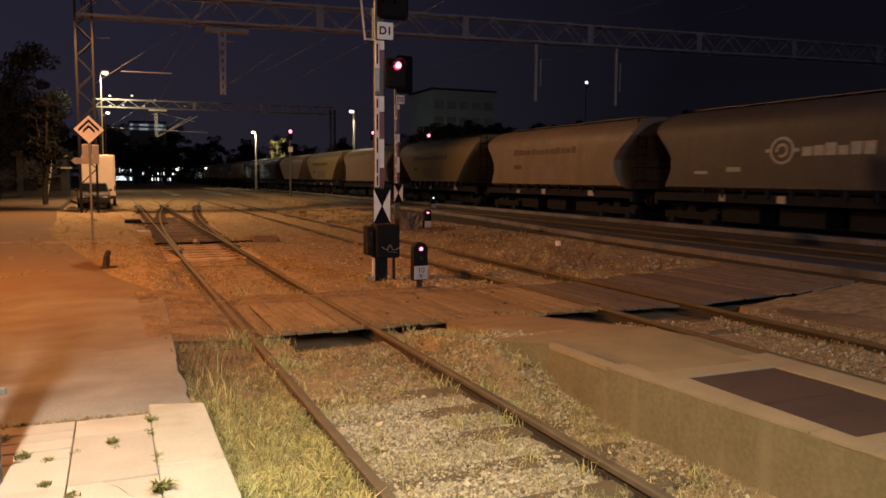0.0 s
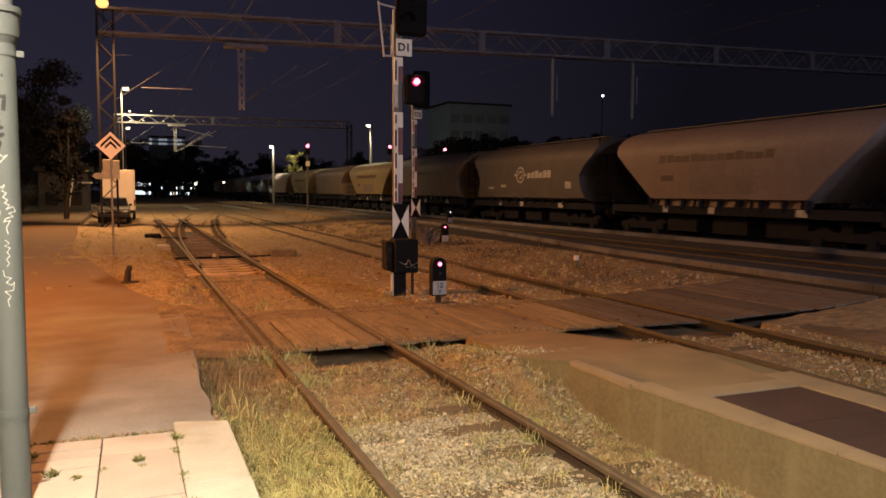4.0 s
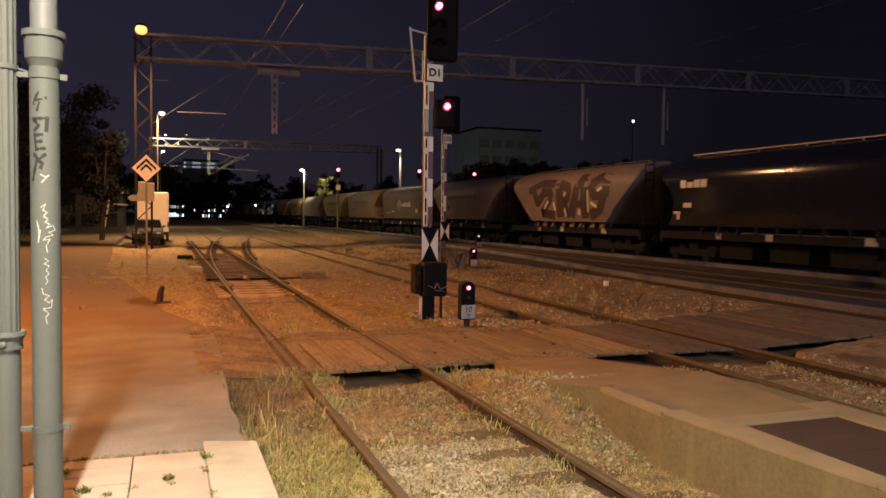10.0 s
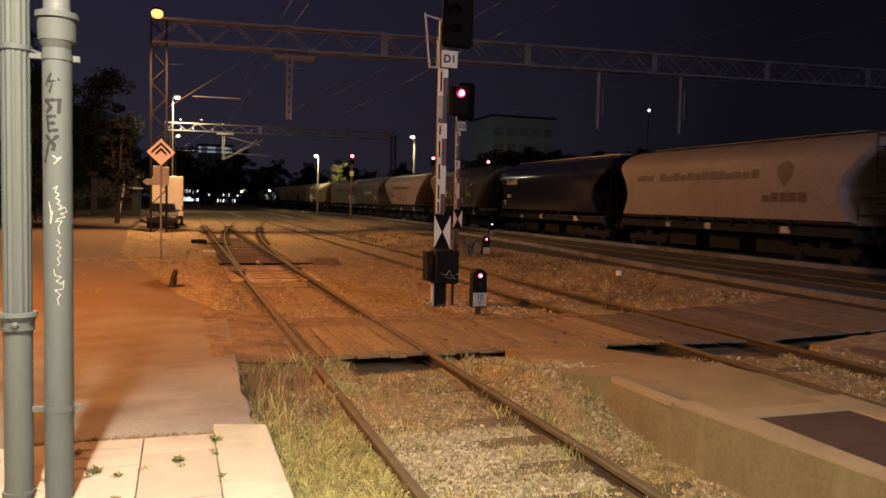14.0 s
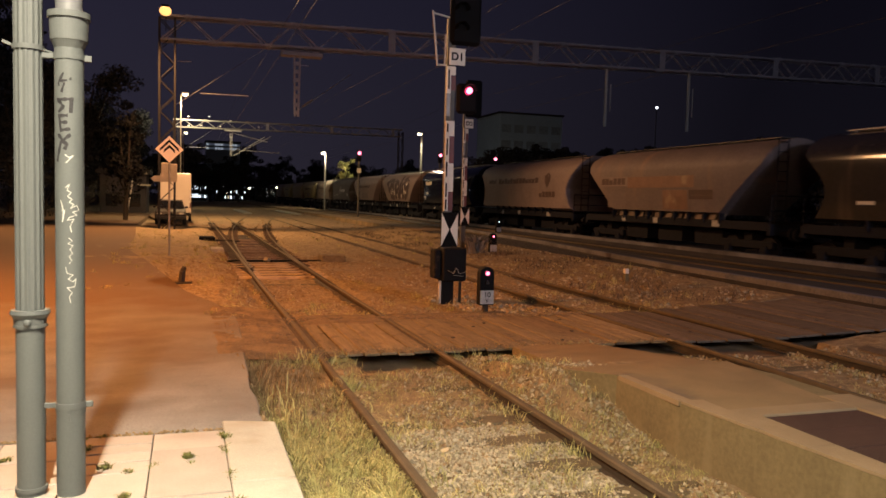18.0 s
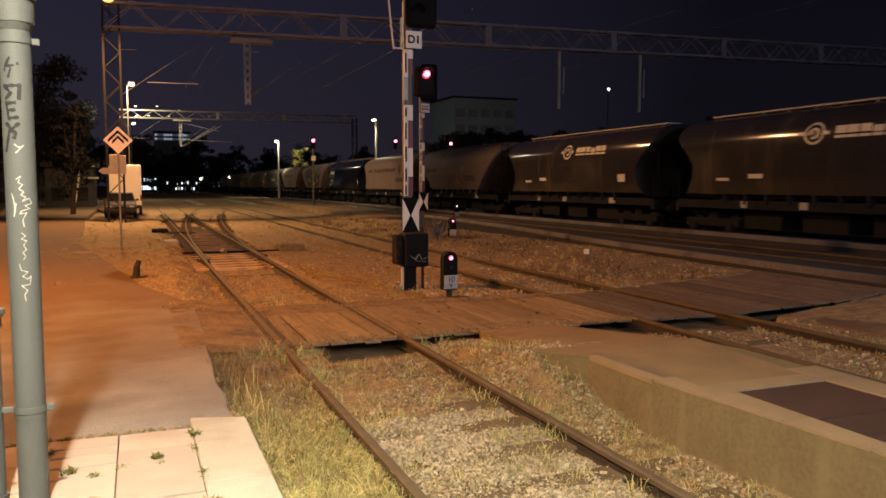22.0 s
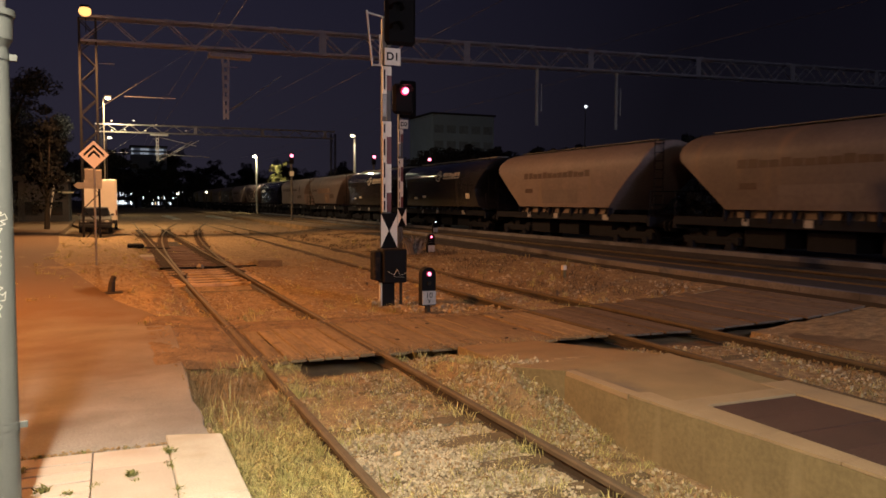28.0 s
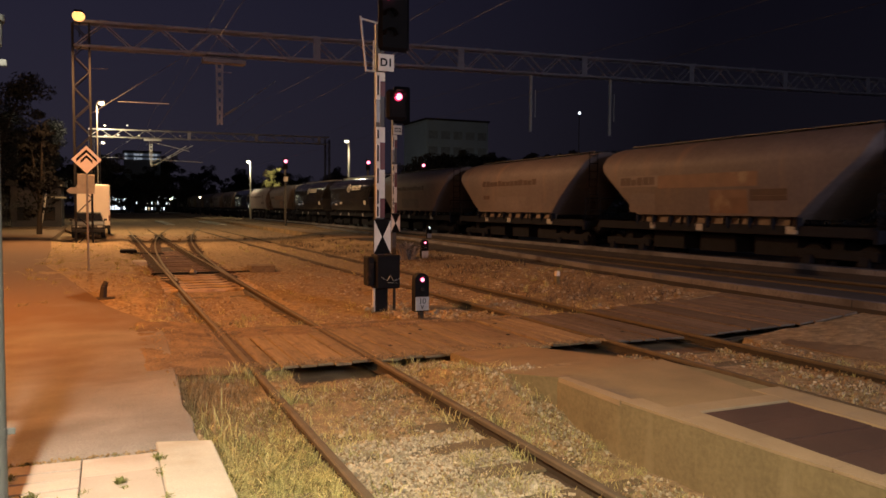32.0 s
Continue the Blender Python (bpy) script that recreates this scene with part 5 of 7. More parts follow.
def make_wires():
    """Contact wire and sagging messenger wire over three tracks, with droppers between them."""
    for x, low, high in ((0.75, 5.5, 6.6), (5.81, 5.97, 7.25), (12.95, 6.1, 7.4)):
        for zc, sag, name, label in ((low, 0.0, "contact_wire", "thin copper contact wire above the track"), (high, 0.55, "messenger_wire", "thin sagging messenger wire above the track")):
            bm = bmesh.new()
            for ya, yb in ((-27.0, 36.3), (36.3, 100.0)):
                for k in range(12):
                    p, q = k / 12, (k + 1) / 12
                    tube(bm, (x, ya + (yb - ya) * p, zc - sag * 4 * p * (1 - p)), (x, ya + (yb - ya) * q, zc - sag * 4 * q * (1 - q)), 0.005, n=5)
            solid(name, bm, M["wire"], label, "wire", "overhead wires")


def make_street_lamp(x, y, h, head, bulb, label, r=0.06, size=0.16):
    s = thing("yard_lamp", (x, y, -0.1), label, "lamp post", "yard lamps")
    bm = bmesh.new()
    tube(bm, (0, 0, 0), (0, 0, h), r, r * 0.8, n=10)
    part("pole", bm, M["galv"], s, "galvanised pole")
    bm = bmesh.new()
    bar(bm, (0, 0, h), (head, -0.15, h + 0.1), 0.06)
    box(bm, head - 0.25, head + 0.25, -0.35, -0.0, h + 0.08, h + 0.2, 0.03)
    part("lamp_head", bm, M["galv"], s)
    bm = bmesh.new()
    ball(bm, (head, -0.2, h + 0.0), size, 10, (1.3, 1, 0.7))
    part("bulb", bm, M[bulb], s, "glowing lamp glass")


# ---- pavers, kerb slabs and weeds ----
def make_pavers():
    bm = bmesh.new()
    box(bm, -16.0, -0.93, -16.0, 0.02, -0.3, 0.232)
    solid("platform_base", bm, M["concrete"], "concrete base under the platform paving", "platform", kind="structure")
    rng = random.Random(4)
    kerb = thing("platform_kerb", (0, 0, 0), "pale concrete kerb slabs along the platform edge", "kerb", kind="structure")
    for y0, y1 in ((-1.035, 0.10), (-2.3, -1.045), (-3.6, -2.31), (-4.9, -3.61), (-6.2, -4.91), (-7.5, -6.21), (-8.8, -7.51), (-10.1, -8.81), (-11.4, -10.11), (-12.7, -11.41), (-14.0, -12.71), (-16.0, -14.01)):
        bm = bmesh.new()
        box(bm, -1.258, -0.905, y0, y1, 0.16, 0.303, 0.008)
        for v in bm.verts:
            if v.co.y > 0.05:
                v.co.y += 0.10 * (-0.905 - v.co.x) / 0.345 - 0.03
            v.co.x += 0.006 * noise.noise((v.co.y * 9, v.co.z * 5, 2))
        part("kerb_slab", bm, M["slab"], kerb)
    paving = thing("platform_paving", (0, 0, 0), "pale square concrete pavers with weedy joints", "paving", kind="structure")
    rows = {0: (-0.02, -0.365, -1.15, -1.55, -1.95, -2.35, -2.75, -3.15, -3.55, -3.95), 1: (-0.03, -0.21, -0.37, -0.53, -0.71, -1.15, -1.55, -1.95, -2.35, -2.75, -3.15, -3.55)}
    for c in range(11):
        x1 = -1.263 - 0.437 * c
        x0 = x1 - 0.431
        ys = list(rows.get(c, tuple(-0.03 - 0.4 * i for i in range(10))))
        while ys[-1] > -8.0:
            ys.append(ys[-1] - 0.4)
        for ya, yb in zip(ys, ys[1:]):
            bm = bmesh.new()
            h = 0.298 + rng.uniform(-0.006, 0.004)
            if c == 0 and ya == -1.15:
                # a cracked paver in two pieces
                poly_prism(bm, [(x0, yb + 0.006), (x0 + 0.355, yb + 0.006), (x0 + 0.29, ya - 0.25), (x0 + 0.24, ya - 0.12), (x0 + 0.16, ya - 0.006), (x0, ya - 0.006)], 0.24, h)
                part("paver", bm, M["paver"], paving)
                bm = bmesh.new()
                poly_prism(bm, [(x0 + 0.362, yb + 0.006), (x1, yb + 0.006), (x1, ya - 0.006), (x0 + 0.167, ya - 0.006), (x0 + 0.247, ya - 0.118), (x0 + 0.297, ya - 0.248)], 0.24, h - 0.003)
            else:
                box(bm, x0, x1, yb + 0.005, ya - 0.005, 0.24, h, 0.005)
                tilt = rng.uniform(-0.012, 0.012)
                for v in bm.verts:
                    v.co.y += tilt * (v.co.x - x0) / 0.43 + 0.004 * noise.noise((v.co.x * 7, v.co.y * 7, c))
                    v.co.z += rng.uniform(-0.001, 0.001)
            part("paver", bm, M["paver"], paving)


def blades(name, spots, mat, label, seed, kind="stuff", parent=None, wide=1.0):
    """Grass: bent tapering blades. spots: rows of x, y, z, height, lean."""
    rng = np.random.default_rng(seed)
    p = np.array(spots, float)
    n = len(p)
    a = rng.uniform(0, math.tau, n)
    w = p[:, 3] * rng.uniform(0.01, 0.022, n) * wide + 0.0012
    side = np.stack([np.cos(a), np.sin(a), np.zeros(n)], 1) * w[:, None]
    b = rng.uniform(0, math.tau, n)
    out = np.stack([np.cos(b), np.sin(b), np.zeros(n)], 1)
    base = p[:, :3]
    h, lean = p[:, 3:4], p[:, 4:5]
    up = np.array([0, 0, 1.0])
    mid = base + up * h * 0.6 + out * h * lean * 0.35
    tip = base + up * h * (1.0 - 0.35 * lean) + out * h * lean
    verts = np.stack([base - side, base + side, mid + side * 0.7, mid - side * 0.7, tip], 1).reshape(-1, 3)
    faces = []
    for i in range(n):
        k = 5 * i
        faces.append((k, k + 1, k + 2, k + 3))
        faces.append((k + 3, k + 2, k + 4))
    ob = new(name, raw(name, verts.tolist(), faces, mat))
    if parent:
        ob.parent = parent
        return ob
    return tagged(ob, label, "grass", kind=kind)


def make_weeds():
    rng = random.Random(11)
    dry, green = [], []
    for i in range(32000):
        y = rng.uniform(-3.6, 3.75) if rng.random() < 0.9 else rng.uniform(3.7, 8.0)
        x = rng.uniform(-0.93, -0.03)
        d = noise.noise((x * 2.2, y * 1.6, 5))
        if d < -0.25 and rng.random() < 0.7:
            continue
        if y > 1.5 and rng.random() < min(0.55, (y - 1.5) * 0.4):
            continue
        h = rng.uniform(0.05, 0.15) * (1.05 + 0.8 * d) * (1.0 if y < 1.2 else 0.65) * (1.15 if x < -0.45 else 0.7)
        if 3.6 < y < 6.6:
            continue
        (green if noise.noise((x * 1.5, y * 1.2, 9)) > -0.06 else dry).append((x, y, ground_z(x, y) - 0.01, max(0.04, h), rng.uniform(0.3, 1.1)))
    for i in range(15000):
        x, y = rng.uniform(-0.93, -0.06), rng.uniform(-3.6, 2.2)
        d = noise.noise((x * 3.0, y * 2.4, 85))
        if d < rng.uniform(-0.5, 0.1) or y > 1.0 and rng.random() < 0.5:
            continue
        (dry if rng.random() < 0.55 else green).append((x, y, ground_z(x, y) - 0.01, rng.uniform(0.07, 0.17) * (1.0 + 0.5 * d), rng.uniform(0.7, 1.6)))
    for i in range(7000):
        x, y = rng.uniform(0.05, 1.46), rng.uniform(-2.5, 3.3)
        if noise.noise((x * 2.4, y * 2.0, 95)) < rng.uniform(-0.1, 0.35) - 0.06 * y:
            continue
        dry.append((x, y, ground_z(x, y) - 0.01, rng.uniform(0.02, 0.07), rng.uniform(0.6, 1.8)))
    for i in range(120):
        x, y = rng.uniform(-0.86, -0.5), rng.uniform(0.6, 3.4)
        dry.append((x, y, ground_z(x, y) - 0.01, rng.uniform(0.2, 0.34), rng.uniform(0.2, 0.7)))
    for i in range(2600):
        x, y = rng.uniform(-0.95, -0.2), 3.7 - abs(rng.gauss(0, 0.75))
        if noise.noise((x * 2.6, y * 1.9, 17)) < rng.uniform(-0.25, 0.2):
            continue
        dry.append((x, y, ground_z(x, y) - 0.01, rng.uniform(0.06, 0.1 - 0.12 * x), rng.uniform(0.3, 1.0)))
    for i in range(3800):
        y = rng.uniform(0.05, 3.6)
        x = -0.93 + abs(rng.gauss(0, 0.05)) - 0.05 * max(0.0, noise.noise((y * 3.1, 2, 8)))
        (green if rng.random() < 0.5 else dry).append((x, y, ground_z(x, y) - 0.01, rng.uniform(0.03, 0.16), rng.uniform(0.4, 1.4)))
    tufts = []
    for i in range(110):
        tufts.append((rng.uniform(0.08, 1.42), rng.uniform(-3.4, 3.5), rng.uniform(0.05, 0.13)))
    for i in range(160):
        tufts.append((rng.uniform(1.55, 2.2), rng.uniform(-3.4, 3.5), rng.uniform(0.04, 0.12)))
    for i in range(170):
        tufts.append((rng.uniform(3.75, 7.3), rng.uniform(-3.0, 3.7), rng.uniform(0.04, 0.1)))
    for i in range(420):
        tufts.append((rng.uniform(0.05, 2.2), rng.uniform(-3.4, 3.5), rng.uniform(0.025, 0.06)))
    for i in range(12000):
        x, y = rng.uniform(0.06, 2.15), rng.uniform(-3.4, 3.5)
        if 1.44 < x < 1.56 or noise.noise((x * 1.7, y * 1.5, 31)) < 0.02 - 0.1 * y + rng.uniform(-0.2, 0.2):
            continue
        (green if noise.noise((x * 2, y * 2, 9)) > 0.0 else dry).append((x, y, ground_z(x, y) - 0.01, rng.uniform(0.02, 0.055), rng.uniform(0.3, 1.3)))
    for i in range(26):
        tufts.append((rng.uniform(0.9, 1.42), rng.uniform(-2.6, 0.2), rng.uniform(0.06, 0.12)))
    for i in range(50):
        tufts.append((rng.choice((0.12, 1.4, -0.1, 1.62)) + rng.uniform(-0.04, 0.04), rng.uniform(-3.4, 3.6), rng.uniform(0.1, 0.2)))
    for i in range(60):
        tufts.append((rng.choice((rng.uniform(-0.95, -0.2), rng.uniform(0.1, 0.4))), rng.uniform(3.4, 3.84), rng.uniform(0.04, 0.1)))
    for i in range(46):
        tufts.append((rng.uniform(-0.8, 6.6), rng.uniform(3.45, 3.68), rng.uniform(0.08, 0.24)))
    for i in range(240):
        tufts.append((rng.uniform(-1.2, 8.5), rng.uniform(6.5, 9.5) if rng.random() < 0.4 else rng.uniform(7, 32), rng.uniform(0.05, 0.16)))
    for i in range(160):
        tufts.append((rng.uniform(-3.6, -0.4), rng.uniform(9.5, 34), rng.uniform(0.06, 0.2)))
    for i in range(30):
        tufts.append((rng.uniform(7.0, 9.8), rng.uniform(6.0, 30), rng.uniform(0.08, 0.25)))
    brown = []
    for i in range(15000):
        if rng.random() < 0.72:
            x, y = rng.uniform(6.8, 9.85), rng.uniform(6.9, 38)
        elif rng.random() < 0.6:
            x, y = rng.uniform(2.0, 4.9), rng.uniform(9.5, 38)
        else:
            x, y = rng.uniform(-3.4, -0.35), rng.uniform(7.0, 34)
        if noise.noise((x * 0.9, y * 0.5, 61)) + 0.6 * noise.noise((x * 2.6, y * 1.8, 62)) < (0.0 if x > 6 else 0.42):
            continue
        gz = 0.0 if x < -1.0 else ground_z(x, y) - 0.01
        brown.append((x, y, gz, rng.uniform(0.05, 0.2 if x > 6 else 0.13), rng.uniform(0.4, 1.3)))
    straw = []
    for rows in (dry, green):
        keep = []
        for r in rows:
            (straw if r[0] < 2.2 and 0.4 < r[1] < 4.0 and rng.random() < (r[1] - 0.4) / 2.2 else keep).append(r)
        rows[:] = keep
    blades("straw", straw, M["straw"], "withered brown straw before the timber crossing", 4)
    blades("brown_weeds", brown, M["brown_weed"], "withered brown weeds between the tracks", 3, wide=2.0)
    for x, y, h in tufts:
        g = rng.random() < 0.42
        gz = 0.0 if x < -1.0 else ground_z(x, y) - 0.01
        for k in range(rng.randint(14, 34)):
            (green if g else dry).append((x + rng.gauss(0, 0.05), y + rng.gauss(0, 0.06), gz, h * rng.uniform(0.5, 1.3), rng.uniform(0.3, 1.2)))
    blades("dry_grass", dry, M["grass"], "dry yellow grass and weeds along the rails", 1)
    blades("green_grass", green, M["green"], "green weeds between the rails", 2)
    spots = [(8.05 + rng.gauss(0, 0.11), 19.6 + rng.gauss(0, 0.1), 0.0, rng.uniform(0.3, 0.85), rng.uniform(0.3, 1.0)) for k in range(260)]
    tagged(blades("shrub", spots, M["dry_shrub"], "", 77, wide=5.0), "pale dry shrub at the foot of the signal", "shrub", kind="thing")
    clumps = ((-1.25, -0.2, 0.09, 30), (-1.268, -0.48, 0.07, 22), (-1.25, -0.86, 0.07, 26), (-1.245, -0.95, 0.06, 18), (-1.49, -0.55, 0.1, 34), (-1.47, -0.63, 0.06, 18), 
              (-1.94, -0.61, 0.1, 36), (-1.81, -0.7, 0.06, 20), (-1.26, -1.38, 0.15, 60), (-1.8, -1.09, 0.08, 30), (-1.67, -0.64, 0.06, 18), (-1.66, -1.29, 0.07, 22), (-2.08, -0.27, 0.1, 40), (-2.12, -0.03, 0.08, 26),
              (-2.12, -0.36, 0.08, 30), (-2.5, -0.35, 0.08, 30), (-1.23, -0.06, 0.05, 12), (-1.75, 0.0, 0.05, 14), (-1.5, 0.03, 0.04, 12), (-1.266, -0.12, 0.07, 22), (-1.262, -0.4, 0.06, 18), (-2.0, -0.02, 0.08, 24), (-2.2, 0.0, 0.08, 24))
    for x, y, h, n in clumps:
        spots = [(x + max(-0.03, min(0.03, rng.gauss(0, 0.015))), y + max(-0.036, min(0.036, rng.gauss(0, 0.019))), 0.285, h * rng.uniform(0.25, 0.55), rng.uniform(0.5, 1.5)) for k in range(n * 2)]
        ob = blades("paving_weed", spots, M["weed"], "", int(1000 + x * 37 + y * 91) % 9973, wide=7.0)
        tagged(ob, "small green weed in a paving joint", "weed", "weeds in the paving joints", "thing")


def stones(name, spots, mat, label, seed):
    """Angular stones, each a jittered block. spots: rows of x, y, z, size."""
    rng = np.random.default_rng(seed)
    p = np.array(spots, float)
    n = len(p)
    cube = np.array([(x, y, z) for x in (-1, 1) for y in (-1, 1) for z in (-1, 1)], float)
    v = cube[None] * rng.uniform(0.55, 1.0, (n, 8, 3)) * rng.uniform(0.6, 1.2, (n, 1, 3))
    q = rng.normal(size=(n, 4))
    q /= np.linalg.norm(q, axis=1, keepdims=True)
    w, x, y, z = q.T
    R = np.stack([1 - 2 * (y * y + z * z), 2 * (x * y - z * w), 2 * (x * z + y * w), 2 * (x * y + z * w), 1 - 2 * (x * x + z * z), 2 * (y * z - x * w), 2 * (x * z - y * w), 2 * (y * z + x * w), 1 - 2 * (x * x + y * y)], 1).reshape(n, 3, 3)
    v = np.einsum("nij,nkj->nki", R, v) * (p[:, 3] / 2)[:, None, None] + p[:, None, :3]
    quads = np.array([(0, 1, 3, 2), (4, 6, 7, 5), (0, 4, 5, 1), (2, 3, 7, 6), (0, 2, 6, 4), (1, 5, 7, 3)])
    f = (quads[None] + (np.arange(n) * 8)[:, None, None]).reshape(-1, 4)
    return tagged(new(name, raw(name, v.reshape(-1, 3).tolist(), f.tolist(), mat)), label, "stones", kind="stuff")


def make_stones():
    rng = random.Random(21)
    pale, brown = [], []

    def scatter(n, x0, x1, y0, y1, s0, s1, bias=0.0, pale_share=1.0):
        for i in range(n):
            x, y = rng.uniform(x0, x1), rng.uniform(y0, y1)
            if noise.noise((x * 1.3, y * 1.1, 13)) < bias + rng.uniform(-0.25, 0.25):
                continue
            if 3.55 < y < 6.5 and -0.9 < x < 9.9:
                continue
            if 2.15 < x < 3.75 and y < 1.0:
                continue
            if 0.05 < x < 1.46 and y < 1.7 and abs((y + 3.32 + 0.315) % 0.63 - 0.315) < 0.12 and rng.random() < 0.5:
                continue
            if 0.05 < x < 1.46 and 12.5 < y < 26 and rng.random() < 0.8:
                continue
            s = rng.uniform(s0, s1) * (1.0 if rng.random() < 0.85 else 1.5)
            (pale if rng.random() < pale_share else brown).append((x, y, (ground_z(x, y) if x < 9.9 and y < 40 else -0.06) + (rng.uniform(-0.008, 0.018) if y < 6.5 else rng.uniform(-0.35, 0.1) * s), s))

    scatter(46000, 0.05, 1.45, -4.2, 0.85, 0.009, 0.025, -0.45, 0.88)
    scatter(2600, 0.05, 1.45, -4.2, 0.3, 0.024, 0.045, -0.05, 0.9)
    scatter(4500, 0.06, 1.44, 0.4, 3.5, 0.012, 0.03, 0.08, 0.3)
    scatter(14000, 1.55, 2.4, -4.2, 3.6, 0.01, 0.03, -0.15, 0.5)
    scatter(1800, -0.5, -0.05, -3.6, 3.5, 0.02, 0.04, 0.1, 0.4)
    scatter(12000, 3.7, 7.3, -3.5, 3.3, 0.015, 0.04, -0.1, 0.22)
    scatter(17000, -0.8, 5.0, 6.5, 20.0, 0.018, 0.042, 0.0, 0.12)
    scatter(3000, 3.2, 7.5, 6.5, 16.0, 0.03, 0.075, 0.1, 0.4)
    scatter(2600, -1.0, 9.0, 18.0, 45.0, 0.025, 0.055, 0.0, 0.12)
    scatter(1500, -2.0, 12.0, 40.0, 75.0, 0.06, 0.12, 0.0, 0.1)
    scatter(26000, -0.9, 7.4, 6.5, 14.5, 0.01, 0.026, -0.2, 0.3)
    scatter(6000, -2.4, 0.0, 8.0, 20.0, 0.012, 0.035, 0.0, 0.25)
    scatter(4500, 6.8, 9.8, 6.8, 24.0, 0.025, 0.07, -0.05, 0.5)
    scatter(700, 3.2, 4.6, 7.2, 9.6, 0.04, 0.09, -0.2, 0.5)
    scatter(900, 1.62, 2.45, 1.0, 3.6, 0.016, 0.036, -0.3, 0.35)
    # crumbs of soil and gravel trodden over the crossing's edges
    for i in range(1900):
        x, y = rng.uniform(-1.0, -0.12), rng.uniform(3.7, 6.8)
        if noise.noise((x * 2.1, y * 1.3, 44)) > rng.uniform(-0.2, 0.35):
            brown.append((x, y, 0.0 + 0.07 * (-0.1 - x), rng.uniform(0.008, 0.026)))
    for i in range(1500):
        y = rng.uniform(0.0, 4.2)
        x = -0.95 + abs(rng.gauss(0, 0.06)) - 0.06 * max(0.0, noise.noise((y * 2.1, 4, 8)))
        brown.append((x, y, asphalt_z(y) if x < -0.95 else ground_z(x, y), rng.uniform(0.006, 0.02)))
    for i in range(420):
        x = rng.uniform(-3.2, -1.25)
        y = 0.01 + abs(rng.gauss(0, 0.022)) + 0.02 * noise.noise((x * 4, 1, 2))
        brown.append((x, y, asphalt_z(y) + 0.004, rng.uniform(0.006, 0.018)))
    for i in range(2600):
        x = rng.uniform(-0.1, 5.0)
        d = abs(rng.gauss(0, 0.16))
        near = rng.random() < 0.35
        brown.append((x, 3.74 + d if near else 6.5 - d, 0.002, rng.uniform(0.008, 0.024)))
    stones("pale_stones", pale, M["stone"], "pale broken ballast stones", 5)
    stones("brown_stones", brown, M["brown_stone"], "brown dusty ballast stones", 6)
    for x, y, s in ((2.95, 8.2, 0.13), (2.86, 8.35, 0.1), (2.93, 8.45, 0.09), (0.72, 17.6, 0.2), (2.62, 5.0, 0.0)):
        if s:
            ob = stones("loose_stone", [(x, y, -0.05 + s * 0.25, s)], M["stone"], "pale loose stone on the ballast", int(x * 100))
            tagged(ob, "pale loose stone lying on the ballast", "stone", "loose stones", "thing")


def make_sleepers():
    tr = thing("sleeper_row", (0, 0, 0), "old wooden sleepers half buried in ballast", "sleepers", kind="structure")
    bm = bmesh.new()
    box(bm, -1.25, 1.25, -0.12, 0.12, -0.16, 0.0, 0.012)
    me = mesh_of("sleeper", bm, M["sleeper"])
    bm = bmesh.new()
    box(bm, -1.25, 1.25, -0.13, 0.13, -0.16, 0.0, 0.012)
    dry = mesh_of("sleeper", bm, M["pale_sleeper"])
    bm = bmesh.new()
    box(bm, -1.25, 1.25, -0.14, 0.14, -0.16, 0.0, 0.012)
    brown = mesh_of("sleeper", bm, M["brown_sleeper"])
    rng = random.Random(3)
    for i in range(-20, 60):
        y = -3.32 + 0.63 * i
        if 3.4 < y < 6.6:
            continue
        up = (-0.104 if y < 1.6 else -0.125) if y < 3.4 else (-0.085 if 13.6 < y < 30 else -0.15)
        ob = new("sleeper", dry if 13.6 < y < 17.6 else brown if 17.6 < y < 30.0 else me)
        ob.parent = tr
        ob.matrix_basis = pose(0.75 + rng.uniform(-0.03, 0.03), y, up + rng.uniform(-0.012, 0.006), 0, rng.uniform(-0.3, 0.3), rng.uniform(-1, 1))
    for i in range(-20, 40):
        y = -3.3 + 0.63 * i
        if 3.4 < y < 6.6:
            continue
        ob = new("sleeper", me)
        ob.parent = tr
        ob.matrix_basis = pose(5.81 + rng.uniform(-0.03, 0.03), y, -0.135 + rng.uniform(-0.012, 0.006), 0, rng.uniform(-0.3, 0.3), rng.uniform(-1, 1))


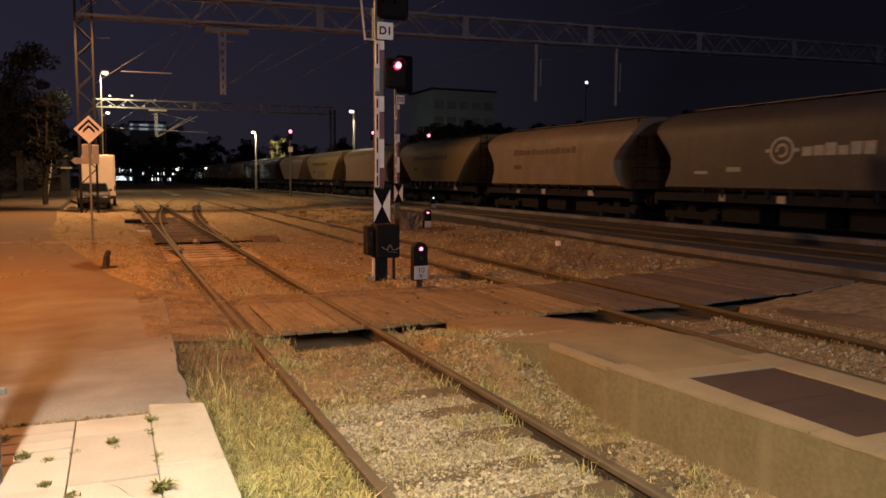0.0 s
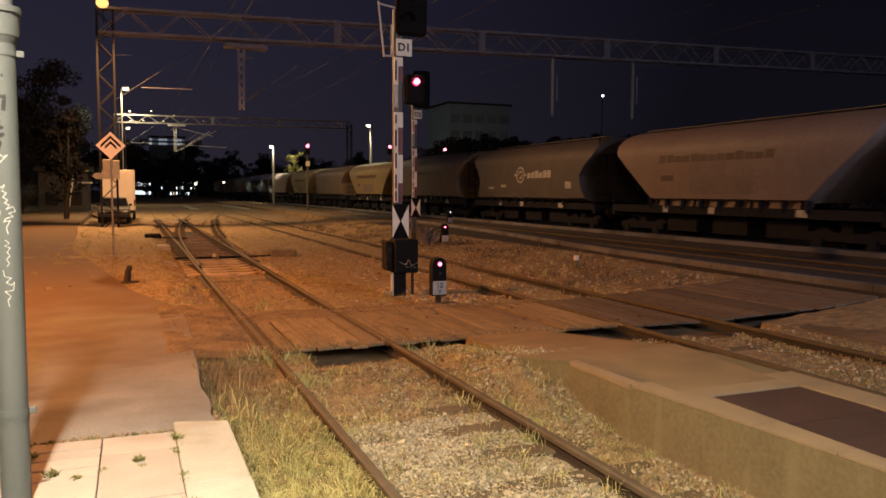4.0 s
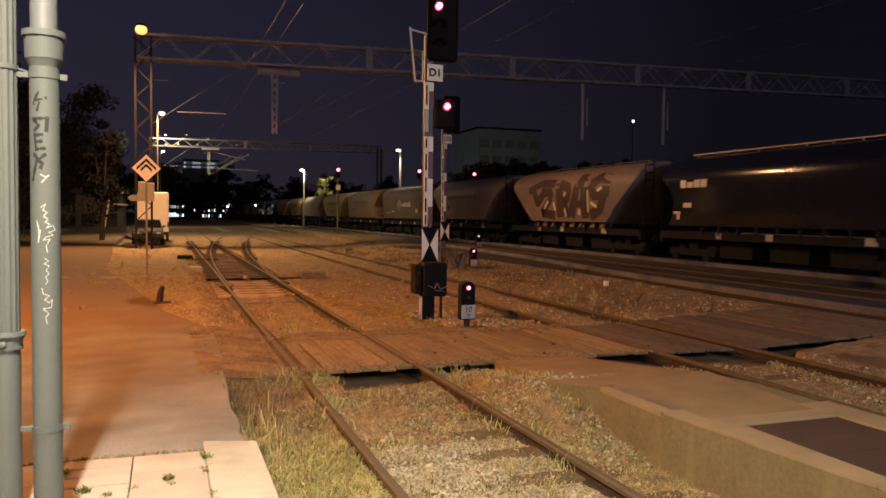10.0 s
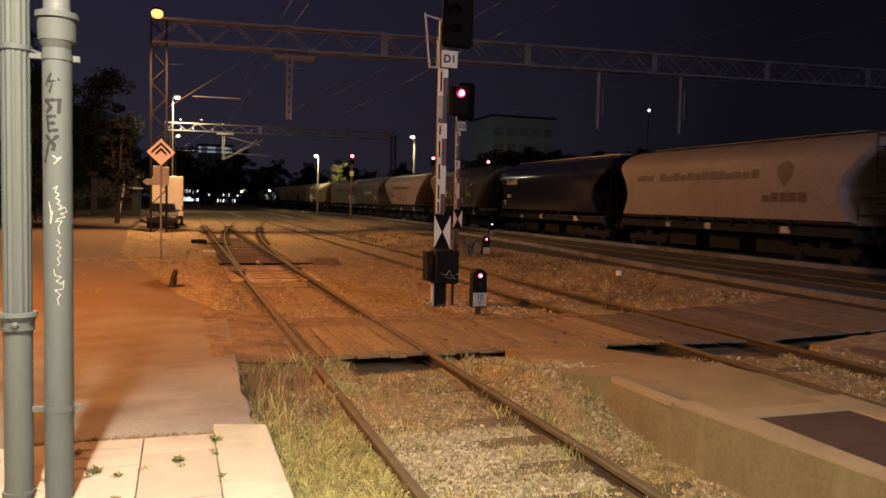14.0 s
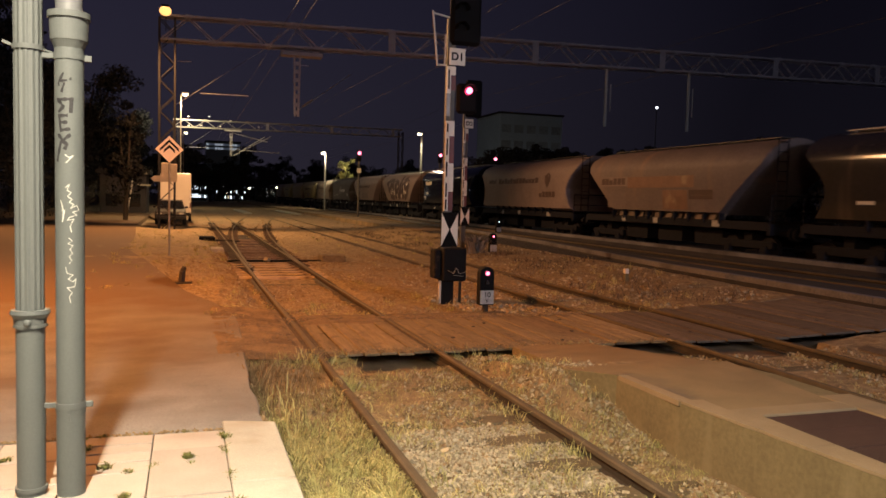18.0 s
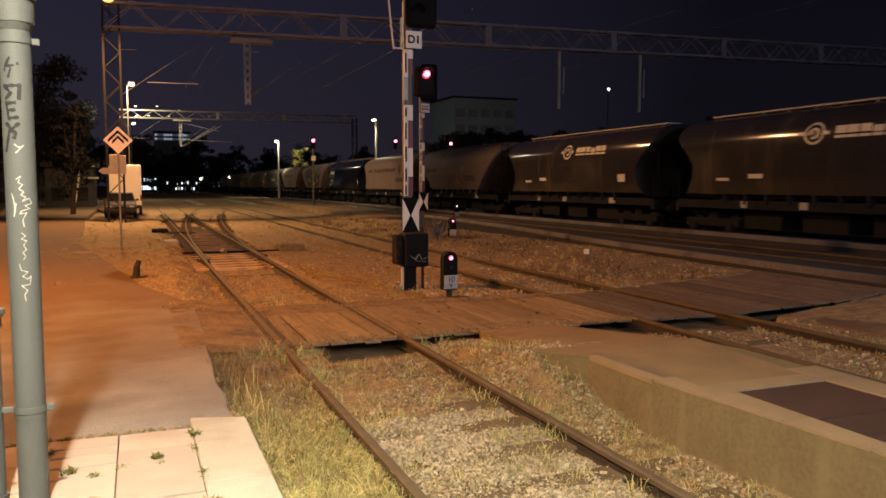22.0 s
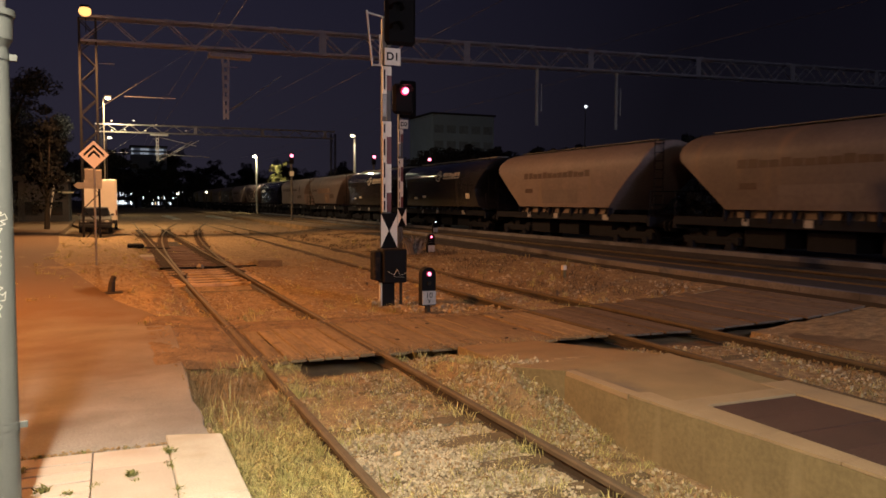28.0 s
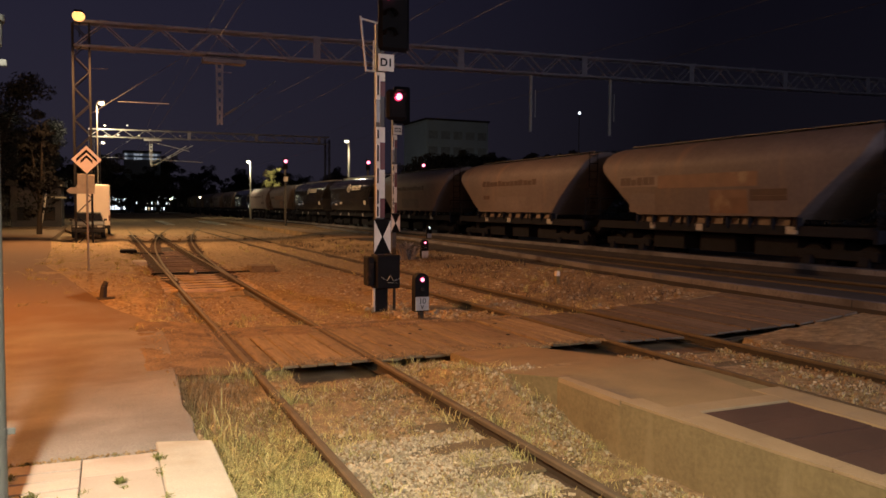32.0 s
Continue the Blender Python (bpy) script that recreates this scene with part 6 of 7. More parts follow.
def make_drifts():
    """Soil trodden over the crossing: shallow drifts whose uneven tops come up through the surface in patches."""
    for x0, x1, y0, y1, low, high in ((-1.25, -0.09, 3.55, 7.6, -0.02, 0.035), (0.1, 1.42, 5.9, 6.9, -0.02, 0.02), (1.6, 3.7, 6.1, 6.9, -0.022, 0.02), (-0.1, 0.12, 3.6, 6.8, -0.05, 0.012), (1.4, 1.575, 3.7, 6.7, -0.06, 0.0)):
        nx, ny = int((x1 - x0) / 0.035) + 2, int((y1 - y0) / 0.035) + 2
        vs, fs = [], []
        for j in range(ny + 1):
            y = y0 + (y1 - y0) * j / ny
            for i in range(nx + 1):
                x = x0 + (x1 - x0) * i / nx
                base = max(0.0, 0.07 * (-0.1 - x)) if x > -1.0 else asphalt_z(y)
                n1 = noise.noise((x * 1.6, y * 1.1, 51)) + 0.7 * noise.noise((x * 6, y * 5, 52)) + 0.6 * noise.noise((x * 17, y * 17, 53))
                rim = min(1.0, i / 4, (nx - i) / 4, j / 4, (ny - j) / 4)
                vs.append((x, y, base - 0.03 + (0.03 + low + (high - low) * (0.5 + 0.5 * n1)) * rim))
        for j in range(ny):
            for i in range(nx):
                a = j * (nx + 1) + i
                fs.append((a, a + 1, a + nx + 2, a + nx + 1))
        # Narrow drifts use darker soil, painting in the shade of the rail gaps.
        tagged(new("soil_drift", raw("soil_drift", vs, fs, M["dark_soil" if x1 - x0 < 0.3 else "soil"])), "thin brown soil trodden over the crossing", "soil", kind="structure")


def make_deck():
    deck = thing("timber_crossing", (0, 0, 0), "worn timber crossing laid level with the rails", "crossing", kind="structure")
    rng = random.Random(8)

    def lay(x0, x1, n, y0, y1, z, slope=0.0, mat="wood", gap=(0.014, 0.03)):
        w = (x1 - x0) / n
        for i in range(n):
            bm = bmesh.new()
            a, b = x0 + i * w, x0 + (i + 1) * w - rng.uniform(*gap)
            ya, yb = y0 + rng.uniform(-0.045, 0.03), y1 + rng.uniform(-0.12, 0.1)
            zz = z + rng.uniform(-0.012, 0.004)
            box(bm, a, b, ya, yb, zz - 0.034, zz, 0.007)
            for v in bm.verts:
                v.co.z += slope * (x1 - v.co.x) + 0.006 * noise.noise((v.co.x * 3, v.co.y * 1.5, i))
                v.co.x += 0.004 * noise.noise((v.co.y * 2.0, i, 4))
            part("plank", bm, M[mat], deck)
            if rng.random() < 0.35:
                bm = bmesh.new()
                yk = rng.uniform(ya + 0.2, yb - 0.3)
                box(bm, a + w * 0.3, a + w * 0.3 + 0.05, yk, yk + 0.05, zz - 0.01 + slope * (x1 - a), zz + 0.012 + slope * (x1 - a), 0.006)
                part("bolt_head", bm, M["rust"], deck)

    lay(-0.99, -0.10, 4, 3.8, 6.7, -0.006, 0.07, "wood_dirt", (0.004, 0.01))
    lay(0.13, 1.41, 6, 3.72, 6.55, -0.008)
    lay(1.56, 2.46, 3, 3.74, 6.5, -0.004)
    lay(2.46, 3.6, 4, 3.70, 6.4, 0.0)
    lay(3.6, 4.98, 5, 3.86, 6.5, -0.022)
    lay(5.19, 6.44, 5, 3.84, 6.6, -0.03, mat="wood_dark")
    lay(6.66, 8.6, 6, 3.72, 6.7, 0.055, -0.033, "wood_dark")
    lay(8.6, 9.88, 4, 3.6, 6.75, 0.2, -0.105, "wood_dark")
    for x0, x1 in ((0.1, 1.4), (1.6, 5.05), (5.3, 6.55), (6.8, 9.9)):
        for y in (4.6, 5.9):
            bm = bmesh.new()
            box(bm, x0, x1, y - 0.09, y + 0.09, -0.4, -0.1)
            part("bearer", bm, M["sleeper"], deck)
    bm = bmesh.new()
    poly_prism(bm, [(7.45, -16), (9.88, -16), (9.88, 3.66), (8.9, 3.64), (8.1, 3.55), (7.4, 2.9)], -0.3, lambda x, y: -0.05 if x < 8.5 else (0.04 if x < 9 else 0.16))
    solid("side_path", bm, M["soil"], "low trodden soil path beside the second track", "path", kind="structure")


# ---- smaller things along the tracks ----
def make_small_things():
    s = thing("diamond_sign", (-2.0, 18.3, -0.02), "white diamond sign with two black chevrons on a thin pole", "sign")
    bm = bmesh.new()
    tube(bm, (0, 0, 0), (0, 0, 3.1), 0.03, n=10)
    part("pole", bm, M["galv"], s, "thin grey pole")
    bm = bmesh.new()
    r = 0.385
    lo = [bm.verts.new(p) for p in ((0, -0.05, 3.15 - r), (r, -0.05, 3.15), (0, -0.05, 3.15 + r), (-r, -0.05, 3.15))]
    hi = [bm.verts.new((v.co.x, -0.035, v.co.z)) for v in lo]
    bm.faces.new(lo)
    bm.faces.new(hi[::-1])
    for i in range(4):
        bm.faces.new((lo[(i + 1) % 4], lo[i], hi[i], hi[(i + 1) % 4]))
    part("sign_board", bm, M["sign_white"], s, "white diamond board")
    for zt, half in ((3.43, 0.26), (3.28, 0.15)):
        bm = bmesh.new()
        for sx in (-1, 1):
            q = [(0, -0.054, zt), (sx * half, -0.054, zt - half), (sx * (half - 0.0), -0.054, zt - half - 0.085), (0, -0.054, zt - 0.085)]
            bm.faces.new([bm.verts.new(p) for p in (q if sx < 0 else q[::-1])])
        part("chevron", bm, M["black"], s, "black chevron")

    s = thing("mast_cabinet", (-2.4, 35.93, 0), "grey steel cabinets fixed to the gantry mast", "cabinet")
    bm = bmesh.new()
    box(bm, -0.36, 0.06, -0.25, -0.02, 2.42, 3.38, 0.02)
    part("body", bm, M["lamplit_plate"], s)
    bm = bmesh.new()
    box(bm, 0.08, 0.4, -0.22, -0.02, 2.6, 3.34, 0.02)
    part("body", bm, M["lamplit_plate"], s)
    bm = bmesh.new()
    poly = [(-0.85, 2.57), (-0.68, 2.42), (0.4, 2.42), (0.4, 2.72), (-0.68, 2.72)]
    lo = [bm.verts.new((x, -0.3, z)) for x, z in poly]
    hi = [bm.verts.new((x, -0.27, z)) for x, z in poly]
    bm.faces.new(lo)
    bm.faces.new(hi[::-1])
    for i in range(5):
        bm.faces.new((lo[(i + 1) % 5], lo[i], hi[i], hi[(i + 1) % 5]))
    part("arrow_plate", bm, M["lamplit_plate"], s, "pointed direction plate")

    s = thing("mast_lamp", (-2.56, 35.0, 10.23), "sodium floodlight on an arm at the top of the gantry mast", "lamp")
    bm = bmesh.new()
    tube(bm, (0.0, 0.98, -0.3), (0.0, 0.96, 0.72), 0.02, n=8)
    bar(bm, (0.0, 0.98, 0.7), (0.0, 0.15, 0.7), 0.035)
    part("bracket", bm, M["black"], s, "steel lamp bracket")
    bm = bmesh.new()
    box(bm, -0.2, 0.2, -0.2, 0.22, 0.64, 0.74, 0.04)
    part("housing", bm, M["black"], s)
    bm = bmesh.new()
    ball(bm, (0.0, 0.0, 0.47), 0.26, 14, (1.1, 1.0, 0.9))
    part("bulb", bm, M["sodium_bulb"], s, "glowing orange lamp glass").visible_shadow = False

    s = thing("rail_stump", (-1.62, 11.3, 0.03), "rusty bent steel stump in the asphalt", "stump")
    bm = bmesh.new()
    tube(bm, (0, 0, -0.05), (0.03, 0, 0.24), 0.075, 0.06, n=8)
    tube(bm, (0.03, 0, 0.24), (0.07, 0.02, 0.33), 0.06, 0.05, n=8)
    part("shaft", bm, M["rust"], s)
    bm = bmesh.new()
    box(bm, -0.16, 0.22, -0.12, 0.12, -0.03, 0.02, 0.01)
    part("base_plate", bm, M["rust"], s)

    s = thing("marker_post", (8.45, 10.6, -0.1), "short concrete marker post with a white top", "post")
    bm = bmesh.new()
    box(bm, -0.05, 0.05, -0.05, 0.05, 0, 0.34, 0.01)
    part("shaft", bm, M["concrete"], s)
    bm = bmesh.new()
    box(bm, -0.052, 0.052, -0.052, 0.052, 0.34, 0.46, 0.012)
    part("top", bm, M["white"], s, "white painted top")

    for x0, x1, y0, y1, h, m in ((2.35, 3.05, 17.6, 18.4, 0.12, "wood"), (-0.78, -0.36, 20.6, 21.6, 0.1, "slab")):
        bm = bmesh.new()
        box(bm, x0, x1, y0, y1, -0.15, h, 0.02)
        solid("cable_box", bm, M[m], "low cable trough cover beside the rail", "box", "cable boxes")
    for x0, x1, y0, y1, h in ((3.7, 4.5, 72, 90, 0.12), (8.4, 9.3, 72, 88, 0.14)):
        bm = bmesh.new()
        box(bm, x0, x1, y0, y1, -0.1, h, 0.04)
        solid("concrete_slab", bm, M["slab"], "pale concrete slab lying between far tracks", "slab", "far concrete slabs")
    bm = bmesh.new()
    box(bm, -1.3, 2.36, 17.86, 17.98, -0.12, -0.035, 0.01)
    solid("point_rod", bm, M["dark_box"], "dark steel rod across the turnout to the cable box", "rod")
    s = thing("switch_machine", (-0.75, 27.0, -0.08), "low point machine beside the turnout", "point machine")
    bm = bmesh.new()
    box(bm, -0.3, 0.3, -0.45, 0.45, 0, 0.25, 0.04)
    part("body", bm, M["dark_box"], s)
    bm = bmesh.new()
    tube(bm, (0.3, 0, 0.1), (1.3, 0, 0.05), 0.025, n=8)
    part("rod", bm, M["rust"], s)

    # parked van, front towards the platform
    s = thing("parked_van", (-2.25, 53.0, 0.0), "tall pale van parked beside the gantry mast", "van", rz=180)
    bm = bmesh.new()
    pts = [(0.9, 0.55), (0.9, 3.0), (1.2, 3.18), (5.4, 3.18), (5.5, 0.55)]
    lo = [bm.verts.new((-0.98, y, z)) for y, z in pts]
    hi = [bm.verts.new((0.98, y, z)) for y, z in pts]
    bm.faces.new(lo)
    bm.faces.new(hi[::-1])
    for i in range(5):
        bm.faces.new((lo[(i + 1) % 5], lo[i], hi[i], hi[(i + 1) % 5]))
    bmesh.ops.recalc_face_normals(bm, faces=bm.faces)
    bmesh.ops.bevel(bm, geom=list(bm.edges), offset=0.09, segments=2, affect="EDGES", profile=0.5)
    part("body", bm, M["van"], s, "tall pale box body")
    for sx in (-1, 1):
        bm = bmesh.new()
        box(bm, sx * 0.02, sx * 0.86, 5.49, 5.515, 0.75, 3.0, 0.01)
        part("rear_door", bm, M["van"], s, "pale rear door")
        bm = bmesh.new()
        box(bm, sx * 0.88, sx * 0.96, 5.48, 5.52, 0.9, 1.25, 0.01)
        part("tail_light", bm, M["red"], s, "unlit red tail light")
    bm = bmesh.new()
    box(bm, -0.95, 0.95, 5.45, 5.6, 0.42, 0.62, 0.03)
    part("rear_bumper", bm, M["rubber"], s, "dark rear bumper")
    bm = bmesh.new()
    pts = [(-0.2, 0.4), (-0.25, 0.95), (0.15, 1.15), (0.85, 1.9), (1.0, 1.95), (1.0, 0.4)]
    lo = [bm.verts.new((-0.95, y, z)) for y, z in pts]
    hi = [bm.verts.new((0.95, y, z)) for y, z in pts]
    bm.faces.new(lo)
    bm.faces.new(hi[::-1])
    for i in range(6):
        bm.faces.new((lo[(i + 1) % 6], lo[i], hi[i], hi[(i + 1) % 6]))
    bmesh.ops.recalc_face_normals(bm, faces=bm.faces)
    bmesh.ops.bevel(bm, geom=list(bm.edges), offset=0.05, segments=2, affect="EDGES", profile=0.5)
    part("cab", bm, M["van"], s, "cab and bonnet")
    bm = bmesh.new()
    vs = [bm.verts.new(p) for p in ((-0.8, 0.19, 1.22), (0.8, 0.19, 1.22), (0.74, 0.80, 1.87), (-0.74, 0.80, 1.87))]
    bm.faces.new(vs)
    for v in bm.verts:
        v.co.y -= 0.02
    part("windscreen", bm, M["glass"], s, "dark windscreen")
    bm = bmesh.new()
    box(bm, -0.97, 0.97, -0.33, -0.2, 0.38, 0.6, 0.03)
    part("bumper", bm, M["galv"], s, "pale bumper")
    for sx in (-0.68, 0.68):
        bm = bmesh.new()
        ball(bm, (sx, -0.24, 0.82), 0.12, 10, (1.3, 0.4, 1))
        part("headlight", bm, M["white"], s, "pale headlight")
        for y in (0.75, 4.2):
            bm = bmesh.new()
            tube(bm, (sx * 1.2, y, 0.34), (sx * 1.44, y, 0.34), 0.34, n=16)
            part("wheel", bm, M["rubber"], s)


def make_car(x, y):
    c = thing("parked_car", (x, y, 0.0), "dark brown hatchback car parked before the van", "car")

    def shell(pts, wide, mat, name, label="", taper=0.0):
        bm = bmesh.new()
        n = len(pts)
        zs = [z for _, z in pts]
        top, low = max(zs), min(zs)
        rows = []
        for sx in (-1, 1):
            rows.append([bm.verts.new((sx * (wide - taper * (z - low) / (top - low)), py, z)) for py, z in pts])
        bm.faces.new(rows[0])
        bm.faces.new(rows[1][::-1])
        for i in range(n):
            j = (i + 1) % n
            bm.faces.new((rows[0][j], rows[0][i], rows[1][i], rows[1][j]))
        bmesh.ops.recalc_face_normals(bm, faces=bm.faces)
        bmesh.ops.bevel(bm, geom=list(bm.edges), offset=0.05, segments=2, affect="EDGES", profile=0.5)
        return part(name, bm, M[mat], c, label)

    shell([(-0.1, 0.3), (-0.15, 0.62), (0.0, 0.78), (0.95, 0.95), (3.9, 0.98), (4.0, 0.6), (3.95, 0.3)], 0.86, "car_paint", "body")
    shell([(0.85, 0.93), (1.6, 1.42), (3.2, 1.46), (3.8, 0.97)], 0.8, "car_paint", "cabin", "", 0.16)
    bm = bmesh.new()
    bm.faces.new([bm.verts.new(p) for p in ((-0.72, 0.86, 0.99), (0.72, 0.86, 0.99), (0.62, 1.5, 1.39), (-0.62, 1.5, 1.39))])
    part("windscreen", bm, M["glass"], c, "dark windscreen")
    bm = bmesh.new()
    box(bm, -0.84, 0.84, -0.22, -0.08, 0.32, 0.52, 0.03)
    part("bumper", bm, M["rubber"], c, "dark bumper")
    bm = bmesh.new()
    box(bm, -0.3, 0.3, -0.175, -0.13, 0.56, 0.66, 0.01)
    part("grille", bm, M["black"], c)
    for sx in (-0.6, 0.6):
        bm = bmesh.new()
        ball(bm, (sx, -0.1, 0.64), 0.12, 10, (1.4, 0.5, 0.7))
        part("headlight", bm, M["galv"], c, "unlit pale headlight")
        bm = bmesh.new()
        box(bm, sx * 1.5 - 0.08, sx * 1.5 + 0.08, 0.98, 1.06, 0.98, 1.1, 0.02)
        part("mirror", bm, M["car_paint"], c)
        for wy in (0.7, 3.2):
            bm = bmesh.new()
            tube(bm, (sx * 1.12, wy, 0.31), (sx * 1.44, wy, 0.31), 0.31, n=16)
            part("wheel", bm, M["rubber"], c)


def make_tree(name, x, y, h, spread, seed, label, mat="leaf", n=1100, z=-0.2, leaf=1.0):
    t = thing(name, (x, y, z), label, "tree" if name == "tree" else "bush", "trees" if name == "tree" else "bushes")
    rng = random.Random(seed)
    bm = bmesh.new()
    tube(bm, (0, 0, 0), (0.1, 0.05, h * 0.4), h * 0.025, h * 0.018, n=8)
    tips = []
    for i in range(11):
        a = i * 2.4 + rng.uniform(-0.3, 0.3)
        r = spread * rng.uniform(0.3, 0.75)
        tip = Vector((r * math.cos(a), r * math.sin(a), h * rng.uniform(0.45, 0.9)))
        tube(bm, (0.1, 0.05, h * rng.uniform(0.2, 0.42)), tip, h * 0.011, h * 0.003, n=5)
        tips.append(tip)
    part("trunk", bm, M["bark"], t)
    # leaves sit on the skins of many small clumps
    clumps = [(tp + Vector((rng.gauss(0, spread * 0.16), rng.gauss(0, spread * 0.16), rng.gauss(0, h * 0.05))), rng.uniform(0.1, 0.2)) for tp in tips for k in range(5)]
    clumps += [(Vector((rng.uniform(-0.6, 0.6) * spread, rng.uniform(-0.6, 0.6) * spread, h * rng.uniform(0.15, 0.75))), rng.uniform(0.14, 0.26)) for k in range(26)]
    rg = np.random.default_rng(seed)
    c = np.array([tuple(p) for p, _ in clumps])
    size = np.array([q for _, q in clumps]) * (spread * 0.6 + h * 0.25)
    pick = rg.integers(0, len(clumps), n)
    d = rg.normal(size=(n, 3))
    d /= np.linalg.norm(d, axis=1, keepdims=True)
    p = c[pick] + d * (size[pick] * rg.uniform(0.35, 1.0, n) ** 0.5)[:, None] * np.array([1.0, 1.0, 0.72])
    p[:, 2] = np.maximum(p[:, 2], 0.05 * h)
    u = rg.normal(size=(n, 3))
    u /= np.linalg.norm(u, axis=1, keepdims=True)
    w = np.cross(u, d)
    w /= np.linalg.norm(w, axis=1, keepdims=True) + 1e-6
    s = (h * rg.uniform(0.012, 0.026, n) * leaf)[:, None]
    vs = np.stack([p - u * s, p + w * s * 0.55, p + u * s, p - w * s * 0.55], 1).reshape(-1, 3)
    fs = np.arange(4 * n).reshape(-1, 4)
    ob = new("crown", raw("crown", vs.tolist(), fs.tolist(), M[mat]))
    ob.parent = t
    return t


def make_background():
    # trees and bushes of the dark left side
    base = make_tree("tree", -14.5, 62, 13.0, 5.2, 1, "dark leafy tree beside the yard", n=14000, leaf=0.5)
    for i, (x, y, s) in enumerate(((-17, 50, 1.2), (-12, 80, 1.2), (-18.5, 70, 1.4), (-10.5, 99, 1.05), (-16, 92, 1.2), (-12, 125, 1.1), (-20, 41, 1.05), (-24, 54, 1.3), (-18, 118, 1.3))):
        ob = copy_thing(base, pose(x, y, -0.2, 0, 0, i * 67))
        ob.scale = (s, s, s)
    for i, (x, y, h) in enumerate(((-7.4, 30, 2.2), (-7.9, 35, 2.6), (-6.9, 41, 2.4), (-6.6, 47, 2.0), (-8.6, 26, 2.0))):
        make_tree("bush", x * 1.4 + 0.6, y * 1.4 + 2.1, h * 1.35, h * 1.0, 40 + i, "dark bush at the edge of the asphalt", n=2600, leaf=0.7)
    make_tree("tree", -5.3, 48, 7.4, 1.3, 71, "narrow dark grey tree beside the gantry mast", mat="grey_leaf", n=1500)
    # trees behind the train
    dark = make_tree("tree", 34, 40, 7.0, 4.6, 7, "dark tree behind the goods train", n=9000, leaf=1.0)
    for i, (x, y, s) in enumerate(((36, 20, 0.95), (35, 29, 0.85), (37, 52, 0.95), (36, 64, 0.85), (37, 78, 0.9), (40, 92, 1.35), (45, 97, 1.6), (50, 100, 1.62), (55, 104, 1.6), (61, 100, 1.7), (66, 93, 1.7), (38, 112, 1.0), (30, 130, 0.85), (27, 150, 0.85), (24, 175, 0.95), (37, 10, 0.95), (46, 68, 1.15), (47, 30, 1.25), (44, 45, 1.2), (60, 108, 1.0), (33, 100, 0.8), (31, 6, 0.62), (30.5, 13, 0.55), (31, 19, 0.6), (30.6, 25, 0.55), (31, 31, 0.6), (30.5, 37, 0.55), (31, 44, 0.62), (30.6, 51, 0.58))):
        ob = copy_thing(dark, pose(x, y, -0.2, 0, 0, i * 51))
        ob.scale = (s, s, s)
    make_tree("tree", 19.9, 103.5, 7.6, 1.5, 9, "yellow-green tree lit by a yard lamp", mat="green", n=1600)
    far = make_tree("tree", -3, 150, 12, 6, 12, "dark tree far down the line", n=6000)
    for i, (x, y, s) in enumerate(((-16, 140, 1.2), (6, 190, 1.0), (20, 210, 1.1), (-10, 180, 1.3), (35, 230, 1.2), (-24, 110, 1.1), (50, 240, 1.4), (-4, 182, 0.85), (3.5, 186, 0.8), (10, 183, 0.9), (16, 188, 0.85), (-30, 262, 1.7), (-14, 258, 1.6), (0, 265, 1.55), (13, 260, 1.6), (27, 262, 1.7), (42, 255, 1.6), (57, 262, 1.75), (72, 258, 1.7), (88, 262, 1.6), (105, 250, 1.7))):
        s *= 1.0 if x < 14 else 0.8
        ob = copy_thing(far, pose(x, y, -0.2, 0, 0, i * 77))
        ob.scale = (s, s, s)

    def block(name, x0, x1, y0, y1, h, mat, label, rows, cols, z0, dz, win, wmat):
        b = thing(name, (0, 0, 0), label, "building", "far buildings")
        bm = bmesh.new()
        box(bm, x0, x1, y0, y1, -0.3, h)
        part("wall", bm, M[mat], b)
        bm = bmesh.new()
        box(bm, x0 - 0.3, x1 + 0.3, y0 - 0.3, y1 + 0.3, h, h + 0.35)
        part("roof", bm, M["brick_dark"], b)
        step = (x1 - x0) / cols
        for r in range(rows):
            for c in range(cols):
                bm = bmesh.new()
                xa = x0 + c * step + step * (1 - win) / 2
                box(bm, xa, xa + step * win, y0 - 0.06, y0 + 0.02, z0 + r * dz, z0 + r * dz + dz * 0.5)
                part("window", bm, M[wmat[(r * 5 + c * 3) % len(wmat)]], b)
        return b

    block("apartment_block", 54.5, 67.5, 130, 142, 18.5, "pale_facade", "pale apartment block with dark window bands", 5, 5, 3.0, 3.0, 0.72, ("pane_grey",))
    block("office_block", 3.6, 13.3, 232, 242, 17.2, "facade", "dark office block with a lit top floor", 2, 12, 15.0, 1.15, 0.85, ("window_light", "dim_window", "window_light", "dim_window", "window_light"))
    block("shop_row", -0.8, 3.2, 205, 212, 5.2, "brick_dark", "low shop front with bright windows", 2, 6, 0.8, 2.0, 0.7, ("bright_window", "bright_window", "dim_window", "bright_window", "bright_window"))
    block("shop_row", 5.4, 15.5, 205, 212, 6.0, "brick_dark", "low building with warm lit windows", 3, 14, 0.7, 1.5, 0.4, ("glass", "warm_window", "bright_window", "glass", "bright_window", "bright_window", "glass", "dim_window", "glass", "bright_window", "glass"))
    s = block("yard_shed", -8.6, -4.9, 66, 71, 3.4, "dim_kerb", "low pale shed behind the bushes", 1, 2, 0.6, 2.2, 0.5, ("glass",))
    for xa, xb, z in ((-5.95, -4.8, 3.42), (-5.6, -4.5, 2.42)):
        bm = bmesh.new()
        box(bm, xa, xb, 65.5, 65.7, z, z + 0.14)
        part("fascia", bm, M["slab"], s, "pale roof fascia")
    bm = bmesh.new()
    tube(bm, (-5.7, 54, -0.2), (-5.2, 54, 3.0), 0.06, n=6)
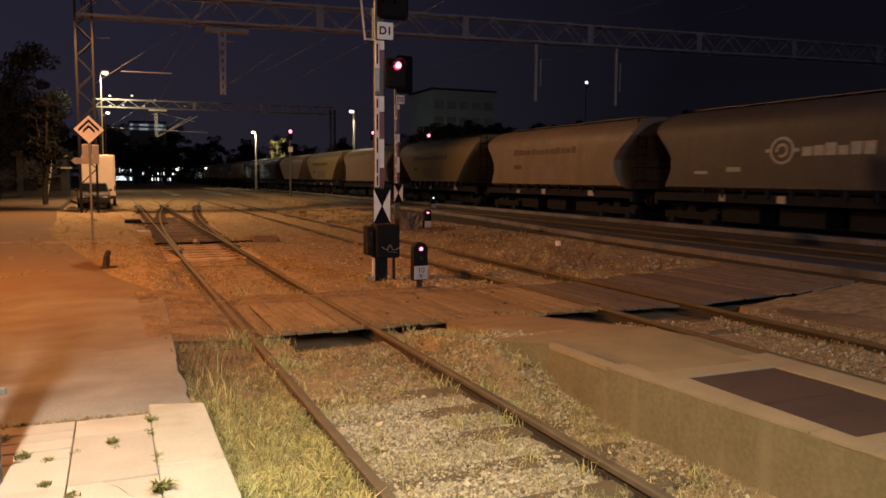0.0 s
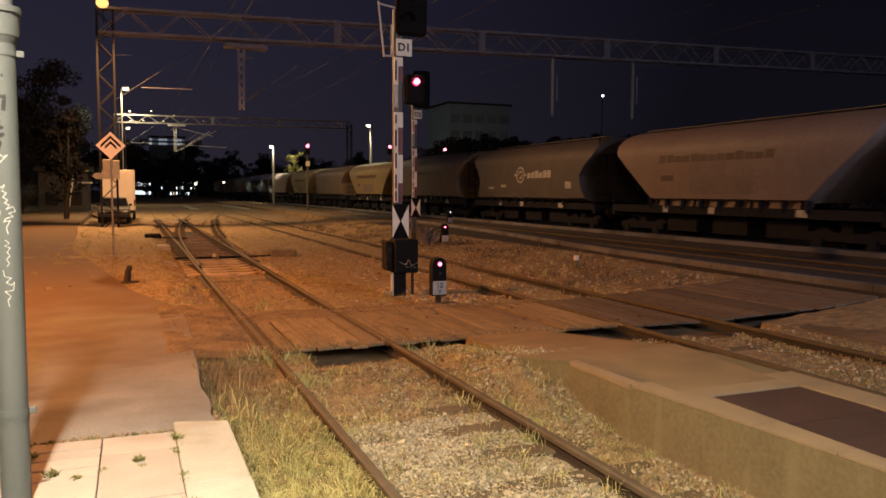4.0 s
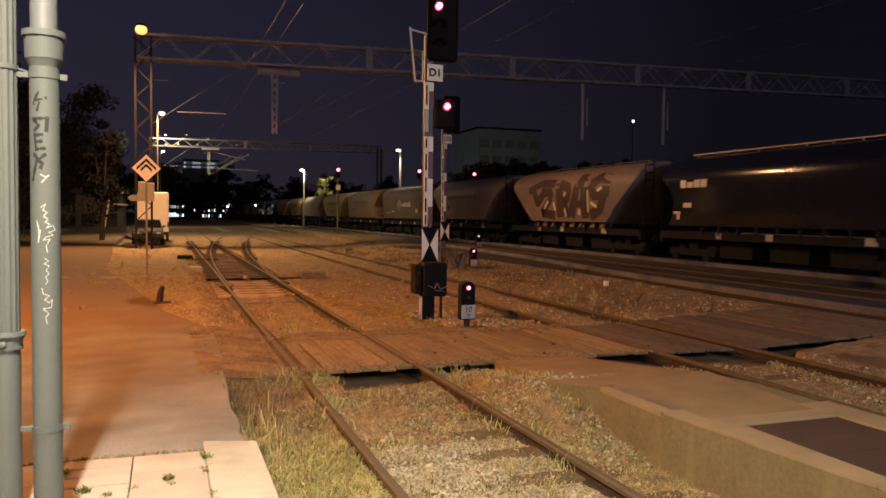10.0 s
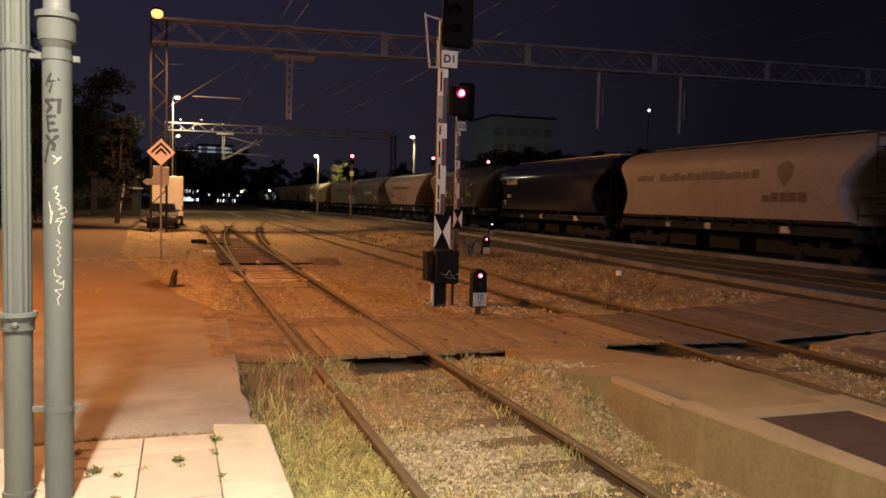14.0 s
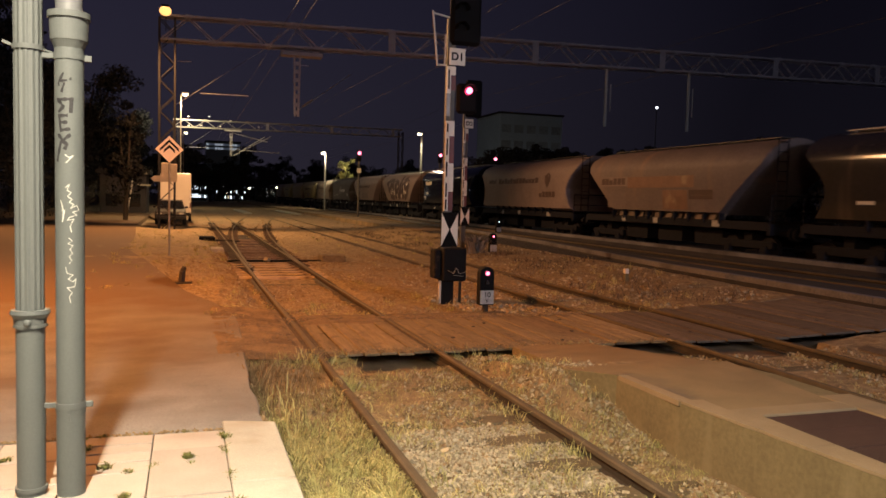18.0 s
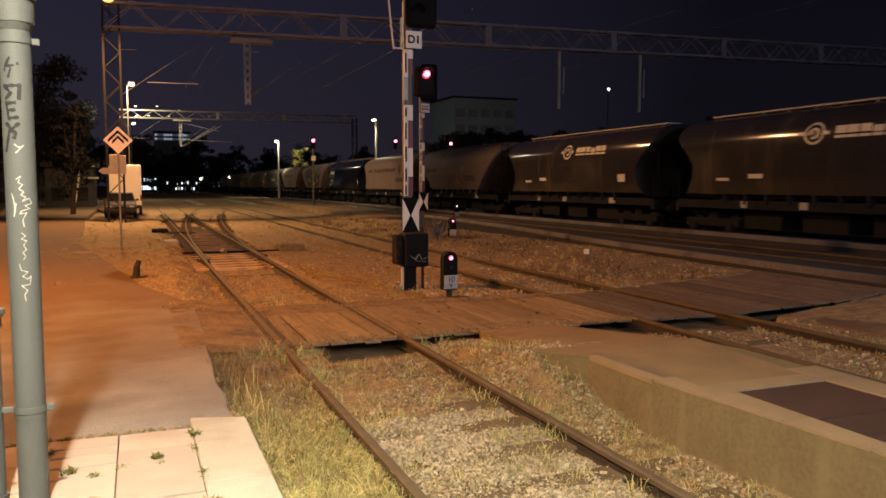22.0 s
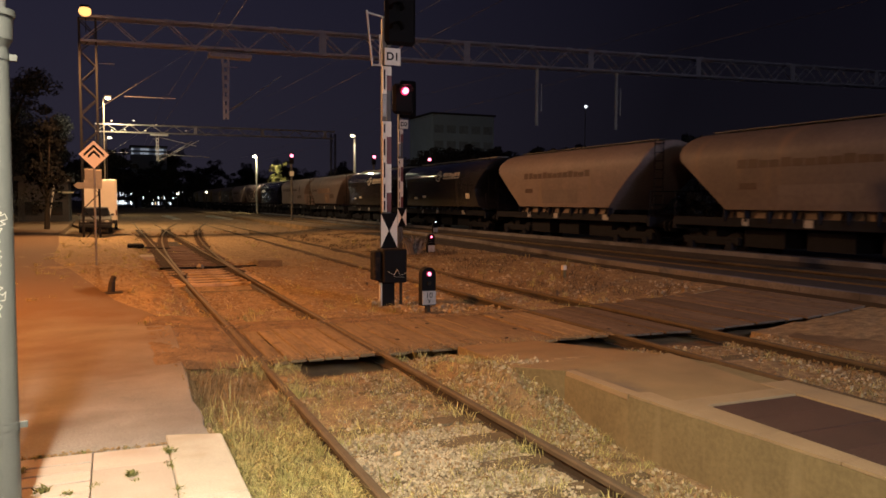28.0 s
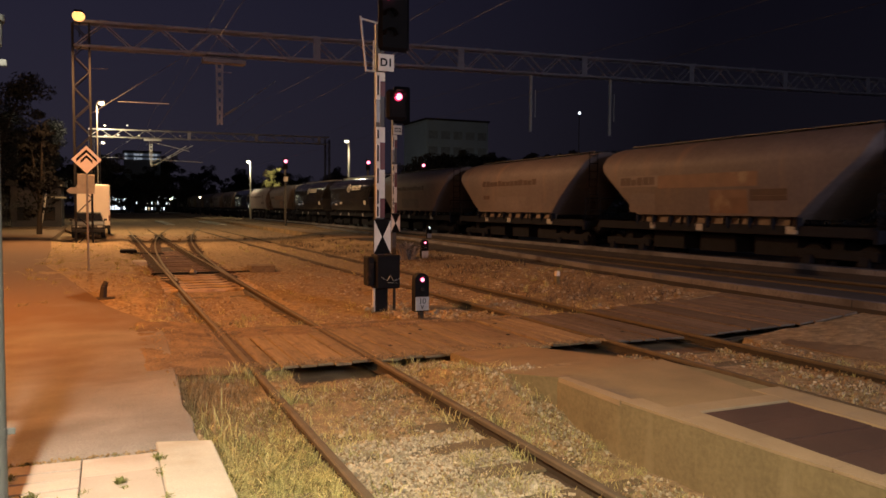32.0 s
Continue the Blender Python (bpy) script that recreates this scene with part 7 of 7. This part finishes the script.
    solid("leaning_pole", bm, M["pale_steel"], "pale leaning pole beside the bushes", "pole")
    for i, (x, y, z, m, r) in enumerate(((9.2, 190, 4.4, "lamp_bulb", 0.26), (12.5, 190, 2.3, "lamp_bulb", 0.17), (10.7, 160, 3.2, "lamp_bulb", 0.2), (5.9, 195, 3.9, "lamp_bulb", 0.17), (7.3, 185, 2.2, "lamp_bulb", 0.17), (14.2, 140, 3.4, "lamp_bulb", 0.17), (62.0, 90, 15.8, "white_light", 0.2))):
        st = thing("street_lamp", (x, y, -0.2), "far street lamp beyond the station throat", "lamp post", "far street lamps")
        bm = bmesh.new()
        tube(bm, (0, 0, 0), (0, 0, z + 0.2), 0.06, n=6)
        part("pole", bm, M["steel"], st)
        bm = bmesh.new()
        ball(bm, (0, -0.1, z + 0.2), r, 10)
        part("bulb", bm, M[m], st, "glowing lamp")


# ---- downpipes ----
def make_pipes():
    y0 = -0.95
    s = thing("downpipe", (-2.07, y0, 0.29), "grey-green round downpipe with scrawled marks", "pipe", "downpipes")
    bm = bmesh.new()
    tube(bm, (0, 0, 0), (0, 0, 2.38), 0.069, n=40)
    part("pipe", bm, M["pipe"], s, smooth=True)
    bm = bmesh.new()
    tube(bm, (0, 0, 2.3), (0, 0, 6.2), 0.063, n=40)
    part("upper_pipe", bm, M["zinc"], s, "bare metal upper pipe", smooth=True)
    bm = bmesh.new()
    tube(bm, (0, 0, 2.30), (0, 0, 2.345), 0.066, 0.086, n=40)
    tube(bm, (0, 0, 2.345), (0, 0, 2.455), 0.088, 0.092, n=40)
    tube(bm, (0, 0, 2.455), (0, 0, 2.485), 0.101, n=40)
    part("socket", bm, M["pipe"], s, "flared pipe socket")
    for z in (2.265, 0.475):
        bm = bmesh.new()
        tube(bm, (0, 0, z - 0.016), (0, 0, z + 0.016), 0.0735, n=40)
        box(bm, 0.07, 0.106, -0.01, 0.01, z - 0.018, z + 0.014, 0.003)
        box(bm, -0.125, -0.07, -0.01, 0.01, z - 0.014, z + 0.014, 0.003)
        part("clamp", bm, M["pipe"], s, "pipe clamp with lugs")
    bm = bmesh.new()
    tube(bm, (0, 0, 0.435), (0, 0, 0.456), 0.0715, n=40)
    bar(bm, (0.0, -0.071, 0.40), (0.0, -0.071, 0.44), 0.012, 0.006)
    part("joint_ring", bm, M["pipe"], s)

    def scrawl(lines, width, mat, label):
        """A painted stroke that follows the round pipe; points are arc length and height."""
        bm = bmesh.new()

        def on(x, z):
            return bm.verts.new((0.0702 * math.sin(x / 0.069), -0.0702 * math.cos(x / 0.069), z))
        for pts in lines:
            for (xa, za), (xb, zb) in zip(pts, pts[1:]):
                d = Vector((xb - xa, zb - za))
                d = d / max(1e-6, d.length)
                px, pz = -d.y * width / 2, d.x * width / 2
                xa, za, xb, zb = xa - d.x * width * 0.3, za - d.y * width * 0.3, xb + d.x * width * 0.3, zb + d.y * width * 0.3
                n = 1 + int(abs(xb - xa) / 0.012)
                row = []
                for k in range(n + 1):
                    f = k / n
                    x, z, w = xa + (xb - xa) * f, za + (zb - za) * f, 0.85 + 0.3 * math.sin(k * 2.1 + za * 40)
                    row.append((on(x - px * w, z - pz * w), on(x + px * w, z + pz * w)))
                for (a, b), (c, e) in zip(row, row[1:]):
                    bm.faces.new((a, c, e, b))
        bmesh.ops.recalc_face_normals(bm, faces=bm.faces)
        part("scrawl", bm, M[mat], s, label)

    for line in (((-0.02, 2.175), (-0.04, 2.135), (-0.004, 2.14)), ((-0.015, 2.125), (-0.027, 2.085)), ((-0.045, 2.125), (-0.042, 2.115)), ((0.014, 2.152), (0.014, 2.146))):
        scrawl([line], 0.013, "ink", "dark marker stroke")
    for line in (((-0.051, 2.043), (0.019, 2.048)), ((0.019, 2.05), (0.015, 1.985)), ((-0.047, 2.043), (-0.019, 2.01), (-0.042, 1.985)), ((-0.042, 1.968), (-0.033, 1.892)), ((-0.042, 1.962), (-0.004, 1.966)), ((-0.037, 1.93), (-0.006, 1.932)),
                 ((-0.033, 1.892), (0.007, 1.898)), ((-0.045, 1.868), (-0.004, 1.82), (-0.012, 1.80)), ((0.009, 1.868), (-0.033, 1.83), (-0.042, 1.79), (-0.054, 1.74))):
        scrawl([line], 0.018, "ink", "thick dark marker stroke")
    for w, line in ((0.006, ((-0.012, 1.77), (0.007, 1.755), (0.024, 1.765), (-0.007, 1.73))),
                    (0.005, ((-0.012, 1.605), (0.007, 1.62), (-0.004, 1.59), (0.015, 1.58), (-0.002, 1.56), (0.019, 1.545), (0.005, 1.53), (0.026, 1.52), (0.012, 1.5), (0.041, 1.515), (0.052, 1.49), (0.021, 1.48), (0.041, 1.465), (0.007, 1.455), (-0.002, 1.44), (0.026, 1.445), (0.009, 1.41), (0.015, 1.38))),
                    (0.006, ((-0.035, 1.54), (-0.022, 1.49), (-0.027, 1.43), (-0.016, 1.49), (-0.028, 1.49))),
                    (0.004, ((0.002, 1.35), (0.018, 1.335), (0.0, 1.32), (0.022, 1.31), (0.008, 1.29), (0.02, 1.27), (0.004, 1.255), (0.016, 1.235), (0.006, 1.22))),
                    (0.005, ((-0.012, 1.2), (-0.006, 1.17), (0.022, 1.16), (0.0, 1.14), (0.02, 1.125), (0.034, 1.14), (0.03, 1.1), (-0.006, 1.095), (0.018, 1.07), (0.004, 1.05), (0.01, 1.02)))):
        scrawl([line], w, "pale_ink", "pale scratched scrawl")

    s = thing("downpipe", (-2.262, y0 + 0.03, 0.29), "grey-green fluted cast downpipe on a round foot", "pipe", "downpipes")
    bm = bmesh.new()
    n, ring = 72, []
    for z in (0.97, 6.2):
        ring.append([bm.verts.new(((0.068 - 0.005 * (0.5 + 0.5 * math.cos(i * math.tau / 9 * 1.0 * 9 / 72 * 14))) * math.cos(i * math.tau / n), (0.068 - 0.005 * (0.5 + 0.5 * math.cos(i * math.tau * 14 / n))) * math.sin(i * math.tau / n), z)) for i in range(n)])
    for i in range(n):
        bm.faces.new((ring[0][i], ring[0][(i + 1) % n], ring[1][(i + 1) % n], ring[1][i]))
    part("fluted_pipe", bm, M["pipe"], s)
    bm = bmesh.new()
    tube(bm, (0, 0, 0), (0, 0, 0.92), 0.068, n=40)
    part("lower_pipe", bm, M["pipe"], s, smooth=True)
    bm = bmesh.new()
    for za, zb, ra, rb in ((0.955, 0.975, 0.094, 0.09), (0.93, 0.955, 0.078, 0.094), (0.9, 0.93, 0.076, 0.078), (0.885, 0.9, 0.08, 0.08)):
        tube(bm, (0, 0, za), (0, 0, zb), ra, rb, n=40)
    ball(bm, (0.0, -0.078, 0.915), 0.02, 10)
    part("collar", bm, M["pipe"], s, "moulded collar with a boss")
    bm = bmesh.new()
    tube(bm, (0, 0, 0.03), (0, 0, 0.05), 0.078, n=40)
    tube(bm, (0, 0, 0.0), (0, 0, 0.03), 0.07, n=40)
    part("foot_ring", bm, M["pipe"], s)
    bm = bmesh.new()
    tube(bm, (0, 0, 2.29), (0, 0, 2.315), 0.073, n=40)
    bar(bm, (-0.07, 0, 2.31), (-0.115, -0.01, 2.325), 0.025, 0.014)
    bar(bm, (0.07, 0, 2.30), (0.125, -0.02, 2.28), 0.02, 0.01)
    part("clamp", bm, M["pipe"], s, "pipe clamp with lugs")


make_ground()
make_tracks()
make_dark_strips()
make_dark_soil()
make_dark_bed()
make_island()
make_low_platforms()
make_train()
make_signal(3.24, 8.47, "tall red-and-white striped signal showing red over red")
make_signal(7.75, 20.0, "tall striped signal beside the second track", box_at=False, text="D2")
make_dwarf(3.32, 6.75, (("10", 0.345, 0.13), ("V", 0.245, 0.1)), "pink_light", "black dwarf signal numbered 10 with a pink light")
make_dwarf(8.55, 19.3, None, "red_light", "black dwarf signal beside the second track")
make_dwarf(13.2, 30.0, None, "white_light", "low dwarf signal with a white light")
make_far_signal(12.5, 60, 5.75)
make_far_signal(20.5, 62, 5.99)
make_far_signal(25.95, 62, 5.88)
make_gantry(36.3, 9.53, 10.7, -2.5, 60.0, 0.74, 3.98, 6.1, "rusty lattice catenary gantry across the tracks", (22.6, 28.5), 0.024)
make_gantry(100, 10.4, 11.35, -3.0, 27.0, 0.62, 3.9, 6.95, "far lattice catenary gantry lit from above")
make_wires()
make_street_lamp(-2.0, 55, 9.2, 0.3, "lamp_bulb", "lamp post with a bright lamp")
make_street_lamp(-2.0, 90, 9.0, 0.3, "lamp_bulb", "lamp post with a bright lamp")
make_street_lamp(22.6, 75, 9.0, -0.3, "lamp_bulb", "yard lamp post with a pale yellow light", r=0.15, size=0.2)
make_street_lamp(16.4, 100, 7.9, -0.3, "lamp_bulb", "yard lamp post with a pale yellow light", r=0.15, size=0.2)
make_pipes()
make_small_things()
make_car(-2.45, 42.4)
make_background()
make_sleepers()
make_stones()
make_weeds()
make_deck()
make_drifts()
make_pavers()


# ---- things that move ----
def motions():
    for k, w, sets in WAGONS:
        y9 = 22.85 + PITCH * k + (0.35 if k < -7 else 0.0)
        walk(w, [(t, pose(TRAIN_X, y9 + SPEED * (t - 9.0), 0)) for t in (0.0, 16.0, 32.0)])
        for ob, dy in sets:
            walk(ob, [(t, pose(0, dy, 0.46, -math.degrees(SPEED * t / 0.46))) for t in np.arange(0.0, 32.01, 0.16)])


motions()
